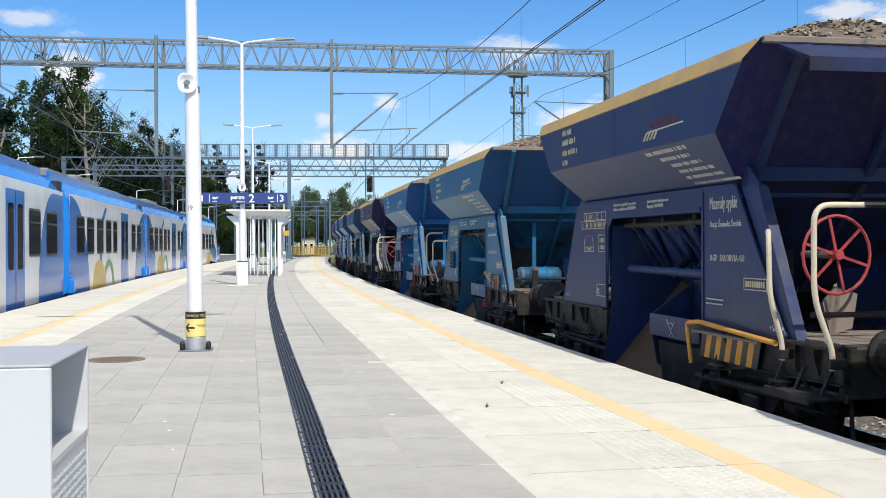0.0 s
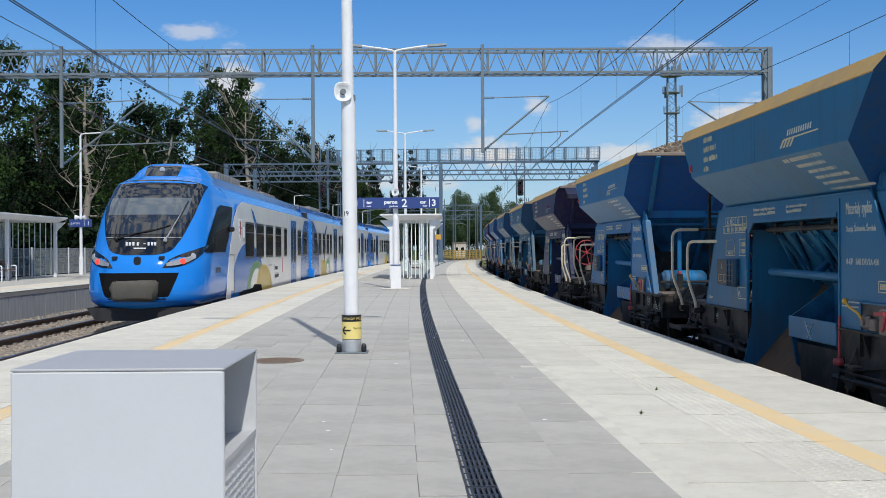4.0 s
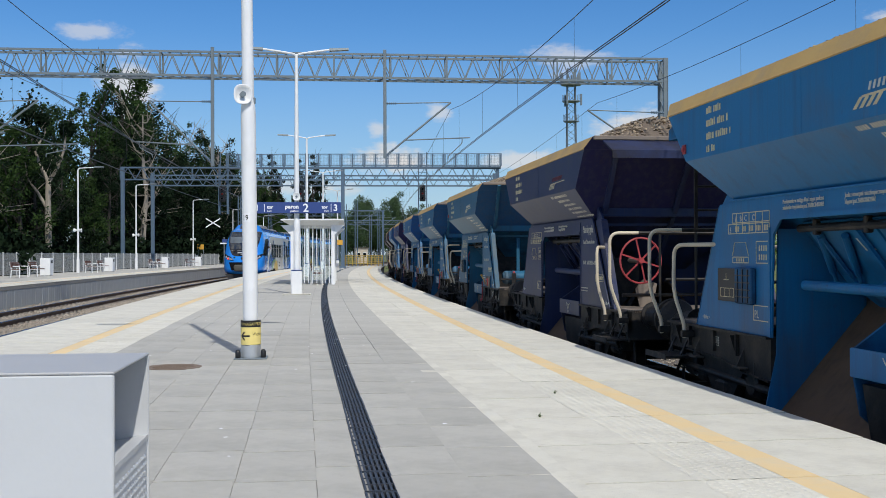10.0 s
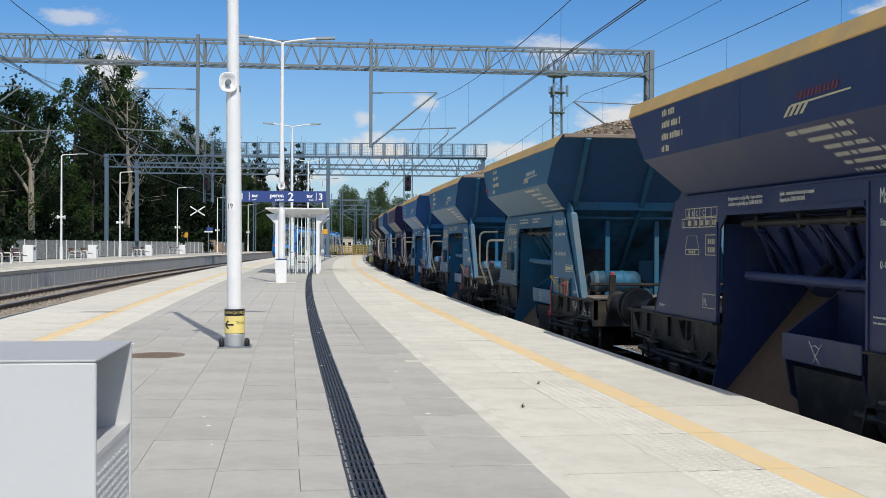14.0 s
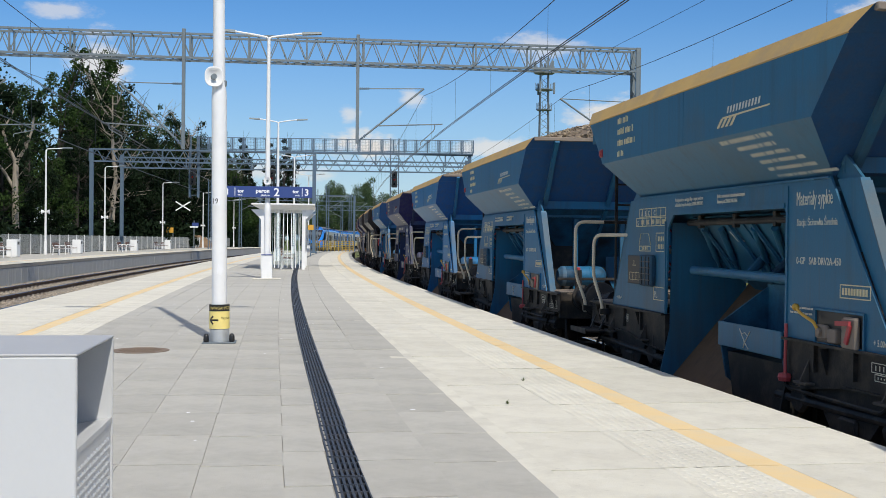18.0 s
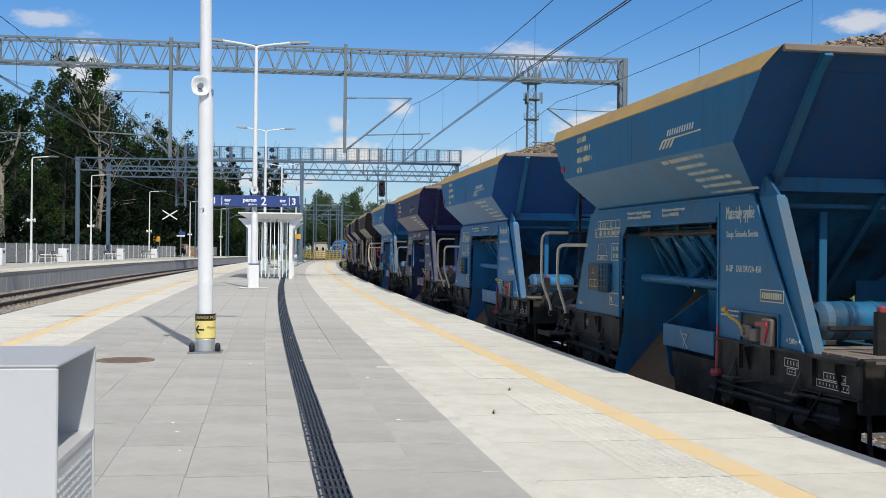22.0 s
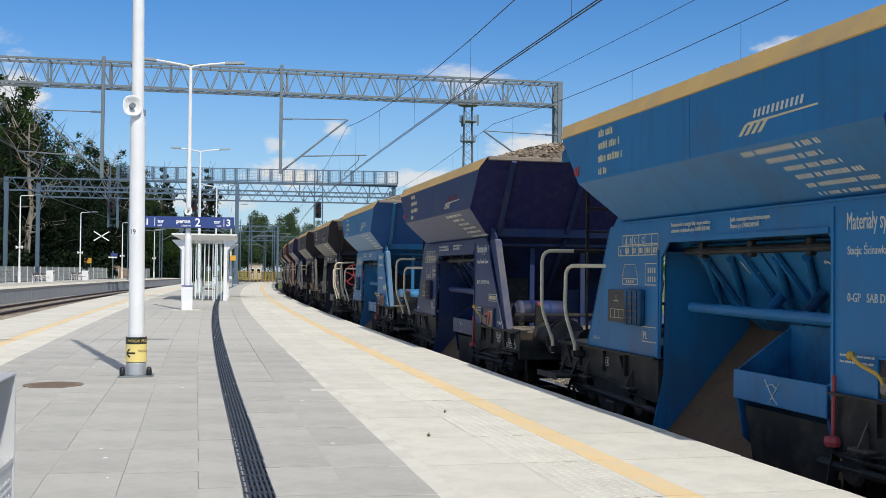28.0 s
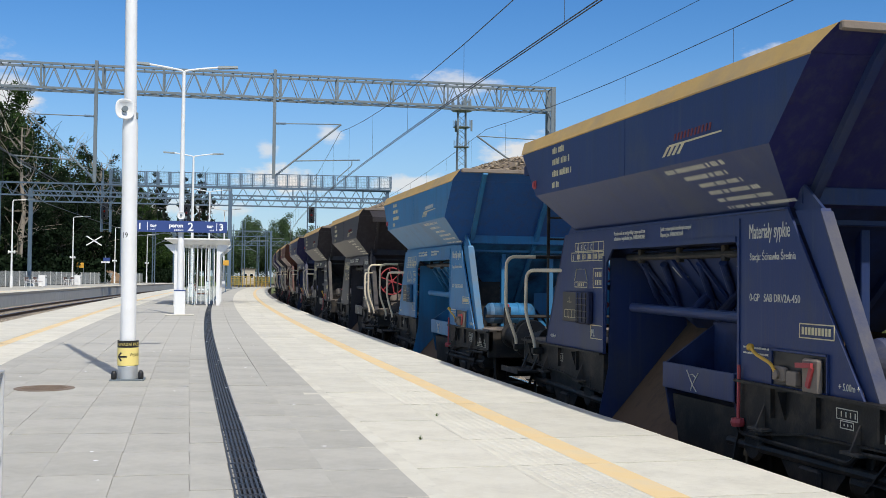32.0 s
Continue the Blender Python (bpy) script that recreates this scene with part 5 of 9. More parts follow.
    for i in range(5):
        box(bm, x - 0.003, x, 1.36 + i * 0.14, 1.37 + i * 0.14, 2.0, 2.19)
        for j in range(3):
            box(bm, x - 0.003, x, 1.25 + i * 0.155 + j * 0.032, 1.268 + i * 0.155 + j * 0.032, 2.022, 2.072)
    frame_box(1.24, 1.50, 1.73, 1.93)
    frame_box(1.66, 2.02, 1.73, 1.79)
    frame_box(1.22, 1.56, 1.22, 1.36)
    frame_box(-2.62, -2.22, 1.44, 1.54)
    for k in range(9):
        box(bm, x - 0.003, x, -2.58 + k * 0.038, -2.555 + k * 0.038, 1.465, 1.515)
    for h in (1.76, 1.84):
        for j in range(4):
            box(bm, x - 0.003, x, 1.28 + j * 0.046, 1.30 + j * 0.046, h, h + 0.05)
    for j in range(4):
        box(bm, x - 0.003, x, 1.76 + j * 0.05, 1.78 + j * 0.05, 1.745, 1.775)
    # outline of the hopper drawn over its load figure
    for (ya, ha), (yb, hb) in (((2.02, 1.80), (1.97, 1.92)), ((1.97, 1.92), (1.72, 1.92)), ((1.72, 1.92), (1.66, 1.80))):
        beam(bm, (x - 0.0015, ya, ha), (x - 0.0015, yb, hb), 0.003, 0.009, up=(1, 0, 0))
    part("marking_panel", bm, LETTER_YELLOW, root, "painted marking frames")["kind"] = "stuff"
    xs = -W_TOP - 0.001
    bars(root, [(1.50, 1.84, 3.10, 0.07), (1.32, 1.84, 2.985, 0.07), (1.24, 1.84, 2.865, 0.07), (1.62, 1.84, 2.75, 0.065)], xs, "vehicle_number", LETTER_YELLOW, "painted vehicle number")
    bm = bm_new()
    for i in range(4):
        y = -0.86 + i * -0.085
        v = [bm.verts.new((xs - 0.002, a, b)) for a, b in ((y + 0.08, 2.785), (y + 0.03, 2.785), (y - 0.06, 2.86), (y - 0.01, 2.86))]
        bm.faces.new(v)
    prism(bm, [(-1.75, 2.880), (-0.90, 2.868), (-0.90, 2.852), (-1.75, 2.868)], "x", xs - 0.003, xs)
    part("emblem", bm, LETTER_YELLOW, root, "striped painted emblem")
    bm = bm_new()
    for i in range(11):
        y = -0.98 - i * 0.057
        h = 2.892 + i * 0.001
        prism(bm, [(y, h), (y - 0.026, h), (y - 0.046, h + 0.055), (y - 0.020, h + 0.055)], "x", xs - 0.003, xs)
    part("emblem_stroke", bm, EMBLEM_RED, root, "row of slanting strokes")["kind"] = "stuff"
    bars_slope(root, [(-1.70, -0.74, 0.08, 0.15), (-1.64, -0.96, 0.25, 0.14), (-1.76, -1.10, 0.41, 0.13), (-1.90, -1.16, 0.56, 0.13), (-1.98, -1.22, 0.71, 0.12), (-2.2, -1.26, 0.86, 0.10)], "owner_address", LETTER, "painted owner's address, unreadable")
    # the same lettering on the other side
    for o in [o for o in root.children_recursive if o.name not in before]:
        c = new(o.name.split(".")[0], o.data.copy())
        c.parent = root
        if "label" in o:
            c["label"] = o["label"]
        if "kind" in o:
            c["kind"] = o["kind"]
        c.matrix_basis = pose(0, 0, 0, 0, 0, 180) @ o.matrix_basis
    # lettering on the sloping end wall
    bm = bm_new()
    for h, x0, n, size in ((3.09, 0.10, 9, 0.040), (3.03, 0.10, 9, 0.040), (3.15, 0.26, 2, 0.04), (3.155, 0.40, 6, 0.025)):
        for j in range(n):
            a, w = x0 + j * 0.052, 0.030
            bm.faces.new([bm.verts.new((p, -(end_y(c) + 0.006), c)) for p, c in ((a, h), (a + w, h), (a + w, h + size), (a, h + size))])
    part("end_marking", bm, LETTER, root, "painted inspection marks")["kind"] = "stuff"
    return root


BLUE1, BLUE2, BLUE3, BLUE4 = (0.011, 0.150, 0.34, 1), (0.014, 0.130, 0.255, 1), (0.028, 0.175, 0.36, 1), (0.021, 0.120, 0.210, 1)
NAVY, NAVY2, SOOT, MAROON = (0.018, 0.036, 0.116, 1), (0.020, 0.032, 0.092, 1), (0.035, 0.033, 0.042, 1), (0.10, 0.022, 0.022, 1)
WAGON_LIST = [(NAVY, 0), (NAVY, 1), (BLUE2, 0), (BLUE1, 0), (NAVY2, 1), (BLUE4, 0), (BLUE2, 0), (BLUE1, 0), (NAVY, 0), (BLUE3, 0), (SOOT, 1), (SOOT, 0), (NAVY2, 0), (MAROON, 0), (SOOT, 0), (NAVY2, 0), (SOOT, 1),
              (NAVY, 0), (SOOT, 0), (BLUE2, 0), (NAVY2, 0), (SOOT, 0), (SOOT, 0), (NAVY, 0)]
WAGONS = []
COLOUR_WORDS = {BLUE1: "bright blue", BLUE2: "weathered blue", BLUE3: "pale blue", BLUE4: "dull teal-blue", NAVY: "dark navy", NAVY2: "dusty navy", SOOT: "soot-darkened grey", MAROON: "dull maroon"}


SIZE = Matrix.Diagonal((1.0, 1.073, 1.073, 1))


def build_train():
    first = wagon("x")
    for c in first.children_recursive:
        if c.name.startswith("lettering") or c.matrix_basis != Matrix():
            c.matrix_basis = SIZE @ c.matrix_basis
        else:
            c.data.transform(SIZE)
    made = [first] + [copy_thing(first, Matrix()) for _ in WAGON_LIST[1:]]
    for i, (col, turned) in enumerate(WAGON_LIST):
        ob = made[i]
        word = COLOUR_WORDS[col]
        ob["label"] = word + " two-axle hopper wagon heaped with crushed stone" + (", braked end leading" if turned else "")
        for c in ob.children_recursive:
            c.color = col
            if c.name.startswith("emblem_stroke"):
                c.color = (0.16, 0.025, 0.025, 1) if col in (NAVY, NAVY2, SOOT, MAROON) else (0.55, 0.54, 0.48, 1)
        # lettering that faces away from the platform is never seen
        for c in list(ob.children):
            if c.name.split(".")[0] in ("lettering", "small_print", "marking_panel", "vehicle_number", "emblem", "emblem_stroke", "owner_address"):
                if (c.matrix_basis[0][0] < -0.5 or c.matrix_basis[1][0] > 0.5) != bool(turned):
                    bpy.data.objects.remove(c)
        if i != 1:
            for c in list(ob.children):
                if c.name.split(".")[0] in ("lever", "guard_stripe"):
                    bpy.data.objects.remove(c)
        WAGONS.append((ob, 1.967 + 9.684 * i, turned))


build_train()

# ---- loose ballast ----
def ballast_stones(off0, off1, y0, y1, n, rz, seed):
    rnd = random.Random(seed)
    pts, faces = [], []
    for _ in range(n):
        y = y0 + (y1 - y0) * rnd.random() ** 1.4
        o = rnd.uniform(off0, off1)
        c = at(y, o, rz - 0.165 + rnd.uniform(-0.01, 0.02))
        r = rnd.uniform(0.018, 0.040)
        t = rnd.uniform(0, math.tau)
        u, v = Vector((math.cos(t), math.sin(t), rnd.uniform(-0.4, 0.4))), Vector((-math.sin(t), math.cos(t), rnd.uniform(-0.4, 0.4)))
        w = u.cross(v).normalized()
        k = len(pts)
        for a, e in ((u, 1.1), (u, -0.9), (v, 0.8), (v, -1.0), (w, 0.75), (w, -0.6)):
            pts.append(c + a * (e * r * rnd.uniform(0.8, 1.2)))
        for a in (0, 1):
            for b in (2, 3):
                for d in (4, 5):
                    faces.append((k + a, k + b, k + d))
    me = bpy.data.meshes.new("ballast_stones")
    me.from_pydata(pts, [], faces)
    me.materials.append(mat("ballast_stone", (0.225, 0.192, 0.150), 0.9, vary=0.25, scale=6, fine=40, bump=0.2, island=0.9))
    tagged(new("ballast_stones", me), "loose brown and grey crushed stones beside the rails", "ballast", kind="stuff")


ballast_stones(TOR1 - 2.4, TOR1 + 1.75, 14, 75, 22000, RAIL_Z, 31)
ballast_stones(TOR2 - 2.2, TOR2 - 0.2, 26, 85, 7000, RAIL_Z, 33)
ballast_stones(FREIGHT - 1.4, FREIGHT + 2.6, 2, 26, 6000, FREIGHT_Z, 32)

# ---- the electric passenger train ----
EMU_BLUE = mat("train_blue", (0.018, 0.225, 0.72), 0.10, vary=0.03, scale=1.0, bump=0.01, dirt=(0.02, 0.17, 0.55), dirt_amt=0.2, spec=0.28)
EMU_BLUE2 = mat("train_blue_dark", (0.016, 0.165, 0.53), 0.14, vary=0.03, scale=1.0, bump=0.01, spec=0.2)
EMU_WHITE = mat("train_white", (0.86, 0.86, 0.83), 0.18, vary=0.03, scale=1.0, bump=0.01, dirt=(0.5, 0.49, 0.45), dirt_amt=0.35, dirt_scale=0.7)
EMU_GREEN = mat("train_green", (0.10, 0.27, 0.11), 0.3, vary=0.03, bump=0.01)
EMU_YELLOW = mat("train_yellow", (0.62, 0.43, 0.07), 0.3, vary=0.03, bump=0.01)
EMU_GLASS = mat("train_window", (0.010, 0.012, 0.014), 0.10, vary=0.1, bump=0.0, spec=0.006)
EMU_SHIELD = mat("windscreen", (0.022, 0.026, 0.029), 0.03, vary=0.3, scale=1.2, bump=0.0, spec=0.5, ior=2.0)
EMU_BLIND = mat("blind_behind_glass", (0.105, 0.125, 0.14), 0.04, vary=0.15, scale=2.0, bump=0.0, spec=0.5, ior=1.7)
EMU_GLOSS = mat("glossy_black_glass", (0.008, 0.009, 0.010), 0.04, vary=0.2, bump=0.0, ior=1.75)
EMU_REFLECTOR = mat("lamp_housing", (0.36, 0.37, 0.37), 0.18, 0.3, vary=0.15, scale=6, bump=0.0)
EMU_BAY = mat("bay_lining", (0.005, 0.005, 0.0055), 0.85, vary=0.2, bump=0.05, spec=0.15)
EMU_UNDER = mat("train_underside", (0.02, 0.02, 0.021), 0.7, vary=0.2, bump=0.1)
EMU_ROOF = mat("train_roof_kit", (0.24, 0.235, 0.225), 0.6, vary=0.15, scale=3, bump=0.1, dirt=(0.15, 0.13, 0.11), dirt_amt=0.6)
EMU_CANVAS = mat("canvas_cover", (0.085, 0.080, 0.066), 0.9, vary=0.2, scale=5, bump=0.4)
ORANGE = mat("orange_insulator", (0.42, 0.11, 0.05), 0.5, vary=0.1)
TAIL = glow_mat("tail_light", (0.9, 0.05, 0.03), 1.2)
LENS = mat("lamp_lens", (0.55, 0.56, 0.56), 0.12, 0.4, vary=0.1, bump=0.0)

HALF_W = [(0.50, 1.18), (0.62, 1.36), (0.90, 1.41), (1.40, 1.42), (2.55, 1.42), (2.95, 1.39), (3.25, 1.30), (3.48, 1.12), (3.62, 0.86), (3.70, 0.50)]
NOSE_W = [(0.50, 1.18), (0.62, 1.36), (0.90, 1.41), (1.40, 1.42), (1.90, 1.41), (2.30, 1.39), (2.70, 1.35), (3.05, 1.28), (3.35, 1.20), (3.50, 1.13), (3.62, 1.04), (3.80, 0.92), (3.96, 0.80), (4.06, 0.60)]
FRONT = [(0.5, 1.2), (0.62, 1.0), (0.75, 0.91), (0.9, 0.90), (1.2, 0.98), (1.4, 1.03), (1.6, 1.09), (1.75, 1.22), (1.9, 1.33), (2.1, 1.46), (2.55, 1.72), (2.95, 2.0), (3.15, 2.22), (3.35, 2.36), (3.5, 2.52), (3.6, 2.85), (3.7, 3.28), (3.85, 3.5), (3.97, 3.68), (4.06, 3.95)]


def tab(h, table):
    return float(np.interp(h, [a for a, b in table], [b for a, b in table]))


def skin(h, q, out=0.0):
    """A point of the train's nose: h above the rail, q from -1 (left) to 1 (right) round the front."""
    w, f = tab(h, NOSE_W), tab(h, FRONT)
    depth = min(1.75, 5.1 - f)
    a = q * math.pi / 2
    n = 2.0 / 2.7
    x = w * math.copysign(abs(math.sin(a)) ** n, a)
    d = f + depth * (1 - max(0.0, math.cos(a)) ** n)
    nx = math.copysign(abs(math.sin(a)) ** 1.3, a)
    ny = -max(0.0, math.cos(a)) ** 1.3
    ln = math.hypot(nx, ny)
    return Vector((x + out * nx / ln, d + out * ny / ln, h + out * 0.25))


def patch(bm, h0, h1, q0, q1, nh, nq, out, mi=0, qf=None):
    """A piece of the nose's skin, set out by a few millimetres. qf(h): half range of q at that height."""
    g = []
    for i in range(nh + 1):
        h = h0 + (h1 - h0) * i / nh
        a, b = (q0, q1) if qf is None else qf(h)
        g.append([bm.verts.new(skin(h, a + (b - a) * j / nq, out)) for j in range(nq + 1)])
    for i in range(nh):
        for j in range(nq):
            bm.faces.new((g[i][j], g[i][j + 1], g[i + 1][j + 1], g[i + 1][j])).material_index = mi
    return bm


SIDE = 1


def side_poly(bm, pts, out):
    """A flat piece on the platform side of a car: (d, h) points."""
    lo = [bm.verts.new((SIDE * (1.42 + out - 0.006), d, h)) for d, h in pts]
    hi = [bm.verts.new((SIDE * (1.42 + out), d, h)) for d, h in pts]
    fs = [bm.faces.new(hi)]
    n = len(pts)
    for i in range(n):
        fs.append(bm.faces.new((lo[i], lo[(i + 1) % n], hi[(i + 1) % n], hi[i])))
    bmesh.ops.recalc_face_normals(bm, faces=fs)


def rounded(d0, d1, h0, h1, r=0.07, n=3):
    out = []
    for cd, ch, a0 in ((d1 - r, h1 - r, 0), (d0 + r, h1 - r, 90), (d0 + r, h0 + r, 180), (d1 - r, h0 + r, 270)):
        for i in range(n + 1):
            a = math.radians(a0 + 90 * i / n)
            out.append((cd + r * math.cos(a), ch + r * math.sin(a)))
    return out


def arch(dc, rd, rh, h0=0.56, n=14, a0=0, a1=180):
    return [(dc + rd * math.cos(math.radians(a0 + (a1 - a0) * i / n)), h0 + rh * math.sin(math.radians(a0 + (a1 - a0) * i / n))) for i in range(n + 1)]


def window(root, d0, d1, h0=1.60, h1=2.66, vent=True):
    bm = bm_new()
    side_poly(bm, rounded(d0, d1, h0, h1, 0.10), 0.012)
    w = part("window", bm, BLACK, root, "dark tinted window in a black rubber frame")
    bm = bm_new()
    side_poly(bm, rounded(d0 + 0.06, d1 - 0.06, h0 + 0.06, h1 - 0.06, 0.06), 0.017)
    part("pane", bm, EMU_GLASS, w)
    if vent:
        bm = bm_new()
        side_poly(bm, [(d0 + 0.06, h1 - 0.33), (d1 - 0.06, h1 - 0.33), (d1 - 0.06, h1 - 0.29), (d0 + 0.06, h1 - 0.29)], 0.024)
        part("transom", bm, BLACK, w)


def door(root, d0, d1):
    bm = bm_new()
    side_poly(bm, rounded(d0, d1, 0.56, 2.98, 0.05), 0.010)
    w = part("sliding_door", bm, EMU_BLUE2, root, "blue double sliding door")
    m = (d0 + d1) / 2
    for a, b in ((d0 + 0.2, m - 0.2), (m + 0.2, d1 - 0.2)):
        bm = bm_new()
        side_poly(bm, rounded(a, b, 1.35, 2.70, 0.08), 0.016)
        part("pane", bm, EMU_GLASS, w)
    bm = bm_new()
    side_poly(bm, [(m - 0.015, 0.6), (m + 0.015, 0.6), (m + 0.015, 2.95), (m - 0.015, 2.95)], 0.015)
    part("seal", bm, BLACK, w)


def car_body(root, d0, d1, cap0, cap1):
    bm = bm_new()
    sec = [(w, h) for h, w in HALF_W]
    ring_a = [bm.verts.new((x, d0, h)) for x, h in sec] + [bm.verts.new((-x, d0, h)) for x, h in reversed(sec)]
    ring_b = [bm.verts.new((x, d1, h)) for x, h in sec] + [bm.verts.new((-x, d1, h)) for x, h in reversed(sec)]
    n = len(ring_a)
    for i in range(n):
        bm.faces.new((ring_a[i], ring_b[i], ring_b[(i + 1) % n], ring_a[(i + 1) % n]))
    if cap0:
        bm.faces.new(ring_a)
    if cap1:
        bm.faces.new(ring_b[::-1])
    bmesh.ops.recalc_face_normals(bm, faces=bm.faces)
    return part("body", bm, EMU_BLUE, root, "blue car body")


def bogie(root, d):
    bm = bm_new()
    for x in (-1.0, 1.0):
        box(bm, x - 0.12, x + 0.12, d - 1.6, d + 1.6, 0.38, 0.62, 0.04)
        for e in (-1.15, 1.15):
            lathe(bm, [(0.42, -0.07), (0.42, 0.07)], 20, (x * 0.76, d + e, 0.42), "x")
            box(bm, x - 0.16, x + 0.16, d + e - 0.18, d + e + 0.18, 0.28, 0.56, 0.04)
    part("bogie", bm, EMU_UNDER, root, "dark bogie with wheels")


def roof_kit(root, spec):
    for d0, d1, w, h in spec:
        bm = bm_new()
        box(bm, -w, w, d0, d1, 3.66, 3.70 + h, 0.05)
        n = max(2, int((d1 - d0) / 0.25))
        for i in range(n):
            a = d0 + 0.08 + (d1 - d0 - 0.16) * i / n
            box(bm, w - 0.01, w + 0.012, a, a + 0.12, 3.74, 3.68 + h)
        part("roof_unit", bm, EMU_ROOF, root, "grey ribbed roof equipment")


def livery(root, parts):
    for name, m, pts, out, label in parts:
        bm = bm_new()
        side_poly(bm, pts, out)
        part(name, m and bm, m, root, label)


def fairing(root, d0, d1):
    bm = bm_new()
    prism(bm, [(d0, 3.40), (d1, 3.40), (d1, 3.80), (d0, 3.80)], "x", 0.84, 0.90)
    prism(bm, [(d0, 3.40), (d1, 3.40), (d1, 3.80), (d0, 3.80)], "x", -0.90, -0.84)
    part("roof_fairing", bm, EMU_BLUE2, root, "dark blue roof fairing")


def end_car():
    root = thing("railcar", "blue and white end car with black windscreen and covered coupler", "train car", group="cars of the passenger train")
    bm = bm_new()
    hs = [0.50, 0.56, 0.62, 0.75, 0.90, 1.1, 1.4, 1.6, 1.75, 1.95, 2.1, 2.3, 2.55, 2.75, 2.95, 3.1, 3.25, 3.38, 3.5, 3.6, 3.7, 3.8, 3.9, 3.98, 4.06]
    nq = 32
    g = []
    for h in hs:
        row = []
        w = tab(h, HALF_W) if h <= 3.7 else 0.5 - (h - 3.7) * 0.8
        row.append(bm.verts.new((-w, 5.2, h)))
        for j in range(nq + 1):
            row.append(bm.verts.new(skin(h, -1 + 2 * j / nq)))
        row.append(bm.verts.new((w, 5.2, h)))
        g.append(row)
    for i in range(len(hs) - 1):
        for j in range(nq + 2):
            bm.faces.new((g[i][j], g[i][j + 1], g[i + 1][j + 1], g[i + 1][j]))
    bm.faces.new(g[-1])
    bm.faces.new(g[0][::-1])
    hi = [r for r, h in zip(g, hs) if h >= 3.7]
    bm.faces.new([r[-1] for r in hi] + [r[0] for r in reversed(hi)])
    part("nose", bm, EMU_BLUE, root, "rounded blue cab nose", smooth=True)
    L = 24.5
    car_body(root, 5.2, L, False, True)
    # windscreen, bowed along its top, in a glossy black surround
    def glass(h0, h1, half, bow, out, nh, nq):
        """Rows of the nose's skin from h0 to h1; the top edge drops by bow towards the sides."""
        bm = bm_new()
        g = []
        for i in range(nh + 1):
            f = i / nh
            row = []
            for j in range(nq + 1):
                u = -1 + 2 * j / nq
                h = h0 + (h1 - bow * abs(u) ** 2.5 - h0) * f
                k = float(np.interp(h, [a for a, b in half], [b for a, b in half]))
                row.append(bm.verts.new(skin(h, u * k, out)))
            g.append(row)
        for i in range(nh):
            for j in range(nq):
                bm.faces.new((g[i][j], g[i][j + 1], g[i + 1][j + 1], g[i + 1][j]))
        return bm
    part("windscreen_surround", glass(2.14, 3.57, [(2.14, 0.365), (2.3, 0.405), (2.7, 0.515), (3.1, 0.63), (3.36, 0.75), (3.46, 0.86)], 0.14, 0.012, 16, 28), EMU_GLOSS, root, "glossy black windscreen surround", smooth=True)
    part("windscreen", glass(2.22, 3.42, [(2.22, 0.335), (2.6, 0.43), (3.0, 0.52), (3.42, 0.60)], 0.12, 0.022, 14, 24), EMU_SHIELD, root, "curved grey windscreen reflecting the sky", smooth=True)
    bm = bm_new()
    patch(bm, 2.68, 3.10, 0, 0, 6, 18, 0.026, 0, lambda h: tuple(k * np.interp(h, [2.68, 3.10], [0.40, 0.47]) for k in (-1, 1)))
    part("sun_blind", bm, EMU_BLIND, root, "pale blind behind the windscreen glass", smooth=True)
    bm = bm_new()
    patch(bm, 2.132, 2.146, -0.36, 0.36, 1, 18, 0.024)
    part("glass_seal", bm, EMU_REFLECTOR, root, "pale line along the glass's lower edge")

    def panel(h):
        k = np.interp(h, [1.735, 1.76, 1.80, 1.87, 2.14], [0.10, 0.17, 0.225, 0.275, 0.365])
        return -k, k
    bm = bm_new()
    patch(bm, 1.735, 2.14, 0, 0, 12, 16, 0.010, 0, panel)
    part("black_panel", bm, EMU_GLOSS, root, "black panel under the windscreen", smooth=True)
    for i in range(8):
        bm = bm_new()
        p = skin(1.99, -0.085 + i * 0.0255, 0.018)
        box(bm, p.x - 0.022, p.x + 0.022, p.y - 0.030, p.y + 0.03, p.z - (0.042 if i != 4 else 0.010), p.z + (0.042 if i != 4 else 0.010), 0.003)
        part("number_bar", bm, SIGN_WHITE, root, "white bar of the vehicle number")
    bm = bm_new()
    p = skin(1.885, 0.0, 0.018)
    box(bm, p.x - 0.14, p.x + 0.14, p.y - 0.012, p.y + 0.04, p.z - 0.016, p.z + 0.016, 0.003)
    part("maker_mark", bm, SIGN_WHITE, root, "small white mark")
    # wipers
    for h0, q0, h1, q1, m in ((2.10, -0.20, 2.40, 0.18, BLACK), (2.06, 0.18, 2.93, 0.39, EMU_REFLECTOR)):
        bm = bm_new()
        a, b = skin(h0, q0, 0.06), skin(h1, q1, 0.06)
        rod(bm, a, a.lerp(b, 0.72), 0.024, 6, 0.016)
        lathe(bm, [(0.05, 0.04), (0.05, -0.01), (0.02, -0.03)], 10, a, "y")
        arm = part("wiper", bm, m, root, "wiper arm")
        bm = bm_new()
        n = 6
        q = [skin(h0 + (h1 - h0) * (0.35 + 0.75 * k / n), q0 + (q1 - q0) * (0.35 + 0.75 * k / n), 0.045) for k in range(n + 1)]
        tube(bm, q, 0.014, 6)
        part("blade", bm, BLACK, arm)
    # roof lamp
    bm = bm_new()
    patch(bm, 3.70, 3.99, 0, 0, 6, 10, 0.02, 0, lambda h: tuple(k * np.interp(h, [3.70, 3.99], [0.19, 0.29]) for k in (-1, 1)))
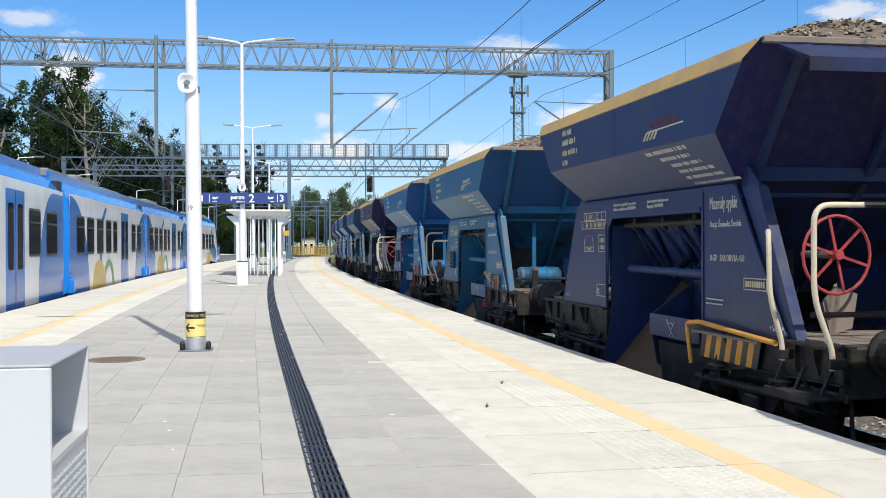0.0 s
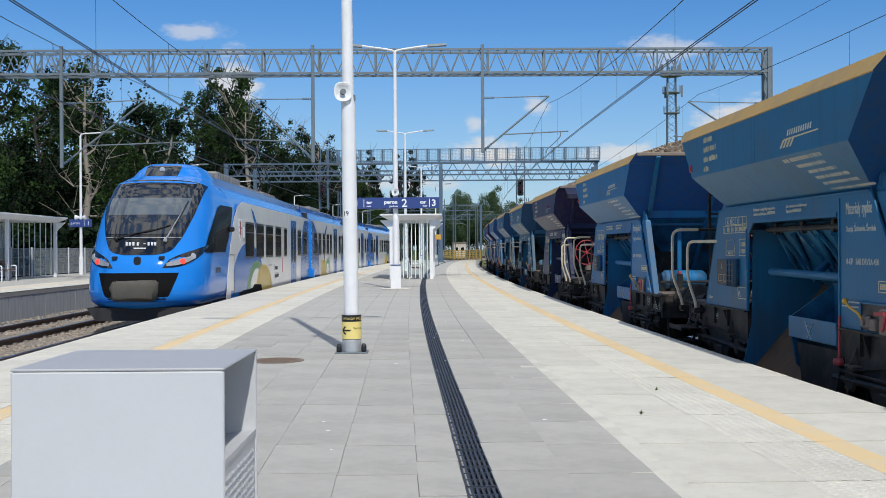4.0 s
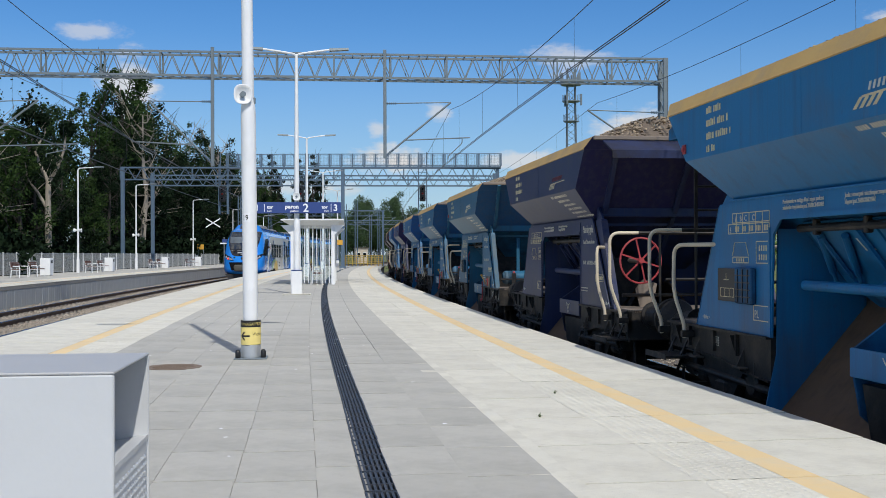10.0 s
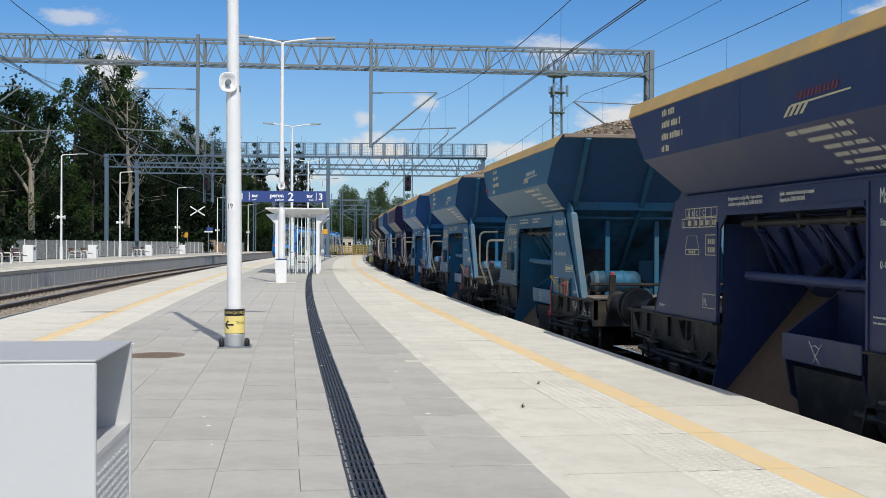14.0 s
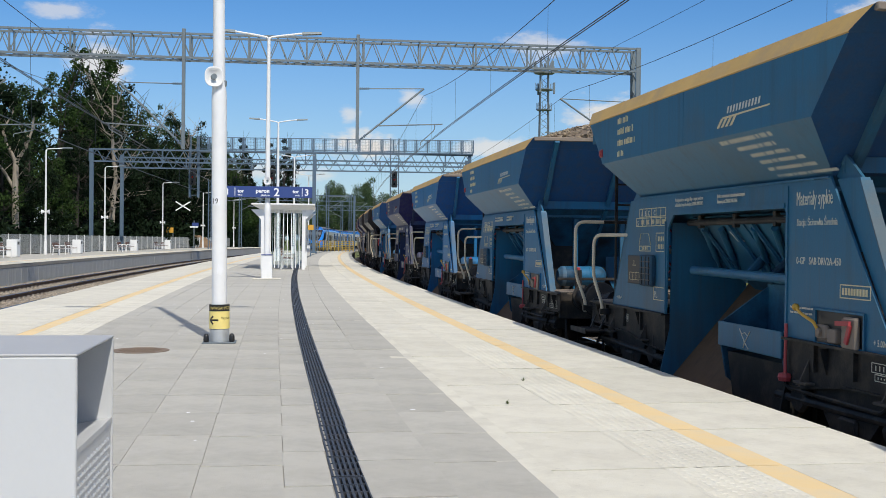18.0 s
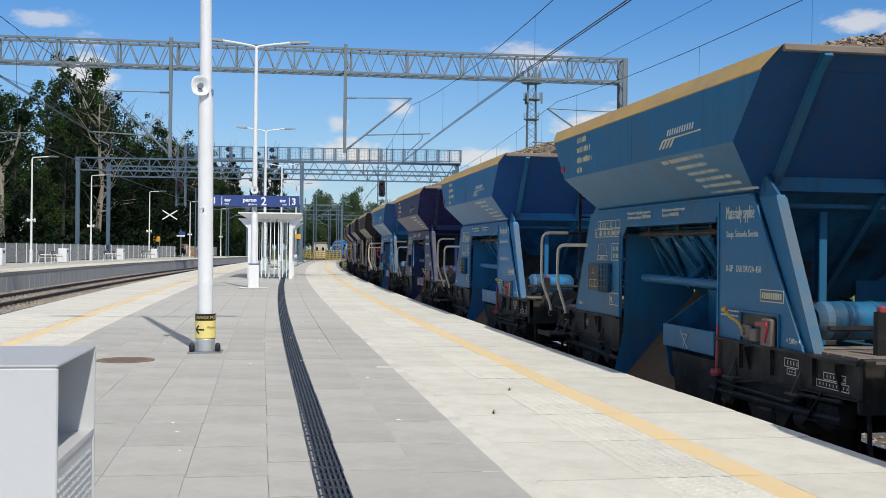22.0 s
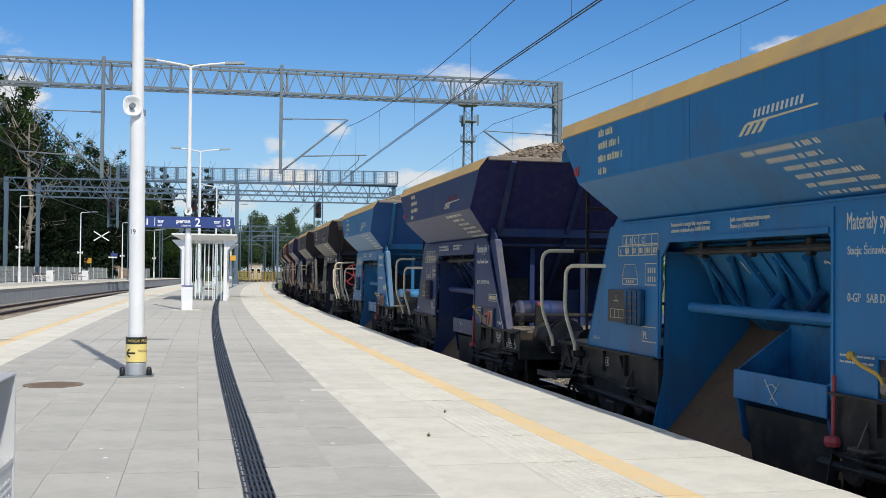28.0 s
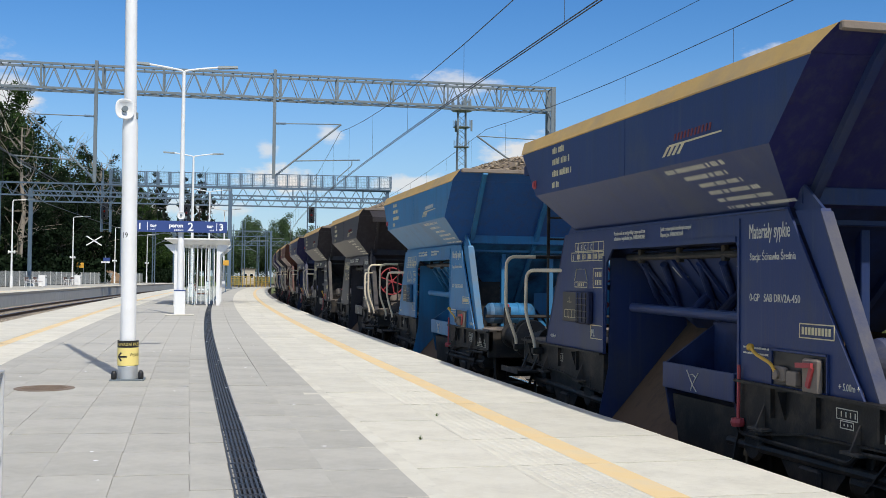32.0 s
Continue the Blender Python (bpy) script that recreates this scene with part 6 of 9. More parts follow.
    part("top_lamp_glass", bm, EMU_SHIELD, root, "dark lamp window above the windscreen", smooth=True)
    bm = bm_new()
    c = skin(3.86, 0.0, 0.03)
    lathe(bm, [(0.075, 0.0), (0.06, -0.025), (0.01, -0.03)], 14, c, "y")
    part("top_lamp", bm, LENS, root)
    # swept-back headlights: pale reflector inside, black towards the side
    for s in (-1, 1):
        def lamp_strip(f0, f1, out, low=0):
            bm = bm_new()
            n2 = 10
            lo, hi = [], []
            for j in range(n2 + 1):
                f = f0 + (f1 - f0) * j / n2
                q = s * (0.188 + 0.635 * f)
                lo.append(bm.verts.new(skin(1.435 + low * 0.04 + 0.53 * f ** 2.3, q, out)))
                hi.append(bm.verts.new(skin(1.445 + 0.52 * f ** 0.45 * (1 - 0.34 * low), q, out)))
            for j in range(n2):
                bm.faces.new((lo[j], lo[j + 1], hi[j + 1], hi[j]) if s > 0 else (lo[j + 1], lo[j], hi[j], hi[j + 1]))
            return bm
        light = part("headlight", lamp_strip(0.0, 1.0, 0.014), EMU_GLOSS, root, "swept-back glossy headlight")
        part("reflector", lamp_strip(0.06, 0.62, 0.020, 1), EMU_REFLECTOR, light, "pale silvery reflector")
        for q, h, m, r in ((0.415, 1.58, TAIL, 0.07), (0.55, 1.70, LENS, 0.075), (0.65, 1.80, EMU_GLOSS, 0.045)):
            bm = bm_new()
            p = skin(h, s * q, 0.016)
            d = (skin(h, s * q, 0.05) - p).normalized()
            rod(bm, p, p + d * 0.02, r, 16, r * 0.8)
            part("tail_lamp" if m is TAIL else "lamp", bm, m, light)
    # emblem and small cameras
    bm = bm_new()
    c = skin(1.60, 0, 0.0)
    prism(bm, rounded(-0.08, 0.08, 1.50, 1.70, 0.078, 6), "y", c.y - 0.03, c.y + 0.06)
    part("front_emblem", bm, BLACK, root, "dark oval emblem")
    for q in (-0.172, 0.172):
        bm = bm_new()
        p = skin(1.66, q, 0.03)
        box(bm, p.x - 0.06, p.x + 0.06, p.y - 0.05, p.y + 0.07, p.z - 0.04, p.z + 0.04, 0.01)
        part("camera_pod", bm, BLACK, root)
    # coupler bay, its shaded hole painted as a flush dark patch, with its canvas-covered coupler
    def bay(h):
        k = np.interp(h, [0.71, 0.77, 1.26, 1.32], [0.235, 0.268, 0.362, 0.372])
        return -k, k
    bm = bm_new()
    patch(bm, 0.71, 1.32, 0, 0, 6, 14, 0.012, 0, bay)
    part("coupler_bay", bm, EMU_BAY, root, "dark coupler bay", smooth=True)
    bm = bm_new()
    box(bm, -0.50, 0.50, 0.62, 1.2, 0.71, 1.14, 0.06)
    bmesh.ops.subdivide_edges(bm, edges=bm.edges, cuts=2)
    rr = random.Random(4)
    for v in bm.verts:
        v.co += Vector((rr.uniform(-1, 1), rr.uniform(-1, 1), rr.uniform(-1, 1))) * 0.030
    part("coupler_cover", bm, EMU_CANVAS, root, "crumpled grey-brown canvas coupler cover", smooth=True)
    bm = bm_new()
    patch(bm, 0.52, 0.66, -0.72, 0.72, 2, 16, 0.03)
    part("lower_apron", bm, EMU_BLUE, root, smooth=True)
    bm = bm_new()
    prism(bm, [(-1.0, 0.22), (1.0, 0.22), (1.2, 0.52), (-1.2, 0.52)], "y", 1.2, 2.8)
    part("obstacle_plough", bm, EMU_UNDER, root, "black obstacle deflector")
    # cab side window and the livery
    livery(root, [
        ("white_field", EMU_WHITE, [(4.4, 0.56), (4.6, 1.2), (5.05, 2.0), (5.6, 2.72), (6.15, 3.05), (6.8, 3.20), (L - 0.12, 3.20), (L - 0.12, 0.56)], 0.004, "white lower side"),
        ("blue_arch", EMU_BLUE2, [(5.0, 0.56)] + arch(7.95, 2.85, 1.5)[::-1][1:], 0.007, "blue arch of the livery"),
        ("blue_blade", EMU_BLUE2, [(9.9, 0.9), (10.6, 0.9), (10.2, 2.3), (8.9, 3.0), (8.45, 3.08), (9.4, 2.4)], 0.0065, "curved blue stripe"),
        ("green_arc", EMU_GREEN, arch(9.5, 1.9, 0.95) + arch(9.5, 1.25, 0.72)[::-1], 0.009, "green arc of the livery"),
        ("white_arc", EMU_WHITE, arch(9.5, 1.25, 0.72), 0.008, ""),
        ("yellow_sun", EMU_YELLOW, arch(11.0, 1.75, 0.82), 0.010, "yellow half disc of the livery"),
        ("blue_arch", EMU_BLUE2, arch(23.1, 1.9, 2.55, 0.56, 12, 88, 180) + [(21.25, 0.56), (L - 0.12, 0.56), (L - 0.12, 3.1)], 0.006, "blue arch of the livery"),
        # flat dark sheet: the shade of the gap over the bogie, as colour
        ("bogie_opening", EMU_BAY, [(6.0, 0.5), (10.6, 0.5), (10.3, 0.76), (9.0, 0.80), (8.6, 0.70), (7.0, 0.68), (6.4, 0.66)], 0.013, "dark opening over the bogie"),
        ("panel_gap", BLACK, [(4.62, 1.72), (5.55, 1.72), (5.55, 1.735), (4.62, 1.735)], 0.010, ""),
        ("panel_gap", BLACK, [(5.55, 0.60), (5.565, 0.60), (5.565, 1.735), (5.55, 1.735)], 0.010, ""),
        ("service_panel", EMU_WHITE, rounded(4.75, 5.45, 0.75, 1.65, 0.03), 0.009, "white service flap"),
        ("small_print", BLACK, [(12.0, 1.32), (12.7, 1.32), (12.7, 1.35), (12.0, 1.35)], 0.008, ""),
        ("crest", SIGN_WHITE, [(6.30, 2.72), (6.85, 2.72), (6.85, 2.35), (6.72, 2.16), (6.575, 2.08), (6.43, 2.16), (6.30, 2.35)], 0.007, "white shield with a red figure"),
        ("crest_figure", RED, [(6.40, 2.66), (6.55, 2.58), (6.60, 2.68), (6.72, 2.62), (6.64, 2.52), (6.80, 2.45), (6.66, 2.42), (6.76, 2.25), (6.60, 2.30), (6.52, 2.14), (6.50, 2.32), (6.38, 2.28), (6.48, 2.42), (6.37, 2.50), (6.50, 2.52)], 0.009, "red shape"),
        ("notice", SIGN_WHITE, rounded(7.0, 7.3, 2.2, 2.5, 0.02), 0.007, ""),
        ("notice_line", EMU_GREEN, [(7.0, 2.10), (7.3, 2.10), (7.3, 2.15), (7.0, 2.15)], 0.007, ""),
    ])
    def side_x(d, h):
        """How far out the side of the nose stands at d along and h up."""
        w, f = tab(h, NOSE_W), tab(h, FRONT)
        if d >= f + 1.75:
            return w + (tab(h, HALF_W) - w) * min(1, (d - f - 1.75) / (5.2 - f - 1.75))
        c = max(0.0, 1 - (d - f) / 1.75) ** 1.35
        return w * max(0.0, 1 - c * c) ** (0.5 * 2 / 2.7)
    def side_patch(rows, out, name, m, label):
        bm = bm_new()
        prev = None
        for h, d0, d1 in rows:
            ring = [bm.verts.new((SIDE * (side_x(d0 + (d1 - d0) * i / 10, h) + out), d0 + (d1 - d0) * i / 10, h)) for i in range(11)]
            if prev:
                for i in range(10):
                    bm.faces.new((prev[i], prev[i + 1], ring[i + 1], ring[i]))
            prev = ring
        return part(name, bm, m, root, label, smooth=True)
    side_patch([(1.78, 2.15, 4.2), (1.82, 2.10, 4.28), (2.2, 2.5, 4.75), (2.6, 3.1, 5.12), (2.92, 3.8, 5.42), (3.0, 4.15, 5.5)], 0.018, "cab_window", EMU_GLASS, "dark cab side window")
    if SIDE > 0:
        words("IMPULS", 0.2, BLACK, root, Matrix(((0, 0, 1, 1.432), (1, 0, 0, 3.0), (0, 1, 0, 1.28), (0, 0, 0, 1))), "lettering", "black word on the side")
    if SIDE > 0:
        words("Pomorze\nZachodnie", 0.27, BLACK, root, Matrix(((0, 0, 1, 1.428), (1, 0, 0, 13.4), (0, 1, 0, 1.15), (0, 0, 0, 1))), "lettering", "grey regional lettering", 0.9)
    bm = bm_new()
    box(bm, 1.36, 1.54, 4.95, 5.06, 2.32, 2.46, 0.04)
    part("mirror_pod", bm, BLACK, root)
    for a, b in ((7.4, 9.0), (9.4, 10.95), (11.4, 13.05), (13.65, 15.15), (15.95, 16.75), (20.15, 21.45), (22.15, 23.55)):
        window(root, a, b, vent=b - a > 1)
    door(root, 17.95, 19.7)
    bm = bm_new()
    side_poly(bm, [(15.45, 1.05), (15.57, 1.05), (15.57, 1.55), (15.45, 1.55)], 0.01)
    part("handle_strip", bm, RED, root)
    bogie(root, 6.5)
    bogie(root, 23.7)
    roof_kit(root, [(5.0, 6.4, 0.75, 0.26), (6.6, 10.4, 0.78, 0.36), (10.8, 14.5, 0.78, 0.22), (15.2, 18.5, 0.75, 0.26)])
    fairing(root, 5.0, L - 0.2)
    # pantograph with orange insulators
    bm = bm_new()
    for x in (-0.5, 0.5):
        for d in (19.6, 20.9):
            lathe(bm, [(0.09, 0), (0.05, 0.04), (0.09, 0.08), (0.05, 0.12), (0.09, 0.16), (0.04, 0.2)], 10, (x, d, 3.72))
    part("insulators", bm, ORANGE, root, "orange-red insulators")
    bm = bm_new()
    for x in (-0.5, 0.5):
        beam(bm, (x, 19.5, 3.95), (x, 21.0, 3.95), 0.05)
    for x in (-0.25, 0.25):
        rod(bm, (x, 19.7, 3.98), (x * 0.8, 21.3, 4.45), 0.03, 7)
        rod(bm, (x * 0.8, 21.3, 4.45), (x * 0.5, 19.9, 5.15), 0.022, 7)
    tube(bm, bend([(-0.95, 19.9, 5.02), (-0.6, 19.9, 5.2), (0.6, 19.9, 5.2), (0.95, 19.9, 5.02)], 0.2), 0.03, 7)
    part("pantograph", bm, EMU_UNDER, root, "raised dark pantograph")
    bm = bm_new()
    lathe(bm, [(0.03, 0.3), (0.04, 0.05), (0.09, -0.05), (0.085, -0.06), (0.02, 0.0)], 12, (0.55, 4.9, 3.9), "y")
    part("horn", bm, EMU_ROOF, root)
    return root


def mid_car(L=16.6):
    root = thing("railcar", "blue and white middle car of the passenger train", "train car", group="cars of the passenger train")
    car_body(root, 0.25, L - 0.25, True, True)
    bm = bm_new()
    for d in (-0.25, L - 0.25):
        box(bm, -1.25, 1.25, d, d + 0.5, 0.75, 3.5, 0.02)
    part("gangway", bm, EMU_UNDER, root, "dark bellows gangway")
    bm = bm_new()
    for d in (0.35, L - 0.75):
        box(bm, 1.30, 1.52, d, d + 0.34, 0.55, 1.0, 0.06)
    part("damper", bm, EMU_BLUE, root, "blue damper bracket")["kind"] = "stuff"
    livery(root, [
        ("white_field", EMU_WHITE, [(0.37, 0.56), (L - 0.37, 0.56), (L - 0.37, 3.20), (0.37, 3.20)], 0.004, "white side"),
        ("blue_arch", EMU_BLUE2, [(0.37, 0.56), (3.4, 0.56)] + arch(0.37, 2.9, 2.6, 0.56, 10, 8, 90), 0.006, "blue arch of the livery"),
        ("blue_arch", EMU_BLUE2, arch(L - 0.37, 2.9, 2.6, 0.56, 10, 90, 172) + [(L - 3.4, 0.56), (L - 0.37, 0.56)], 0.006, "blue arch of the livery"),
        ("blue_blade", EMU_BLUE2, [(5.2, 0.9), (5.6, 0.9), (5.4, 2.3), (6.5, 3.0), (6.2, 3.05), (5.0, 2.4)], 0.0065, "curved blue stripe"),
        ("yellow_sun", EMU_YELLOW, arch(5.0, 1.3, 0.85), 0.010, "yellow half disc of the livery"),
        ("green_arc", EMU_GREEN, arch(6.9, 1.1, 0.85) + arch(6.9, 0.75, 0.65)[::-1], 0.009, "green arc of the livery"),
    ])
    for a, b in ((1.3, 2.5), (2.9, 4.1), (4.6, 5.8), (6.3, 7.4), (7.8, 8.7), (12.3, 13.4), (13.9, 15.0)):
        window(root, a, b)
    door(root, 9.6, 11.4)
    bogie(root, 0.0)
    roof_kit(root, [(1.0, 4.0, 0.75, 0.22), (5.0, 9.0, 0.78, 0.3), (10.0, 14.0, 0.75, 0.2)])
    fairing(root, 0.4, L - 0.4)
    return root


CAR1 = end_car()
CAR2 = mid_car()
CAR3 = copy_thing(CAR2, Matrix())
SIDE = -1
CAR4 = end_car()
SIDE = 1
# each car: distance of its own origin along the track from the rear nose, and whether it is turned round
CARS = [(CAR1, 0.0, 0), (CAR2, 24.5, 0), (CAR3, 41.1, 0), (CAR4, 82.2, 180)]

# ---- things on the island platform ----
def litter_bin():
    root = thing("litter_bin", "pale grey sheet-steel litter bin with a side slot", "litter bin", pose(-0.683, 2.262, 0, 0, 0, 5.5))
    W, Dp, Ht = 0.46, 0.445, 0.95
    bm = bm_new()
    box(bm, -W, 0.0, 0.0, 0.012, 0.06, Ht - 0.004, 0.003)
    part("front_panel", bm, BIN_PAINT, root)
    bm = bm_new()
    box(bm, -W, 0.0, Dp - 0.012, Dp, 0.06, Ht - 0.004, 0.003)
    part("back_panel", bm, BIN_PAINT, root)
    bm = bm_new()
    box(bm, -W, -W + 0.012, 0.013, Dp - 0.013, 0.06, Ht - 0.004, 0.003)
    part("side_panel", bm, BIN_PAINT, root)
    bm = bm_new()
    box(bm, -W, 0.0, 0.0, Dp, Ht - 0.003, Ht + 0.003, 0.002)
    part("top", bm, BIN_TOP, root, "dulled metal top")
    bm = bm_new()
    # slot with a sloping sill, its inside walls
    hexa(bm, [(-0.16, 0.013, 0.72), (-0.001, 0.013, 0.738), (-0.001, Dp - 0.013, 0.738), (-0.16, Dp - 0.013, 0.71), (-0.16, 0.013, 0.73), (-0.001, 0.013, 0.750), (-0.001, Dp - 0.013, 0.750), (-0.16, Dp - 0.013, 0.72)])
    part("slot_sill", bm, BIN_PAINT, root)
    bm = bm_new()
    box(bm, -0.17, -0.16, 0.013, Dp - 0.013, 0.70, Ht - 0.006)
    part("slot_back", bm, BIN_PAINT, root)
    # raised diamond-pattern door under the slot
    bm = bm_new()
    box(bm, -0.012, -0.004, 0.012, Dp - 0.012, 0.06, 0.735)
    for i in range(12):
        for j in range(34):
            y = 0.03 + i * 0.034 + (0.017 if j % 2 else 0)
            z = 0.075 + j * 0.019
            if y < Dp - 0.03:
                c = Vector((-0.004, y, z))
                v = [bm.verts.new(c + Vector(q)) for q in ((0, -0.013, -0.004), (0, 0.011, -0.006), (0, 0.013, 0.004), (0, -0.011, 0.006))]
                t = bm.verts.new(c + Vector((0.005, 0, 0)))
                for k in range(4):
                    bm.faces.new((v[k], v[(k + 1) % 4], t))
    part("pattern_door", bm, BIN_PAINT, root, "embossed sheet-steel door")
    bm = bm_new()
    for x in (-W + 0.05, -0.05):
        for y in (0.05, Dp - 0.05):
            box(bm, x - 0.02, x + 0.02, y - 0.02, y + 0.02, 0.0, 0.06)
    part("feet", bm, GALV, root)


litter_bin()


def manhole():
    bm = bm_new()
    lathe(bm, [(0.30, -0.01), (0.30, 0.006), (0.27, 0.008), (0.265, 0.004), (0.02, 0.004)], 32)
    root = link("manhole_cover", bm, RUSTCOVER)
    root.matrix_basis = pose(-2.8, 11.49, 0)
    tagged(root, "round rusty iron manhole cover in the paving", "manhole cover")
    for i in range(7):
        bm = bm_new()
        box(bm, -0.24 + abs(i - 3) * 0.03, 0.24 - abs(i - 3) * 0.03, -0.19 + i * 0.063 - 0.008, -0.19 + i * 0.063 + 0.008, 0.004, 0.009)
        part("rib", bm, RUSTCOVER, root)


manhole()


def arms_pair(bm, z, span, rise):
    for s in (-1, 1):
        tube(bm, bend([(0, 0, z - 0.25), (0, 0, z), (s * 0.35, 0, z + rise * 0.4), (s * span, 0, z + rise)], 0.2, 4), 0.032, 8)


def lamp_post(p, turn, label, low_r, low_h, up_r, height, plinth=False, group="platform lamps"):
    root = thing("street_lamp", label, "lamp post", pose(p[0], p[1], 0, 0, 0, turn), group=group)
    bm = bm_new()
    if plinth:
        lathe(bm, [(low_r, 0.72), (low_r, 0.74), (low_r, low_h - 0.02), (low_r, low_h), (up_r + 0.01, low_h + 0.12), (up_r, low_h + 0.14), (up_r, low_h + 0.18), (up_r * 0.62, height - 0.03), (up_r * 0.62, height)], 16)
    else:
        lathe(bm, [(low_r, 0.02), (low_r, 0.05), (low_r, low_h - 0.02), (low_r, low_h), (up_r + 0.003, low_h + 0.16), (up_r, low_h + 0.18), (up_r, low_h + 0.2), (up_r * 0.75, height - 0.03), (up_r * 0.75, height)], 24)
    part("pole", bm, WHITE_PAINT, root, "white painted steel pole", smooth=True)
    bm = bm_new()
    arms_pair(bm, height, 1.05, 0.16)
    part("arm", bm, WHITE_PAINT, root, "curved twin arm")
    for s in (-1, 1):
        bm = bm_new()
        x0, x1 = sorted((s * 1.0, s * 1.58))
        hexa(bm, [(x0, -0.11, height + 0.11), (x1, -0.11, height + 0.15), (x1, 0.11, height + 0.15), (x0, 0.11, height + 0.11), (x0, -0.09, height + 0.19), (x1, -0.09, height + 0.21), (x1, 0.09, height + 0.21), (x0, 0.09, height + 0.19)] if s > 0 else
             [(x0, -0.11, height + 0.15), (x1, -0.11, height + 0.11), (x1, 0.11, height + 0.11), (x0, 0.11, height + 0.15), (x0, -0.09, height + 0.21), (x1, -0.09, height + 0.19), (x1, 0.09, height + 0.19), (x0, 0.09, height + 0.21)])
        part("lantern", bm, GALV, root, "flat grey lantern head")
    if plinth:
        bm = bm_new()
        box(bm, -0.16, 0.16, -0.16, 0.16, 0.0, 0.72, 0.015)
        part("plinth", bm, WHITE_PAINT, root, "white boxed base")
        bm = bm_new()
        box(bm, -0.17, 0.17, -0.17, 0.17, 0.72, 0.75, 0.01)
        part("cap", bm, SIGN_BLUE, root)
        bm = bm_new()
        box(bm, -0.42, 0.42, -0.3, 0.3, 0.002, 0.03, 0.01)
        part("footing", bm, CONCRETE, root, "pale concrete footing")
    return root


def horn(root, x, y, z, turn, size=1.0):
    """A horn loudspeaker on its bracket."""
    m = pose(x, y, z, 0, 0, turn)
    bm = bm_new()
    r = size * 0.145
    prev = None
    for d, k in ((0.16, 0.35), (0.10, 0.45), (0.03, 0.75), (0.0, 1.0), (-0.008, 1.02), (-0.008, 0.94), (0.015, 0.70), (0.06, 0.36), (0.06, 0.01)):
        ring = []
        for i in range(24):
            a = i * math.tau / 24
            c, s = math.cos(a), math.sin(a)
            n = 0.75
            ring.append(bm.verts.new((r * k * math.copysign(abs(c) ** n, c), d * size, r * 1.08 * k * math.copysign(abs(s) ** n, s))))
        if prev:
            for i in range(24):
                bm.faces.new((prev[i], prev[(i + 1) % 24], ring[(i + 1) % 24], ring[i]))
        prev = ring
    bm.transform(m)
    sp = part("loudspeaker", bm, WHITE_PAINT, root, "white horn loudspeaker", smooth=True)
    bm = bm_new()
    lathe(bm, [(0.045 * size, -0.035), (0.035 * size, 0.02), (0.06 * size, 0.055)], 14, (0, 0.01, 0), "y")
    bm.transform(m)
    part("driver_cone", bm, GALV, sp)
    bm = bm_new()
    tube(bm, bend([(0.13, 0.10, -0.06), (0.16, 0.10, -0.2), (0.06, 0.10, -0.26), (0.02, 0.12, -0.12)], 0.06), 0.008, 6)
    box(bm, 0.06, 0.16, 0.06, 0.14, -0.1, -0.02, 0.01)
    bm.transform(m)
    part("cable", bm, GALV, sp)


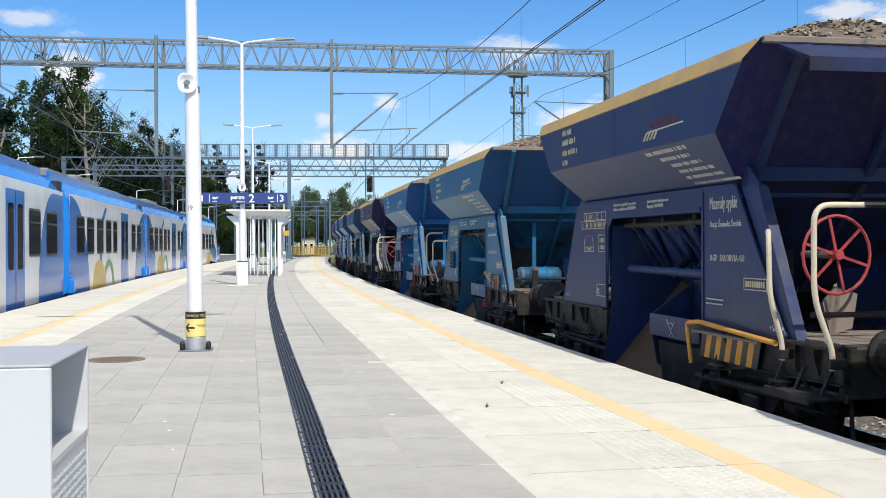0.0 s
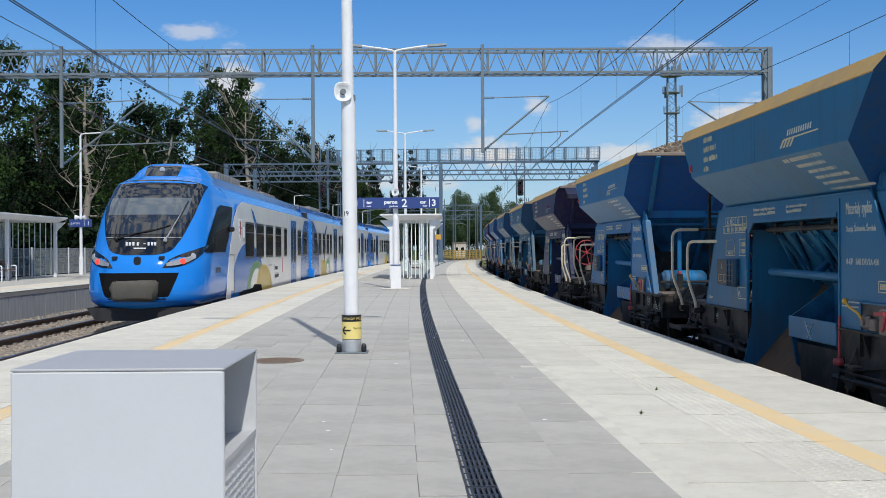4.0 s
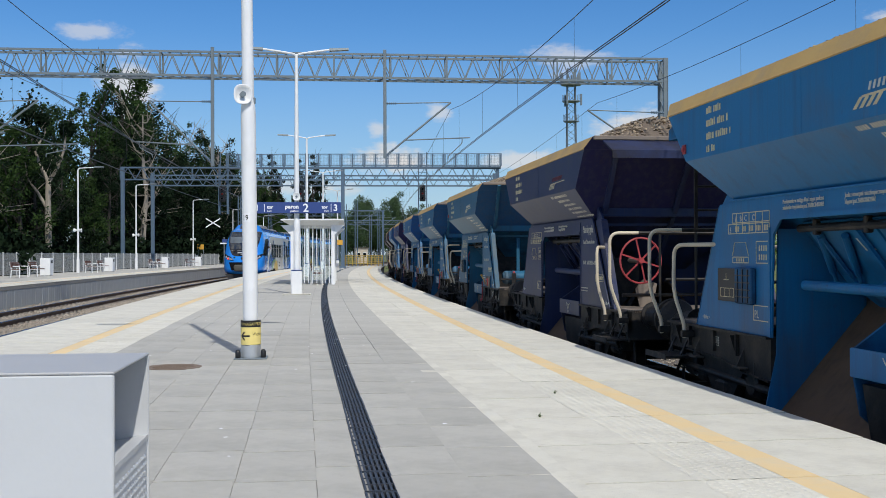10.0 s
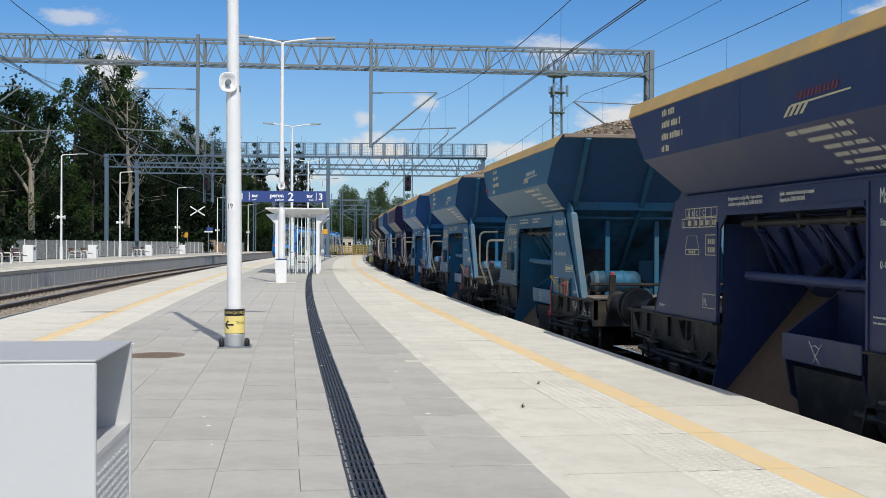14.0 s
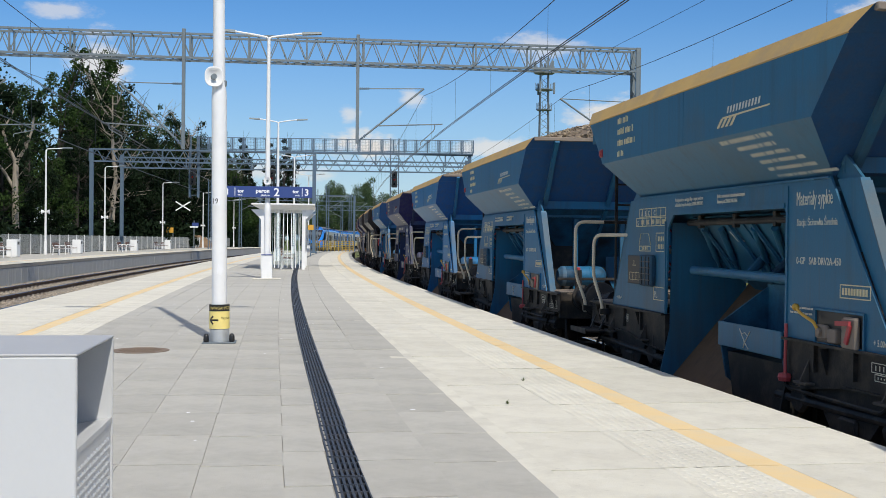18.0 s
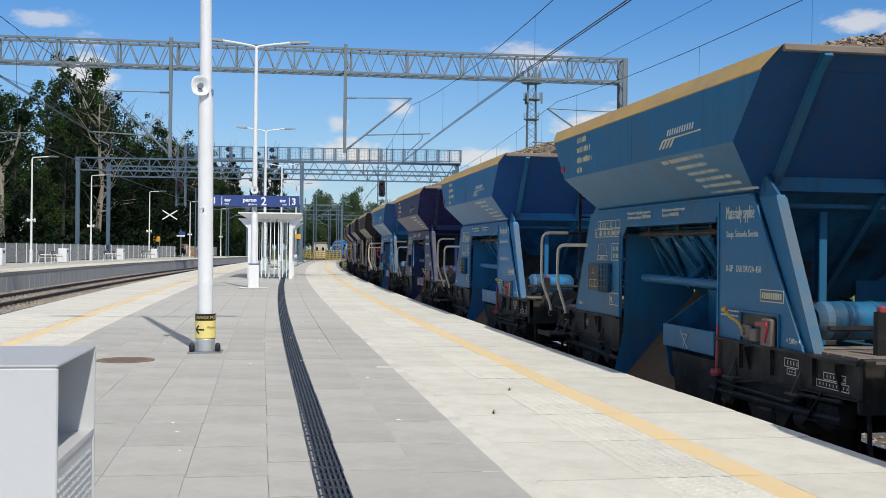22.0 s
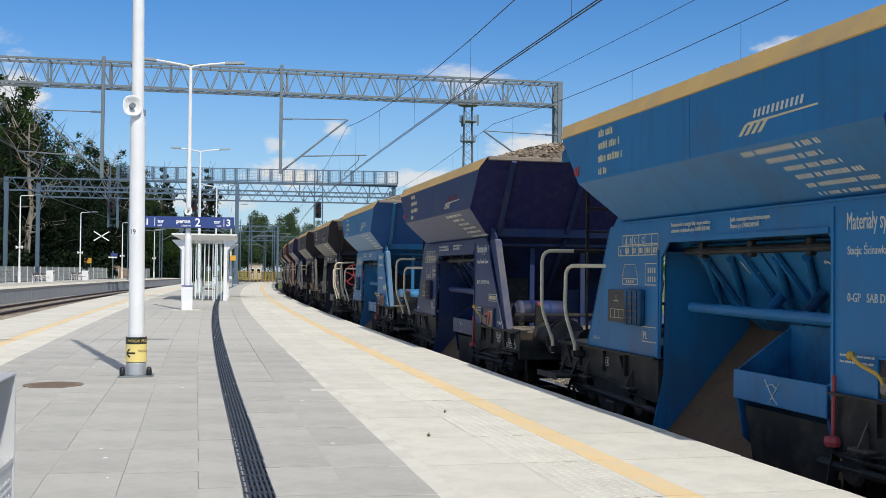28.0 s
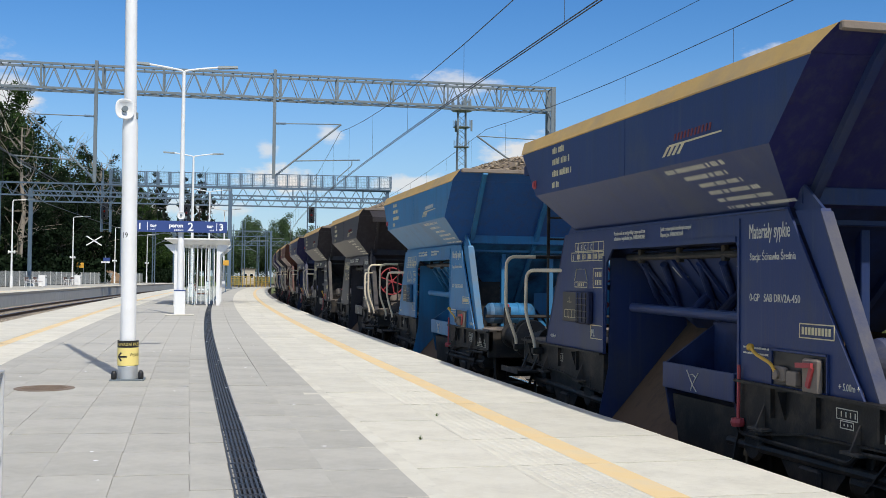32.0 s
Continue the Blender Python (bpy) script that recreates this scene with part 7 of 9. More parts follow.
def pole_19():
    root = lamp_post((-2.13, 12.45), 6, "white lamp post with loudspeaker and yellow warning band", 0.086, 2.86, 0.070, 7.7)
    root.rotation_euler.y = radians(-0.55)
    bm = bm_new()
    box(bm, -0.19, 0.19, -0.17, 0.17, 0.0, 0.014, 0.004)
    part("base_plate", bm, GALV, root, "dull steel base plate")
    bm = bm_new()
    lathe(bm, [(0.112, 0.014), (0.112, 0.02), (0.112, 0.15), (0.112, 0.155), (0.09, 0.165)], 24)
    part("base", bm, GALV_BRIGHT, root, "bright galvanised foot", smooth=True)
    for s in (-1, 1):
        bm = bm_new()
        lathe(bm, [(0.028, 0.014), (0.032, 0.04), (0.030, 0.085), (0.018, 0.108), (0.004, 0.112)], 12, (s * 0.145, -0.08, 0))
        part("bolt_cap", bm, BLACK, root, "black bolt cap", smooth=True)
    # curved sheet round the pole
    R, n = 0.116, 40
    def curved(z0, z1, r):
        bm = bm_new()
        rows = []
        for z in (z0, z1):
            for rr in (r, r - 0.003):
                rows.append([bm.verts.new((rr * math.cos(t), rr * math.sin(t), z)) for t in [math.radians(-205 + 230 * i / n) for i in range(n + 1)]])
        for p, q in ((0, 2), (3, 1), (2, 3), (1, 0)):
            for i in range(n):
                bm.faces.new((rows[p][i], rows[p][i + 1], rows[q][i + 1], rows[q][i]))
        return bm
    band = part("warning_sign", curved(0.165, 0.366, R), SIGN_YELLOW, root, "curved yellow sign with a black arrow")
    part("sign_header", curved(0.3665, 0.445, R), BLACK, band)
    def wrap(ob, lift):
        """Bend a flat piece in the x-z plane round the pole."""
        me = ob.data
        me.transform(ob.matrix_basis)
        ob.matrix_basis = Matrix()
        for v in me.vertices:
            t = v.co.x / R
            v.co = Vector((math.sin(t) * (R + lift), -math.cos(t) * (R + lift), v.co.z))
    up = Matrix(((1, 0, 0, 0), (0, 0, -1, 0), (0, 1, 0, 0), (0, 0, 0, 1)))
    wrap(words("UWAGA! PRZEJ", 0.047, SIGN_YELLOW, root, Matrix.Translation((-0.118, 0, 0.388)) @ up, "lettering", "yellow warning words", 0.88, 0.001, bold=0.001), 0.0015)
    wrap(words("Wyj\u015bcie", 0.045, BLACK, root, Matrix.Translation((0.025, 0, 0.275)) @ up, "lettering", "small words", 0.85, 0.001), 0.0015)
    bm = bm_new()
    for a, b, lift in (((-0.115, 0.266), (-0.005, 0.266), 0.0), ((-0.118, 0.263), (-0.068, 0.312), 0.0006), ((-0.118, 0.269), (-0.068, 0.220), 0.0006)):
        a, b = Vector(a), Vector(b)
        side = Vector((-(b - a).y, (b - a).x)).normalized() * 0.010
        for k in range(6):
            e, f = a.lerp(b, k / 6), a.lerp(b, (k + 1) / 6)
            bm.faces.new([bm.verts.new((v.x, 0, v.y)) for v in (e - side, f - side, f + side, e + side)])
    wrap(part("arrow", bm, BLACK, band, "black arrow"), 0.002)
    R = 0.086
    bm = bm_new()
    g = [[bm.verts.new((x, 0, z)) for x in (-0.085, -0.06, -0.035, -0.01, 0.015)] for z in (1.580, 1.685)]
    for i in range(4):
        bm.faces.new((g[0][i], g[0][i + 1], g[1][i + 1], g[1][i]))
    wrap(part("number_plate", bm, SIGN_WHITE, root, "white number plate"), 0.002)
    wrap(words("19", 0.088, BLACK, root, Matrix.Translation((-0.080, 0, 1.602)) @ up, "lettering", "black digits", 0.85, 0.001), 0.004)
    horn(root, -0.05, -0.13, 3.05, 14, 0.72)
    bm = bm_new()
    bm.faces.new([bm.verts.new(q) for q in ((-0.025, 0, 0.80), (0.02, 0, 0.785), (0.045, 0, 0.83), (0.035, 0, 0.90), (-0.01, 0, 0.915))])
    wrap(part("sticker", bm, SIGN_WHITE, root, "torn paper sticker"), 0.002)


pole_19()


def name_sign():
    p = Vector((-4.155, 32.5, 0))
    root = lamp_post((p.x, p.y), 5, "white lamp post on a boxed base with loudspeaker", 0.098, 2.13, 0.079, 7.29, True)
    horn(root, 0.0, -0.19, 2.96, 0, 0.75)
    sign = thing("direction_sign", "blue platform sign with white words peron 2 and tor 3", "platform sign", pose(-4.09, 32.33, 2.456, 0, 0, 2) @ Matrix.Diagonal((0.91, 0.91, 0.91, 1)))
    bm = bm_new()
    box(bm, -1.50, 1.42, -0.03, 0.03, 0.0, 0.37, 0.006)
    part("board", bm, SIGN_BLUE, sign)
    def up(x, z):
        return Matrix(((1, 0, 0, x), (0, 0, -1, -0.034), (0, 1, 0, z), (0, 0, 0, 1)))
    for t, size, x, z in (("1", 0.28, -1.42, 0.09), ("tor", 0.15, -1.02, 0.16), ("track", 0.07, -1.02, 0.06), ("peron", 0.185, -0.43, 0.16), ("platform", 0.085, -0.26, 0.05), ("2", 0.38, 0.16, 0.055), ("tor", 0.15, 0.78, 0.16), ("track", 0.07, 0.86, 0.06), ("3", 0.31, 1.16, 0.08)):
        words(t, size, SIGN_WHITE, sign, up(x, z), "lettering", "", 1.0, 0.002, bold=0.007 if size > 0.1 else 0.002)
    for x in (-1.12, 1.08):
        bm = bm_new()
        box(bm, x, x + 0.02, -0.035, -0.03, 0.05, 0.32)
        part("divider", bm, SIGN_WHITE, sign)
    for x in (-0.35, 0.35):
        bm = bm_new()
        box(bm, x - 0.03, x + 0.03, 0.03, 0.18, 0.1, 0.26)
        part("bracket", bm, GALV, sign)


name_sign()
for k, (yy, oo) in enumerate(((59.0, -4.45), (83.5, -4.5), (107.0, -4.5))):
    q = at(yy, oo)
    lamp_post((q.x, q.y), 4, "white lamp post with two flat lanterns", 0.10, 2.2, 0.08, 7.6, True)


def bench(root_m, label, group, back=True):
    root = thing("bench", label, "bench", root_m, group=group)
    for x in (-0.75, 0.75):
        bm = bm_new()
        tube(bm, bend([(x, -0.22, 0), (x, -0.22, 0.62), (x, 0.12, 0.62)], 0.05), 0.028, 8)
        tube(bm, bend([(x, 0.24, 0), (x, 0.2, 0.45), (x, 0.30, 0.85)], 0.05), 0.028, 8)
        beam(bm, (x, -0.22, 0.42), (x, 0.22, 0.42), 0.04)
        part("leg_frame", bm, WHITE_PAINT, root, "white steel frame")
    for i in range(5):
        bm = bm_new()
        y = -0.22 + i * 0.085
        box(bm, -0.8, 0.8, y, y + 0.07, 0.44, 0.47, 0.006)
        part("seat_slat", bm, WOOD, root, "brown wooden slat")
    if back:
        for i in range(3):
            bm = bm_new()
            z = 0.56 + i * 0.10
            box(bm, -0.8, 0.8, 0.215 + i * 0.02, 0.24 + i * 0.02, z, z + 0.085, 0.006)
            part("back_slat", bm, WOOD, root, "brown wooden slat")
    return root


def shelter(m, W, D, Ht, label, slats):
    """A glazed waiting shelter: posts, roof with raked fascias, glass in vertical strips."""
    root = thing("platform_shelter", label, "shelter", m, group="platform shelters")
    for x in (0.0, W):
        for y in (0.0, D / 2, D):
            bm = bm_new()
            box(bm, x - 0.07, x + 0.07, y - 0.07, y + 0.07, 0, Ht - 0.12, 0.008)
            part("post", bm, WHITE_PAINT, root)
    bm = bm_new()
    o = 0.42
    hexa(bm, [(0.0 - 0.1, -0.1, Ht - 0.18), (W + 0.1, -0.1, Ht - 0.18), (W + 0.1, D + 0.1, Ht - 0.18), (-0.1, D + 0.1, Ht - 0.18), (-o, -o, Ht), (W + o, -o, Ht), (W + o, D + o, Ht), (-o, D + o, Ht)])
    box(bm, -o - 0.02, W + o + 0.02, -o - 0.02, D + o + 0.02, Ht, Ht + 0.06, 0.01)
    part("roof", bm, WHITE_PAINT, root, "flat white roof with raked edges")
    for x in (-0.02, W + 0.02):
        s = -1 if x < 0 else 1
        for ya in (-0.06, D + 0.02):
            bm = bm_new()
            prism(bm, [(x, Ht - 0.62), (x, Ht - 0.18), (x + s * 0.45, Ht - 0.18)], "y", ya, ya + 0.04)
            part("bracket", bm, WHITE_PAINT, root)
    for y in (0.0, D):
        bm = bm_new()
        box(bm, 0.07, W - 0.07, y - 0.008, y + 0.008, 0.12, Ht - 0.3)
        g = part("pane", bm, GLASS, root, "clear glass")
        g.visible_shadow = False
        for i in range(slats):
            bm = bm_new()
            x = 0.07 + (W - 0.14) * (i + 0.5) / slats
            box(bm, x - 0.014, x + 0.014, y - 0.03, y + 0.03, 0.06, Ht - 0.2)
            part("mullion", bm, WHITE_PAINT, root)
    for x in (0.0,):
        bm = bm_new()
        box(bm, x - 0.008, x + 0.008, 0.07, D - 0.07, 0.12, Ht - 0.3)
        g = part("pane", bm, GLASS, root, "clear glass")
        g.visible_shadow = False
        n = int(D / 0.24)
        for i in range(n):
            bm = bm_new()
            y = 0.07 + (D - 0.14) * (i + 0.5) / n
            box(bm, x - 0.03, x + 0.03, y - 0.014, y + 0.014, 0.06, Ht - 0.2)
            part("mullion", bm, WHITE_PAINT, root)
    return root


SH = pose(-5.69, 43.1, 0, 0, 0, 4.5)
shelter(SH, 1.63, 5.6, 2.58, "white steel and glass waiting shelter on the platform", 9)
bench(SH @ pose(0.98, 0.95, 0, 0, 0, 90), "white-framed bench inside the glazed shelter", "platform benches")
bm = bm_new()
hb = thing("hanging_sign", "small yellow sign on a steel post", "sign", pose(-5.9, 78, 0, 0, 0, 4))
box(bm, -1.12, -0.72, -0.03, 0.03, 1.92, 2.29, 0.01)
part("yellow_panel", bm, SIGN_ORANGE, hb)
bm = bm_new()
box(bm, -0.95, -0.89, 0.03, 0.09, 0, 2.32)
part("post", bm, GALV_BLUE, hb)


# ---- overhead line structures ----
def truss(bm, p, q, h, d, bay, chord=0.09, web=0.045, every=5):
    """A lattice girder from p to q (lower near edge), h high and d deep."""
    p, q = Vector(p), Vector(q)
    u = (q - p).normalized()
    v = Vector((-u.y, u.x, 0)) * d
    up = Vector((0, 0, h))
    n = max(1, int((q - p).length / bay))
    for o in (Vector((0, 0, 0)), v):
        beam(bm, p + o, q + o, chord)
        beam(bm, p + o + up, q + o + up, chord)
        for i in range(n):
            a, m, b = p.lerp(q, i / n), p.lerp(q, (i + 0.5) / n), p.lerp(q, (i + 1) / n)
            beam(bm, a + o, m + o + up, web)
            beam(bm, m + o + up, b + o, web)
            if i % every == 0:
                beam(bm, a + o, a + o + up, web * 1.8)
    for i in range(n + 1):
        a = p.lerp(q, i / n)
        beam(bm, a + up, a + up + v, web)
        if i < n:
            b = p.lerp(q, (i + 1) / n)
            beam(bm, a, b + v, web)
    return bm


def insulator(bm, p, q, r=0.05):
    p, q = Vector(p), Vector(q)
    for i in range(6):
        a, b = p.lerp(q, i / 6), p.lerp(q, (i + 0.55) / 6)
        rod(bm, a, b, r, 8)
    rod(bm, p, q, r * 0.4, 6)


def cantilever(root, mast, tip, low, contact):
    """Bracket arms from a hanging mast: top tie, diagonal strut, steady arm."""
    mast, tip, low, contact = Vector(mast), Vector(tip), Vector(low), Vector(contact)
    bm = bm_new()
    k = mast.lerp(tip, 0.18)
    rod(bm, k, tip, 0.022, 7)
    j = low.lerp(tip, 0.14)
    rod(bm, j, tip, 0.038, 8)
    s = low.lerp(tip, 0.30)
    e = Vector((contact.x + (contact.x - mast.x) * 0.35, contact.y, s.z + 0.12))
    rod(bm, s, e, 0.026, 7)
    tube(bm, bend([e + (s - e) * 0.12, e + (s - e) * 0.12 - Vector((0, 0, 0.22)), Vector((contact.x, contact.y, contact.z + 0.12)), contact], 0.1), 0.02, 6)
    part("bracket_arm", bm, GALV, root, "galvanised bracket tubes")
    bm = bm_new()
    insulator(bm, mast, k)
    part("insulator", bm, GALV_BLUE, root)
    bm = bm_new()
    insulator(bm, low, j, 0.055)
    part("insulator", bm, GALV_BLUE, root)


def gantry():
    root = thing("overhead_line_gantry", "grey lattice gantry spanning all tracks with hanging masts", "gantry")
    a, b = Vector((-27.0, 41.35, 8.42)), Vector((9.75, 44.75, 8.42))
    bm = bm_new()
    truss(bm, a, b, 0.95, 0.75, 0.76, 0.085, 0.036, every=3)
    part("girder", bm, GALV, root, "grey lattice girder")
    u = (b - a).normalized()
    for base in (b, a):
        for o in (0.0, 0.75):
            bm = bm_new()
            p = base + Vector((-u.y, u.x, 0)) * o
            box(bm, p.x - 0.10, p.x + 0.10, p.y - 0.07, p.y + 0.07, GROUND_Z - 0.2, 9.42, 0.01)
            part("leg", bm, GALV, root)
        bm = bm_new()
        for i in range(12):
            z = -0.5 + i * 0.75
            p0, p1 = base + Vector((0, 0, z - base.z)), base + Vector((-u.y, u.x, 0)) * 0.75 + Vector((0, 0, z + 0.75 - base.z))
            beam(bm, p0, p1, 0.04)
        part("leg_lacing", bm, GALV, root)
    for x, zb in ((-19.0, 4.6), (-8.85, 4.77), (-1.97, 5.13)):
        y = a.y + (b.y - a.y) * (x - a.x) / (b.x - a.x)
        bm = bm_new()
        box(bm, x - 0.065, x + 0.065, y - 0.15, y - 0.05, zb, 9.55, 0.01)
        part("hanging_mast", bm, GALV, root, "hanging mast")
    def yy(x):
        return a.y + (b.y - a.y) * (x - a.x) / (b.x - a.x) - 0.1
    cantilever(root, (-1.97, yy(-1.97), 7.36), (0.72, yy(0), 7.42), (-1.97, yy(-1.97), 5.2), (0.6, yy(0.6), 5.1))
    cantilever(root, (-8.85, yy(-8.85), 7.36), (-11.35, yy(-11), 7.36), (-8.85, yy(-8.85), 4.88), (-11.2, yy(-11), 5.1))
    cantilever(root, (-19.0, yy(-19), 7.2), (-15.6, yy(-15), 7.35), (-19.0, yy(-19), 4.7), (-15.3, yy(-15), 5.1))
    cantilever(root, (9.65, yy(9.65), 7.1), (6.4, yy(6.3), 7.18), (9.65, yy(9.65), 5.0), (6.8, yy(6.8), 5.1))


gantry()


def signal_head(root, p, lens=3):
    p = Vector(p)
    bm = bm_new()
    box(bm, p.x - 0.28, p.x + 0.28, p.y, p.y + 0.2, p.z, p.z + 1.5, 0.08)
    part("signal_board", bm, BLACK, root, "black signal board")
    for i in range(lens):
        bm = bm_new()
        z = p.z + 0.3 + i * 0.42
        lathe(bm, [(0.13, 0), (0.13, -0.22), (0.11, -0.22), (0.11, 0)], 14, (p.x, p.y, z), "y")
        part("hood", bm, BLACK, root)
        bm = bm_new()
        lathe(bm, [(0.10, -0.02), (0.02, -0.03)], 14, (p.x, p.y, z), "y")
        part("lens", bm, TAIL_DIM if i == 1 else EMU_GLASS, root)


TAIL_DIM = glow_mat("signal_red", (0.30, 0.02, 0.015), 0.12)


def signal_bridge():
    root = thing("signal_bridge", "grey-blue lattice signal bridge with a railed walkway", "signal bridge")
    a, b = Vector((-28.6, 98.0, 8.15)), Vector((6.3, 100.0, 8.15))
    bm = bm_new()
    truss(bm, a, b, 1.1, 0.1, 1.25, 0.13, 0.06)
    part("girder", bm, GALV_BLUE, root, "lattice girder")
    bm = bm_new()
    truss(bm, a + Vector((0.9, 7.0, -0.1)), b + Vector((0, 7.0, -0.1)), 1.0, 0.1, 1.25, 0.13, 0.06)
    part("girder", bm, GALV_BLUE, root, "lattice girder")
    for x, y in ((-28.4, 98), (-27.5, 105), (-8.4, 99.2), (6.0, 100), (6.1, 107)):
        bm = bm_new()
        box(bm, x - 0.16, x + 0.16, y - 0.16, y + 0.16, GROUND_Z - 0.3, 9.3, 0.02)
        box(bm, x - 0.3, x + 0.3, y - 0.3, y + 0.3, -0.05, 0.15, 0.02)
        part("leg", bm, GALV_BLUE, root)
    # walkway and railing
    bm = bm_new()
    box(bm, -19.2, 6.3, 99.6, 101.2, 9.30, 9.42)
    part("walkway", bm, GALV_BLUE, root)
    n = 24
    for i in range(n + 1):
        x = -19.2 + 25.5 * i / n
        bm = bm_new()
        box(bm, x - 0.07, x + 0.07, 99.55, 99.65, 9.42, 10.62)
        part("railing_post", bm, GALV_BLUE, root)
        if i < n:
            bm = bm_new()
            w = 25.5 / n
            for z in (9.5, 10.58):
                beam(bm, (x, 99.6, z), (x + w, 99.6, z), 0.07)
            for e in (0.14, w - 0.14):
                beam(bm, (x + e, 99.6, 9.5), (x + e, 99.6, 10.58), 0.05)
            for k in range(8):
                beam(bm, (x + w * (k + 0.5) / 8, 99.6, 9.5), (x + w * (k + 0.5) / 8, 99.6, 10.58), 0.012)
            for k in range(7):
                z = 9.6 + k * 0.14
                beam(bm, (x, 99.6, z), (x + w, 99.6, z), 0.012)
            part("railing_panel", bm, GALV_BLUE, root, "mesh railing panel")["kind"] = "stuff"
    for x in (-19.4, -12.2, -1.0):
        bm = bm_new()
        for e in (-0.38, 0.38):
            box(bm, x + e - 0.05, x + e + 0.05, 98.8, 98.95, 5.0, 9.6)
            box(bm, x + e - 0.05, x + e + 0.05, 99.4, 99.5, 5.0, 10.7)
        for k in range(8):
            beam(bm, (x - 0.38, 98.85, 5.2 + k * 0.6), (x + 0.38, 98.85, 5.2 + k * 0.6), 0.04)
        part("signal_cage", bm, GALV_BLUE, root)
        signal_head(root, (x, 98.4, 6.1))
    bm = bm_new()
    for s in (-1, 1):
        beam(bm, (-20.4, 96.0, 4.1 + s * 0.40), (-19.1, 96.0, 4.1 - s * 0.40), 0.03, 0.10)
    part("crossed_board", bm, WHITE_PAINT, root, "white crossed boards")


signal_bridge()


def lattice_tower():
    root = thing("telecom_tower", "slender grey lattice tower with antenna platforms", "lattice tower", pose(20.7, 160, -1))
    bm = bm_new()
    w0, w1, H = 0.85, 0.55, 30.0
    c = [(-1, -1), (1, -1), (1, 1), (-1, 1)]
    def corner(i, z):
        w = w0 + (w1 - w0) * z / H
        return Vector((c[i % 4][0] * w, c[i % 4][1] * w, z))
    for i in range(4):
        beam(bm, corner(i, 0), corner(i, H), 0.12)
        for k in range(30):
            z = k * H / 30
            beam(bm, corner(i + k % 2, z), corner(i + 1 - k % 2, z + H / 30), 0.06)
    part("mast", bm, GALV, root)
    for z, r in ((22.0, 1.15), (25.0, 1.3), (27.5, 1.5)):
        bm = bm_new()
        lathe(bm, [(r, z), (r, z + 0.12)], 12)
        for i in range(10):
            a = i * math.tau / 10
            p = Vector((math.cos(a) * r, math.sin(a) * r, z))
            beam(bm, p, p + Vector((0, 0, 1.1)), 0.06)
        part("antenna_platform", bm, GALV, root)["kind"] = "stuff"
    for i in range(9):
        bm = bm_new()
        a = i * math.tau / 9
        p = Vector((math.cos(a) * 1.5, math.sin(a) * 1.5, 27.6 if i % 3 else 24.5))
        box(bm, p.x - 0.14, p.x + 0.14, p.y - 0.1, p.y + 0.1, p.z, p.z + 1.7, 0.02)
        part("antenna", bm, GALV, root)


lattice_tower()


# ---- wires ----
def wire_run(name, off, z_contact, z_sag, z_sup, supports, label, twin=True, drop_step=5.5):
    root = thing(name, label, "overhead wires")
    root["kind"] = "structure"
    bm = bm_new()
    for d in ((-0.03, 0.03) if twin else (0.0,)):
        pts = []
        y = supports[0]
        while y <= supports[-1]:
            pts.append(at(y, off + d, z_contact))
            y += 4.0
        tube(bm, pts, 0.011, 5)
    part("contact_wire", bm, WIRE, root)
    bm = bm_new()
    pts = []
    drops = []
    for y0, y1 in zip(supports, supports[1:]):
        n = 12
        for i in range(n):
            f = i / n
            z = z_sag + (z_sup - z_sag) * (2 * f - 1) ** 2
            pts.append(at(y0 + (y1 - y0) * f, off, z))
        m = int((y1 - y0) / drop_step)
        for i in range(m):
            f = (i + 0.5) / m
            drops.append((at(y0 + (y1 - y0) * f, off, z_contact), at(y0 + (y1 - y0) * f, off, z_sag + (z_sup - z_sag) * (2 * f - 1) ** 2)))
    tube(bm, pts, 0.010, 5)
    part("messenger_wire", bm, WIRE, root)
    bm = bm_new()
    for p, q in drops:
        rod(bm, p, q, 0.005, 4)
    part("droppers", bm, WIRE, root)["kind"] = "stuff"


SUP = [-44, 0, 43.8, 100, 150, 205, 260]
wire_run("overhead_wire", FREIGHT, 5.08, 6.1, 7.15, SUP, "overhead wires above the freight train")
wire_run("overhead_wire", TOR1, 5.18, 6.53, 7.32, SUP, "overhead wires above the passenger track")
wire_run("overhead_wire", TOR2, 5.18, 6.53, 7.32, SUP, "overhead wires above the far track")
wire_run("overhead_wire", 8.1, 5.1, 6.83, 7.5, SUP, "overhead wires above the outer track")
fw = thing("overhead_wire", "stay wire from the end of the gantry", "overhead wires")
fw["kind"] = "structure"
bm = bm_new()
tube(bm, [at(46.0, 9.9, 9.46), at(28.4, 9.9, 8.97), at(10, 9.9, 8.6)], 0.009, 5)
part("stay_wire", bm, WIRE, fw)
ballast_bed(8.1, -20, 200, "ballast bed of the outer track", rz=-0.72)
track(8.1, -20, 200, "rails on concrete sleepers behind the freight train", 70, -0.72)


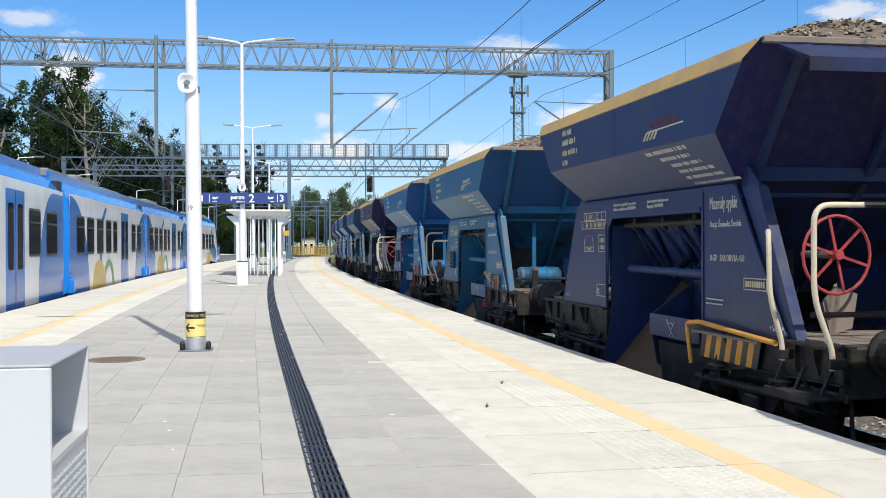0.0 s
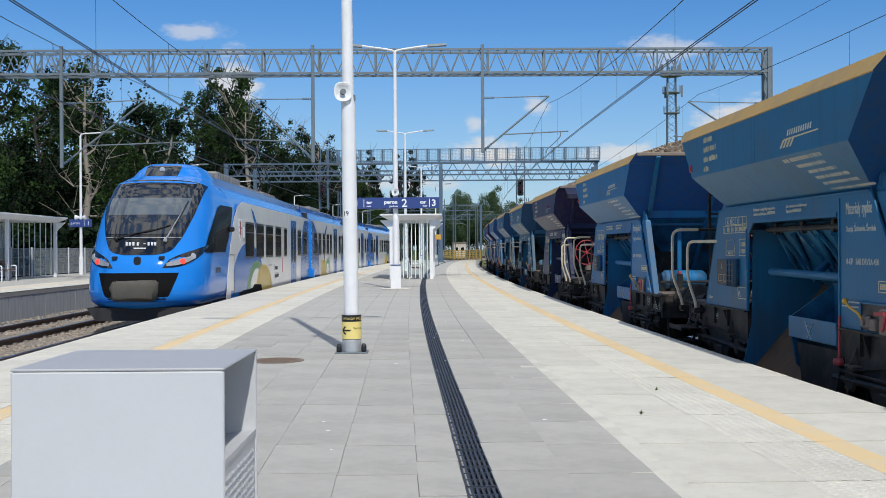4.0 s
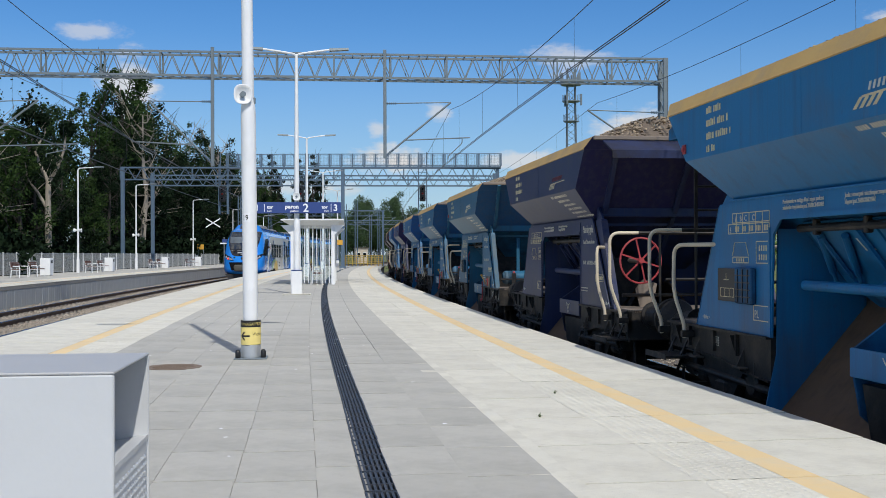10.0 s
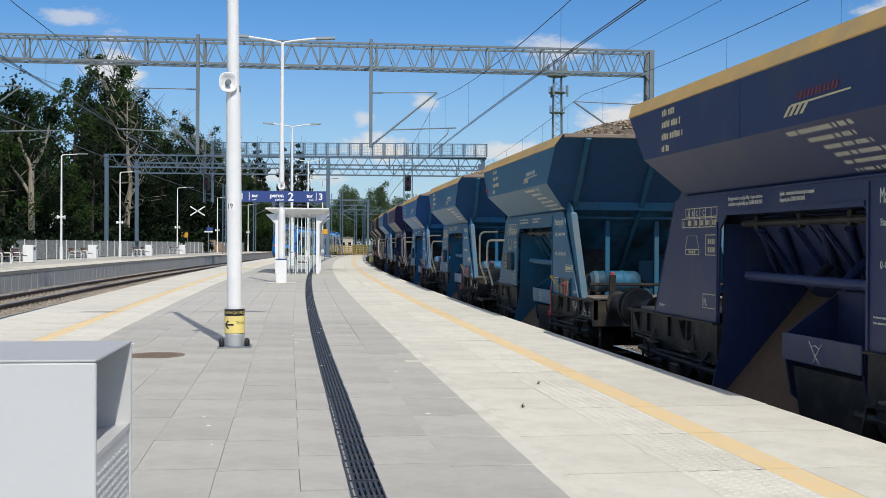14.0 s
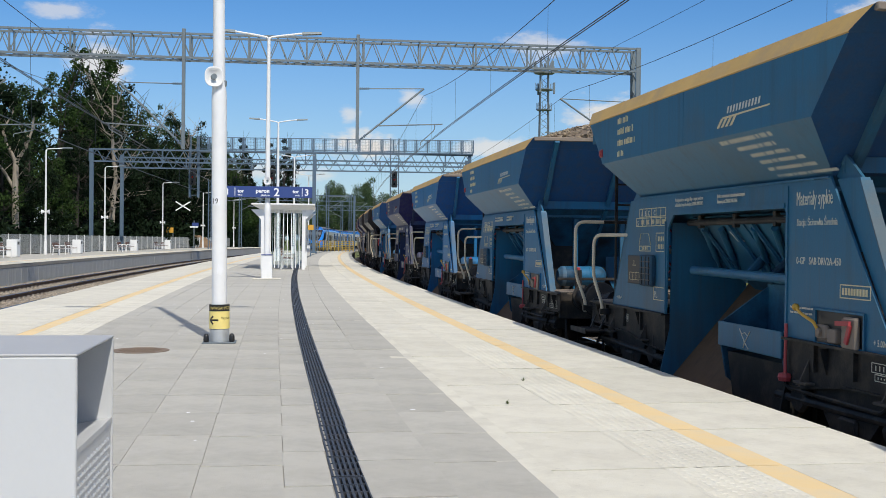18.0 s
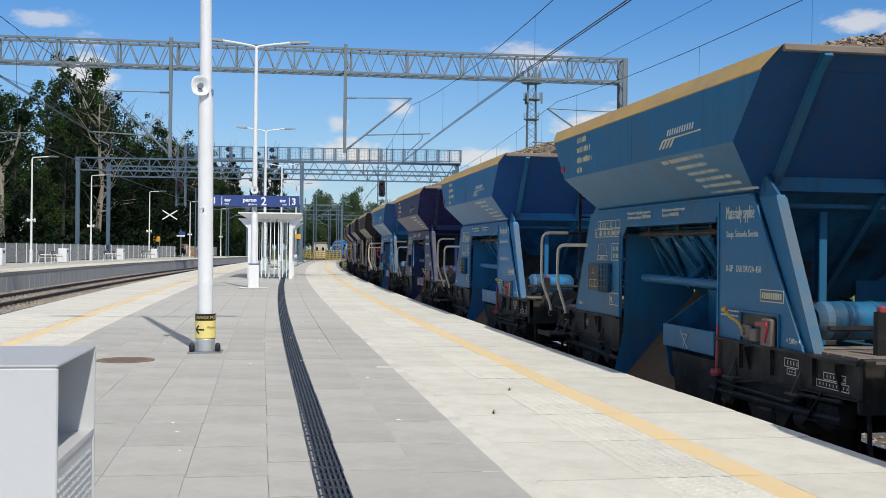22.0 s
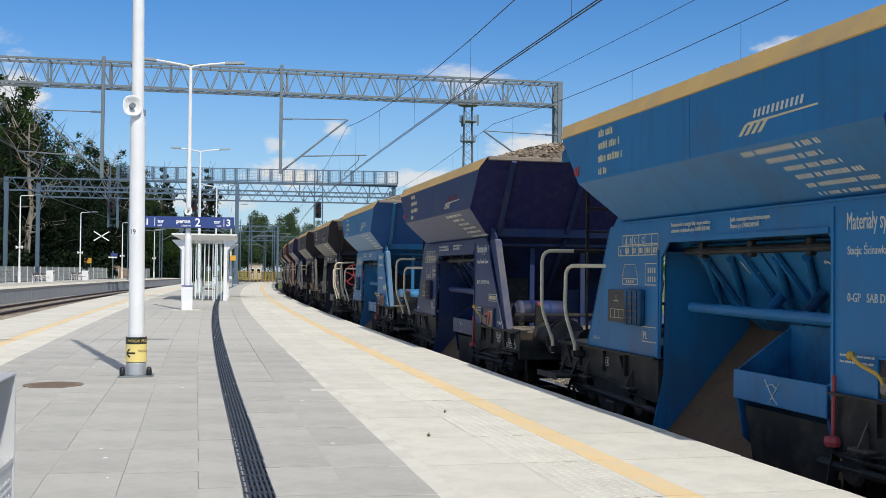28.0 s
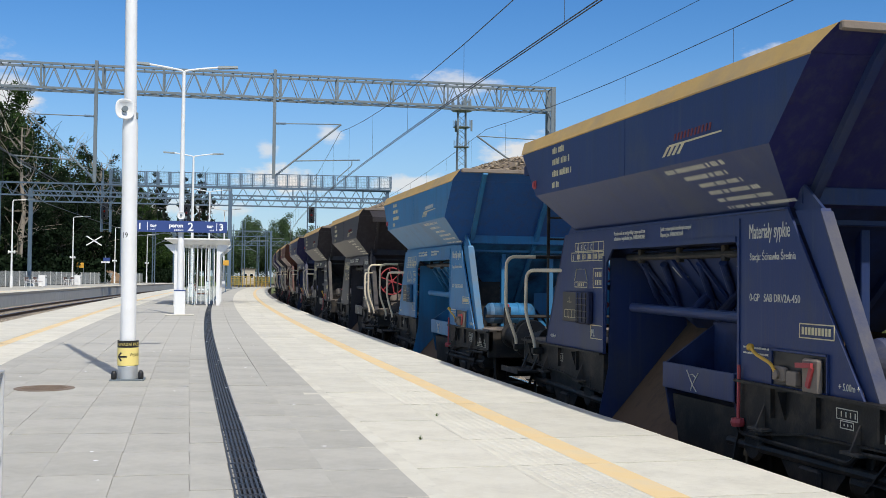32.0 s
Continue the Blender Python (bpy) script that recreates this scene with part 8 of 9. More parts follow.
def line_mast(y, off, arm, label="grey overhead line mast with bracket"):
    p = at(y, off)
    root = thing("overhead_line_mast", label, "line mast", pose(p.x, p.y, 0, 0, 0, turn_at(y)), group="overhead line masts")
    bm = bm_new()
    for e in (-0.16, 0.16):
        box(bm, e - 0.05, e + 0.05, -0.09, 0.09, GROUND_Z - 0.3, 8.3, 0.01)
    for i in range(15):
        beam(bm, (-0.16, 0, i * 0.55), (0.16, 0, i * 0.55 + 0.4), 0.03)
    part("mast", bm, GALV_BLUE, root)
    bm = bm_new()
    rod(bm, (0, 0, 6.9), (arm, 0, 6.9), 0.03, 6)
    rod(bm, (0, 0, 5.2), (arm, 0, 6.9), 0.04, 6)
    rod(bm, (arm * 0.35, 0, 5.75), (arm * 1.15, 0, 5.8), 0.03, 6)
    part("bracket_arm", bm, GALV, root)


for y, off, arm in ((150, 5.0, -3.0), (150, -6.8, -3.0), (172, 4.8, -2.8), (188, -6.6, -3.0), (205, 5.0, -3.0), (205, -17.0, 3.0), (232, -6.5, -3.0), (150, -17.4, 3.2), (128, -17.6, 3.2), (140, -4.5, 2.8), (163, -3.0, 2.6), (178, 2.0, -2.6), (195, -1.0, 2.6), (218, -2.5, 2.6), (240, 3.0, -2.8)):
    line_mast(y, off, arm)


def far_portal(y, x0, x1, z=7.6):
    root = thing("overhead_line_gantry", "distant grey lattice gantry over the tracks", "gantry")
    bm = bm_new()
    truss(bm, (x0, y, z), (x1, y, z), 0.9, 0.1, 1.4, 0.12, 0.07)
    part("girder", bm, GALV_BLUE, root)
    for x in (x0 + 0.3, x1 - 0.3):
        bm = bm_new()
        box(bm, x - 0.16, x + 0.16, y - 0.12, y + 0.2, GROUND_Z - 0.3, z + 0.9)
        part("leg", bm, GALV_BLUE, root)


far_portal(176, -24, -8)
far_portal(228, -22, 8)


# ---- far end of the platform ----
HAZARD = mat("hazard_yellow", (0.36, 0.25, 0.05), 0.6, vary=0.1)
ends = thing("end_barrier", "yellow tube barrier across the platform end", "barrier", pose(-9.4, 113.5, 0, 0, 0, 20))
for z in (0.25, 0.45, 0.65, 0.88, 1.1):
    bm = bm_new()
    rod(bm, (0, 0, z), (4.2, 0, z), 0.035, 8)
    part("rail", bm, HAZARD, ends)
for i in range(11):
    bm = bm_new()
    box(bm, i * 0.415 - 0.04, i * 0.415 + 0.04, -0.05, 0.05, 0, 1.15)
    part("post", bm, HAZARD, ends)

def hut():
    root = thing("line_side_hut", "small cream plastered hut with a flat roof", "hut", pose(-18.2, 270, -0.9, 0, 0, 8))
    plaster = mat("cream_plaster", (0.52, 0.45, 0.36), 0.85, vary=0.1, dirt=(0.35, 0.3, 0.25), dirt_amt=0.4)
    bm = bm_new()
    box(bm, -1.5, 1.6, 0, 4, 0, 3.7, 0.02)
    part("wall", bm, plaster, root)
    bm = bm_new()
    box(bm, -1.75, 1.85, -0.25, 4.25, 3.7, 3.9, 0.03)
    part("roof", bm, DUSTY, root)
    for x in (-0.7, 0.8):
        bm = bm_new()
        box(bm, x - 0.45, x + 0.45, -0.05, 0.02, 1.5, 2.7)
        w = part("window", bm, SIGN_WHITE, root)
        bm = bm_new()
        box(bm, x - 0.36, x + 0.36, -0.07, -0.05, 1.6, 2.6)
        part("pane", bm, EMU_GLASS, w)


hut()

# ---- the opposite platform ----
def platform_one():
    y0, y1 = 18.0, 165.0
    W = 7.2
    bm = bm_new()
    strip_pts(bm, y0, y1, 3.0, [(P1 - 0.05, GROUND_Z - 0.2), (P1 - 0.05, -0.16), (P1, -0.15), (P1, -0.02), (P1 - 0.02, -0.02), (P1 - W, -0.02), (P1 - W, GROUND_Z - 0.2)], close=True)
    root = tagged(link("platform_opposite", bm, JOINT), "opposite platform core", "platform", kind="structure")
    for name, o0, o1, m, label in (("edge_slabs", P1 - 1.3, P1, CONC_FAR, "pale concrete edge slabs"), ("yellow_line", P1 - 1.5, P1 - 1.3, YELLOW_LINE, "worn yellow safety line"), ("tactile_slabs", P1 - 2.1, P1 - 1.5, CONC_FAR, "pale tactile slabs"), ("pavers", P1 - W, P1 - 2.1, PAVER_FAR, "grey concrete pavers")):
        bm = bm_new()
        cols = [(o0, o1)] if name != "pavers" else [(P1 - W + i * 0.85, P1 - W + (i + 1) * 0.85) for i in range(6)]
        for a, b in cols:
            y = y0
            while y < y1:
                bm.faces.new([bm.verts.new(at(q, o, 0.0)) for q, o in ((y + 0.005, a + 0.004), (y + 0.005, b - 0.004), (y + 1.095, b - 0.004), (y + 1.095, a + 0.004))])
                y += 1.1
        for f in bm.faces:
            if f.normal.z < 0:
                f.normal_flip()
        o = part(name, bm, m, root, label)
        o["kind"] = "stuff"
    # wall panels under the edge
    me = bpy.data.meshes.new("wall_panel")
    bm = bm_new()
    box(bm, -0.03, 0.0, -0.49, 0.49, -1.1, -0.16, 0.008)
    bm.to_mesh(me)
    bm.free()
    me.materials.append(WALL_CONC)
    for i in range(126):
        y = y0 + 14 + i
        ob = new("wall_panel", me)
        ob.parent = root
        p = at(y, P1 - 0.01)
        ob.matrix_basis = pose(p.x, p.y, 0, 0, 0, turn_at(y))


platform_one()


def fence():
    root = thing("mesh_fence", "light grey wire-mesh fence behind the platform", "fence")
    post = bpy.data.meshes.new("post")
    bm = bm_new()
    box(bm, -0.03, 0.03, -0.028, 0.028, -0.1, 1.42, 0.004)
    bm.to_mesh(post)
    bm.free()
    post.materials.append(WHITE_PAINT)
    pan = bpy.data.meshes.new("panel")
    bm = bm_new()
    for i in range(46):
        y = -1.22 + i * 0.0542
        box(bm, -0.004, 0.004, y - 0.006, y + 0.006, 0.05, 1.38)
    for z in (0.08, 0.5, 0.94, 1.36):
        box(bm, -0.007, 0.007, -1.23, 1.23, z - 0.010, z + 0.010)
    bm.to_mesh(pan)
    bm.free()
    pan.materials.append(GALV_LIGHT)
    for i in range(60):
        y = 20 + i * 2.5
        for me, dy, name in ((post, 0, "post"), (pan, 1.25, "mesh_panel")):
            ob = new(name, me)
            ob.parent = root
            p = at(y + dy, P1 - 6.95)
            ob.matrix_basis = pose(p.x, p.y, 0, 0, 0, turn_at(y + dy))


GALV_LIGHT = mat("pale_galvanised", (0.30, 0.32, 0.325), 0.5, 0.3, vary=0.08, bump=0.03)
fence()


def small_lamp(y, sign=False):
    p = at(y, -21.0)
    root = thing("street_lamp", "slim white lamp post with one arm on the opposite platform", "lamp post", pose(p.x, p.y, 0, 0, 0, turn_at(y)), group="opposite platform lamps")
    bm = bm_new()
    lathe(bm, [(0.11, 0.0), (0.11, 0.02), (0.11, 0.88), (0.11, 0.9), (0.08, 0.95), (0.08, 0.98), (0.05, 7.12), (0.05, 7.15)], 12)
    part("pole", bm, WHITE_PAINT, root, smooth=True)
    bm = bm_new()
    tube(bm, bend([(0, 0, 7.1), (0.05, 0, 7.25), (1.2, 0, 7.32)], 0.12), 0.035, 7)
    part("arm", bm, WHITE_PAINT, root)
    bm = bm_new()
    box(bm, 1.1, 1.75, -0.12, 0.12, 7.28, 7.38, 0.02)
    part("lantern", bm, GALV, root)
    bm = bm_new()
    for s in (-1, 1):
        lathe(bm, [(0.05, 0), (0.15, s * 0.2), (0.14, s * 0.21)], 10, (s * 0.06, -0.06, 2.95), "x")
    part("loudspeaker", bm, WHITE_PAINT, root)
    if sign:
        bm = bm_new()
        box(bm, -0.56, 0.60, -0.12, -0.08, 2.45, 2.85, 0.01)
        part("platform_sign", bm, SIGN_BLUE, root, "small blue platform sign")
        words("peron", 0.19, SIGN_WHITE, root, Matrix(((1, 0, 0, -0.48), (0, 0, -1, -0.125), (0, 1, 0, 2.60), (0, 0, 0, 1))), "lettering", "white words")
        words("1", 0.32, SIGN_WHITE, root, Matrix(((1, 0, 0, 0.34), (0, 0, -1, -0.125), (0, 1, 0, 2.54), (0, 0, 0, 1))), "lettering", "white digit")
        bm = bm_new()
        box(bm, 0.20, 0.22, -0.124, -0.12, 2.5, 2.8)
        part("divider", bm, SIGN_WHITE, root)


for i, y in enumerate((55, 75.5, 93, 118, 142, 165)):
    small_lamp(y, i == 0)


def seat_group(y, first):
    for k in range(2):
        p = at(y + k * 3.2, -20.2)
        bench(pose(p.x, p.y, 0, 0, 0, turn_at(y) + 90), "white-framed bench with brown slats on the opposite platform", "opposite platform benches")
    p = at(y + 5.4, -20.3)
    root = thing("litter_bin", "white square litter bin beside benches", "litter bin", pose(p.x, p.y, 0, 0, 0, turn_at(y)), group="opposite platform bins")
    bm = bm_new()
    box(bm, -0.3, 0.3, -0.35, 0.35, 0.02, 1.05, 0.02)
    part("body", bm, WHITE_PAINT, root)
    bm = bm_new()
    box(bm, 0.30, 0.31, -0.2, 0.2, 0.75, 0.92)
    part("slot", bm, BLACK, root)


for y in (60.5, 76.0, 96.0, 112.0):
    seat_group(y, False)

S1 = at(50.5, -21.8)
shelter(pose(S1.x, S1.y - 11.5, 0, 0, 0, turn_at(45)), 2.2, 11.4, 2.75, "long white slatted shelter on the opposite platform", 8)
p = at(44.5, -20.6)
bench(pose(p.x, p.y, 0, 0, 0, turn_at(45) + 90), "white-framed bench with brown slats in the shelter", "opposite platform benches")

# yellow board, notice posts, soil heap and far fences
yb = thing("yellow_board", "orange-yellow warning board on two thin legs", "sign", pose(-27.8, 128, 0, 0, 0, 5))
bm = bm_new()
box(bm, -0.42, 0.36, -0.03, 0.03, 1.9, 2.5, 0.01)
part("panel", bm, SIGN_ORANGE, yb)
bm = bm_new()
for x in (-0.3, 0.3):
    box(bm, x - 0.04, x + 0.04, 0.03, 0.09, -1, 2.4)
part("leg", bm, GALV, yb)
nb = thing("notice_post", "white and blue notice post at the platform end", "notice board", pose(-25.6, 131, 0, 0, 0, 5))
bm = bm_new()
box(bm, -0.06, 0.06, -0.05, 0.05, 0, 3.4, 0.02)
part("post", bm, GALV, nb)
bm = bm_new()
box(bm, -0.5, 0.5, -0.09, -0.06, 2.55, 2.72, 0.01)
part("panel", bm, SIGN_WHITE, nb)
bm = bm_new()
box(bm, -0.25, 0.55, -0.09, -0.06, 2.75, 3.15, 0.01)
part("panel", bm, SIGN_BLUE, nb)
SOIL = mat("sandy_soil", (0.20, 0.13, 0.075), 0.95, vary=0.25, scale=1.5, bump=0.8)
bm = bm_new()
lathe(bm, [(3.4, 0), (2.7, 0.9), (1.8, 1.8), (0.8, 2.4), (0.1, 2.6)], 20, (0, 0, 0))
for v in bm.verts:
    v.co += Vector((random.uniform(-0.25, 0.25), random.uniform(-0.25, 0.25), random.uniform(-0.15, 0.15)))
h = link("soil_heap", bm, SOIL)
h.matrix_basis = pose(-28.7, 150, -1.0)
tagged(h, "heap of bare sandy soil beyond the platform", "soil heap")


# ---- trees ----
BARK = mat("bark", (0.034, 0.029, 0.024), 0.9, vary=0.3, scale=5, bump=0.6)
PALE_BARK = mat("pale_bark", (0.27, 0.235, 0.19), 0.9, vary=0.25, scale=4, bump=0.5)


def leaf_mat(name, col):
    m = mat(name, col, 0.6, vary=0.2, scale=1.2, bump=0.0, island=0.7, spec=0.03)
    return m


# LEAF_DARK puts the lower belt's shade into leaf colour; the tall row takes LEAF_MID
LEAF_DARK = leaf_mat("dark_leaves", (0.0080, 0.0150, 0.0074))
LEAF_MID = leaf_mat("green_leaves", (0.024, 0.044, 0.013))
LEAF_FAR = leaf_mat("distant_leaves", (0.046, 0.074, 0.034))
LEAF_BRIGHT = leaf_mat("bright_leaves", (0.085, 0.13, 0.030))


def tree_meshes(seed, H, R, leaves, trunk_to, ball_count, sparse, leaf=1.0):
    """Trunk with limbs, and a crown of small leaf cards gathered in uneven clumps."""
    rnd = random.Random(seed)
    bt, bl = bm_new(), bm_new()
    pts = [Vector((0, 0, -0.3))]
    p = Vector((0, 0, 0))
    for i in range(6):
        p = p + Vector((rnd.uniform(-0.3, 0.3), rnd.uniform(-0.3, 0.3), H * trunk_to / 6))
        pts.append(p.copy())
    for i, (a, b) in enumerate(zip(pts, pts[1:])):
        r0 = 0.022 * H * (1 - i / 7)
        rod(bt, a, b, r0, 8, 0.022 * H * (1 - (i + 1) / 7))
    clumps = []
    nl = 15
    for i in range(nl):
        f = 0.25 + 0.75 * i / nl
        k = f * 6
        a = pts[min(int(k), 6)].lerp(pts[min(int(k) + 1, 6)], k - int(k))
        ang = rnd.uniform(0, math.tau)
        reach = R * rnd.uniform(0.45, 1.0) * (1.15 - 0.5 * f)
        tip = a + Vector((math.cos(ang) * reach, math.sin(ang) * reach, H * rnd.uniform(0.06, 0.22)))
        mid = a.lerp(tip, 0.5) + Vector((0, 0, -0.03 * H))
        rod(bt, a, mid, 0.006 * H, 6, 0.004 * H)
        rod(bt, mid, tip, 0.004 * H, 5, 0.0015 * H)
        for q in (mid, tip, mid.lerp(tip, 0.6)):
            clumps.append((q + Vector((rnd.uniform(-1, 1), rnd.uniform(-1, 1), rnd.uniform(-0.5, 1))) * 0.06 * H, rnd.uniform(0.5, 1.0) * R * 0.36 * (1 - 0.75 * sparse * max(0.0, f - 0.3))))
            for _ in range(2):
                e = q + Vector((rnd.uniform(-1, 1), rnd.uniform(-1, 1), rnd.uniform(0, 1.2))) * 0.1 * H
                rod(bt, q, e, 0.002 * H, 4, 0.0008 * H)
    for _ in range(int(14 * (1 - sparse))):
        a = rnd.uniform(0, math.tau)
        clumps.append((Vector((math.cos(a) * R * 0.5, math.sin(a) * R * 0.5, rnd.uniform(0.12, 0.6) * H)), R * rnd.uniform(0.3, 0.5)))
    for _ in range(ball_count):
        a = rnd.uniform(0, math.tau)
        clumps.append((Vector((math.cos(a) * R * 0.55, math.sin(a) * R * 0.55, rnd.uniform(0.7, 1.0) * H)), -rnd.uniform(0.5, 0.85)))
    per = leaves // len(clumps)
    for c, r in clumps:
        tight = r < 0
        r = abs(r)
        for _ in range(per * 4 if tight else per):
            d = Vector((rnd.gauss(0, 1), rnd.gauss(0, 1), rnd.gauss(0, 0.8)))
            d = d.normalized() * r * (rnd.random() ** 0.45)
            q = c + d
            n = Vector((rnd.gauss(0, 1), rnd.gauss(0, 1), rnd.gauss(0.4, 1))).normalized()
            u = n.orthogonal().normalized()
            v = n.cross(u)
            s = rnd.uniform(0.075, 0.16) * (0.6 if tight else 1.0) * leaf
            bl.faces.new([bl.verts.new(q + u * a * s + v * b * s) for a, b in ((-1, -0.6), (0.2, -0.8), (1, 0.1), (0.1, 0.8))])
    mt, ml = bpy.data.meshes.new("trunk"), bpy.data.meshes.new("crown")
    bt.to_mesh(mt)
    bl.to_mesh(ml)
    bt.free()
    bl.free()
    return mt, ml


def plant(name, trunk, crown, bark, leaf, p, size, turn, label, group):
    root = thing(name, label, "tree" if name == "tree" else "bush", Matrix.LocRotScale(p, Euler((0, 0, radians(turn))), Vector((size,) * 3)), group=group)
    for n, me, m in (("trunk", trunk, bark), ("crown", crown, leaf)):
        k = me.name + m.name
        if k not in VARIANTS:
            c = me.copy()
            c.materials.append(m)
            VARIANTS[k] = c
        ob = new(n, VARIANTS[k])
        ob.parent = root


def forked_tree():
    """A dead pale tree that forks twice, with mistletoe balls in its top."""
    rnd = random.Random(77)
    bt, bl = bm_new(), bm_new()
    limbs = [([(0.1, 0, -0.5), (0.05, 0, 3.0), (0, 0, 6.2), (0.0, 0.1, 8.3)], 0.30, 0.21),
             ([(0.0, 0, 6.0), (-0.9, 0.2, 7.4), (-1.7, 0.3, 8.4), (-2.0, 0.3, 10.2)], 0.15, 0.04),
             ([(0.0, 0.1, 8.2), (-0.7, 0, 9.7), (-1.3, -0.1, 11.8), (-1.7, -0.2, 14.3)], 0.17, 0.05),
             ([(0.0, 0.1, 8.2), (0.7, 0.2, 9.3), (1.2, 0.2, 10.7), (1.5, 0.3, 13.2)], 0.16, 0.05),
             ([(-1.0, 0, 10.7), (-0.4, 0.5, 12.2), (-0.3, 0.6, 13.8)], 0.08, 0.03)]
    for pts, r0, r1 in limbs:
        n = len(pts) - 1
        for i in range(n):
            rod(bt, Vector(pts[i]), Vector(pts[i + 1]), r0 + (r1 - r0) * i / n, 9, r0 + (r1 - r0) * (i + 1) / n)
            for _ in range(3 if pts[i][2] > 6 else 0):
                a = Vector(pts[i]).lerp(Vector(pts[i + 1]), rnd.random())
                b = a + Vector((rnd.uniform(-1.4, 1.4), rnd.uniform(-0.8, 0.8), rnd.uniform(0.4, 2.0)))
                rod(bt, a, b, 0.035, 5, 0.01)
                for _ in range(26):
                    c = b + Vector((rnd.gauss(0, 0.5), rnd.gauss(0, 0.5), rnd.gauss(0, 0.4)))
                    d = Vector((rnd.gauss(0, 1), rnd.gauss(0, 1), rnd.gauss(0, 1))).normalized() * 0.13
                    e = d.orthogonal() * 0.7
                    bl.faces.new([bl.verts.new(c + k) for k in (-d, e, d, -e)])
    for c, r in (((-1.6, -0.2, 13.6), 0.85), ((-0.6, 0.4, 13.2), 0.6), ((1.5, 0.2, 12.5), 0.7), ((-1.2, 0, 12.2), 0.5)):
        for _ in range(420):
            q = Vector(c) + Vector((rnd.gauss(0, 1), rnd.gauss(0, 1), rnd.gauss(0, 1))).normalized() * r * rnd.random() ** 0.4
            d = Vector((rnd.gauss(0, 1), rnd.gauss(0, 1), rnd.gauss(0, 1))).normalized() * 0.12
            e = d.orthogonal() * 0.7
            bl.faces.new([bl.verts.new(q + k) for k in (-d, e, d, -e)])
    mt, ml = bpy.data.meshes.new("forked_trunk"), bpy.data.meshes.new("forked_crown")
    for b, me in ((bt, mt), (bl, ml)):
        b.to_mesh(me)
        b.free()
    return mt, ml


VARIANTS = {}
T1 = tree_meshes(1, 14.0, 4.2, 11000, 0.85, 0, 0.1, 1.0)
T2 = tree_meshes(2, 15.5, 3.6, 4600, 0.9, 9, 0.72)
T3 = tree_meshes(3, 13.0, 4.6, 12000, 0.75, 0, 0.0, 1.0)
T4 = tree_meshes(4, 17.0, 3.4, 2600, 0.95, 9, 0.9)
T6 = tree_meshes(8, 20.5, 2.1, 8000, 0.95, 0, 0.0, 1.3)
B1 = tree_meshes(5, 4.0, 2.4, 4200, 0.5, 0, 0.0, 1.15)
B2 = tree_meshes(6, 4.2, 2.2, 9000, 0.6, 0, 0.0, 0.42)


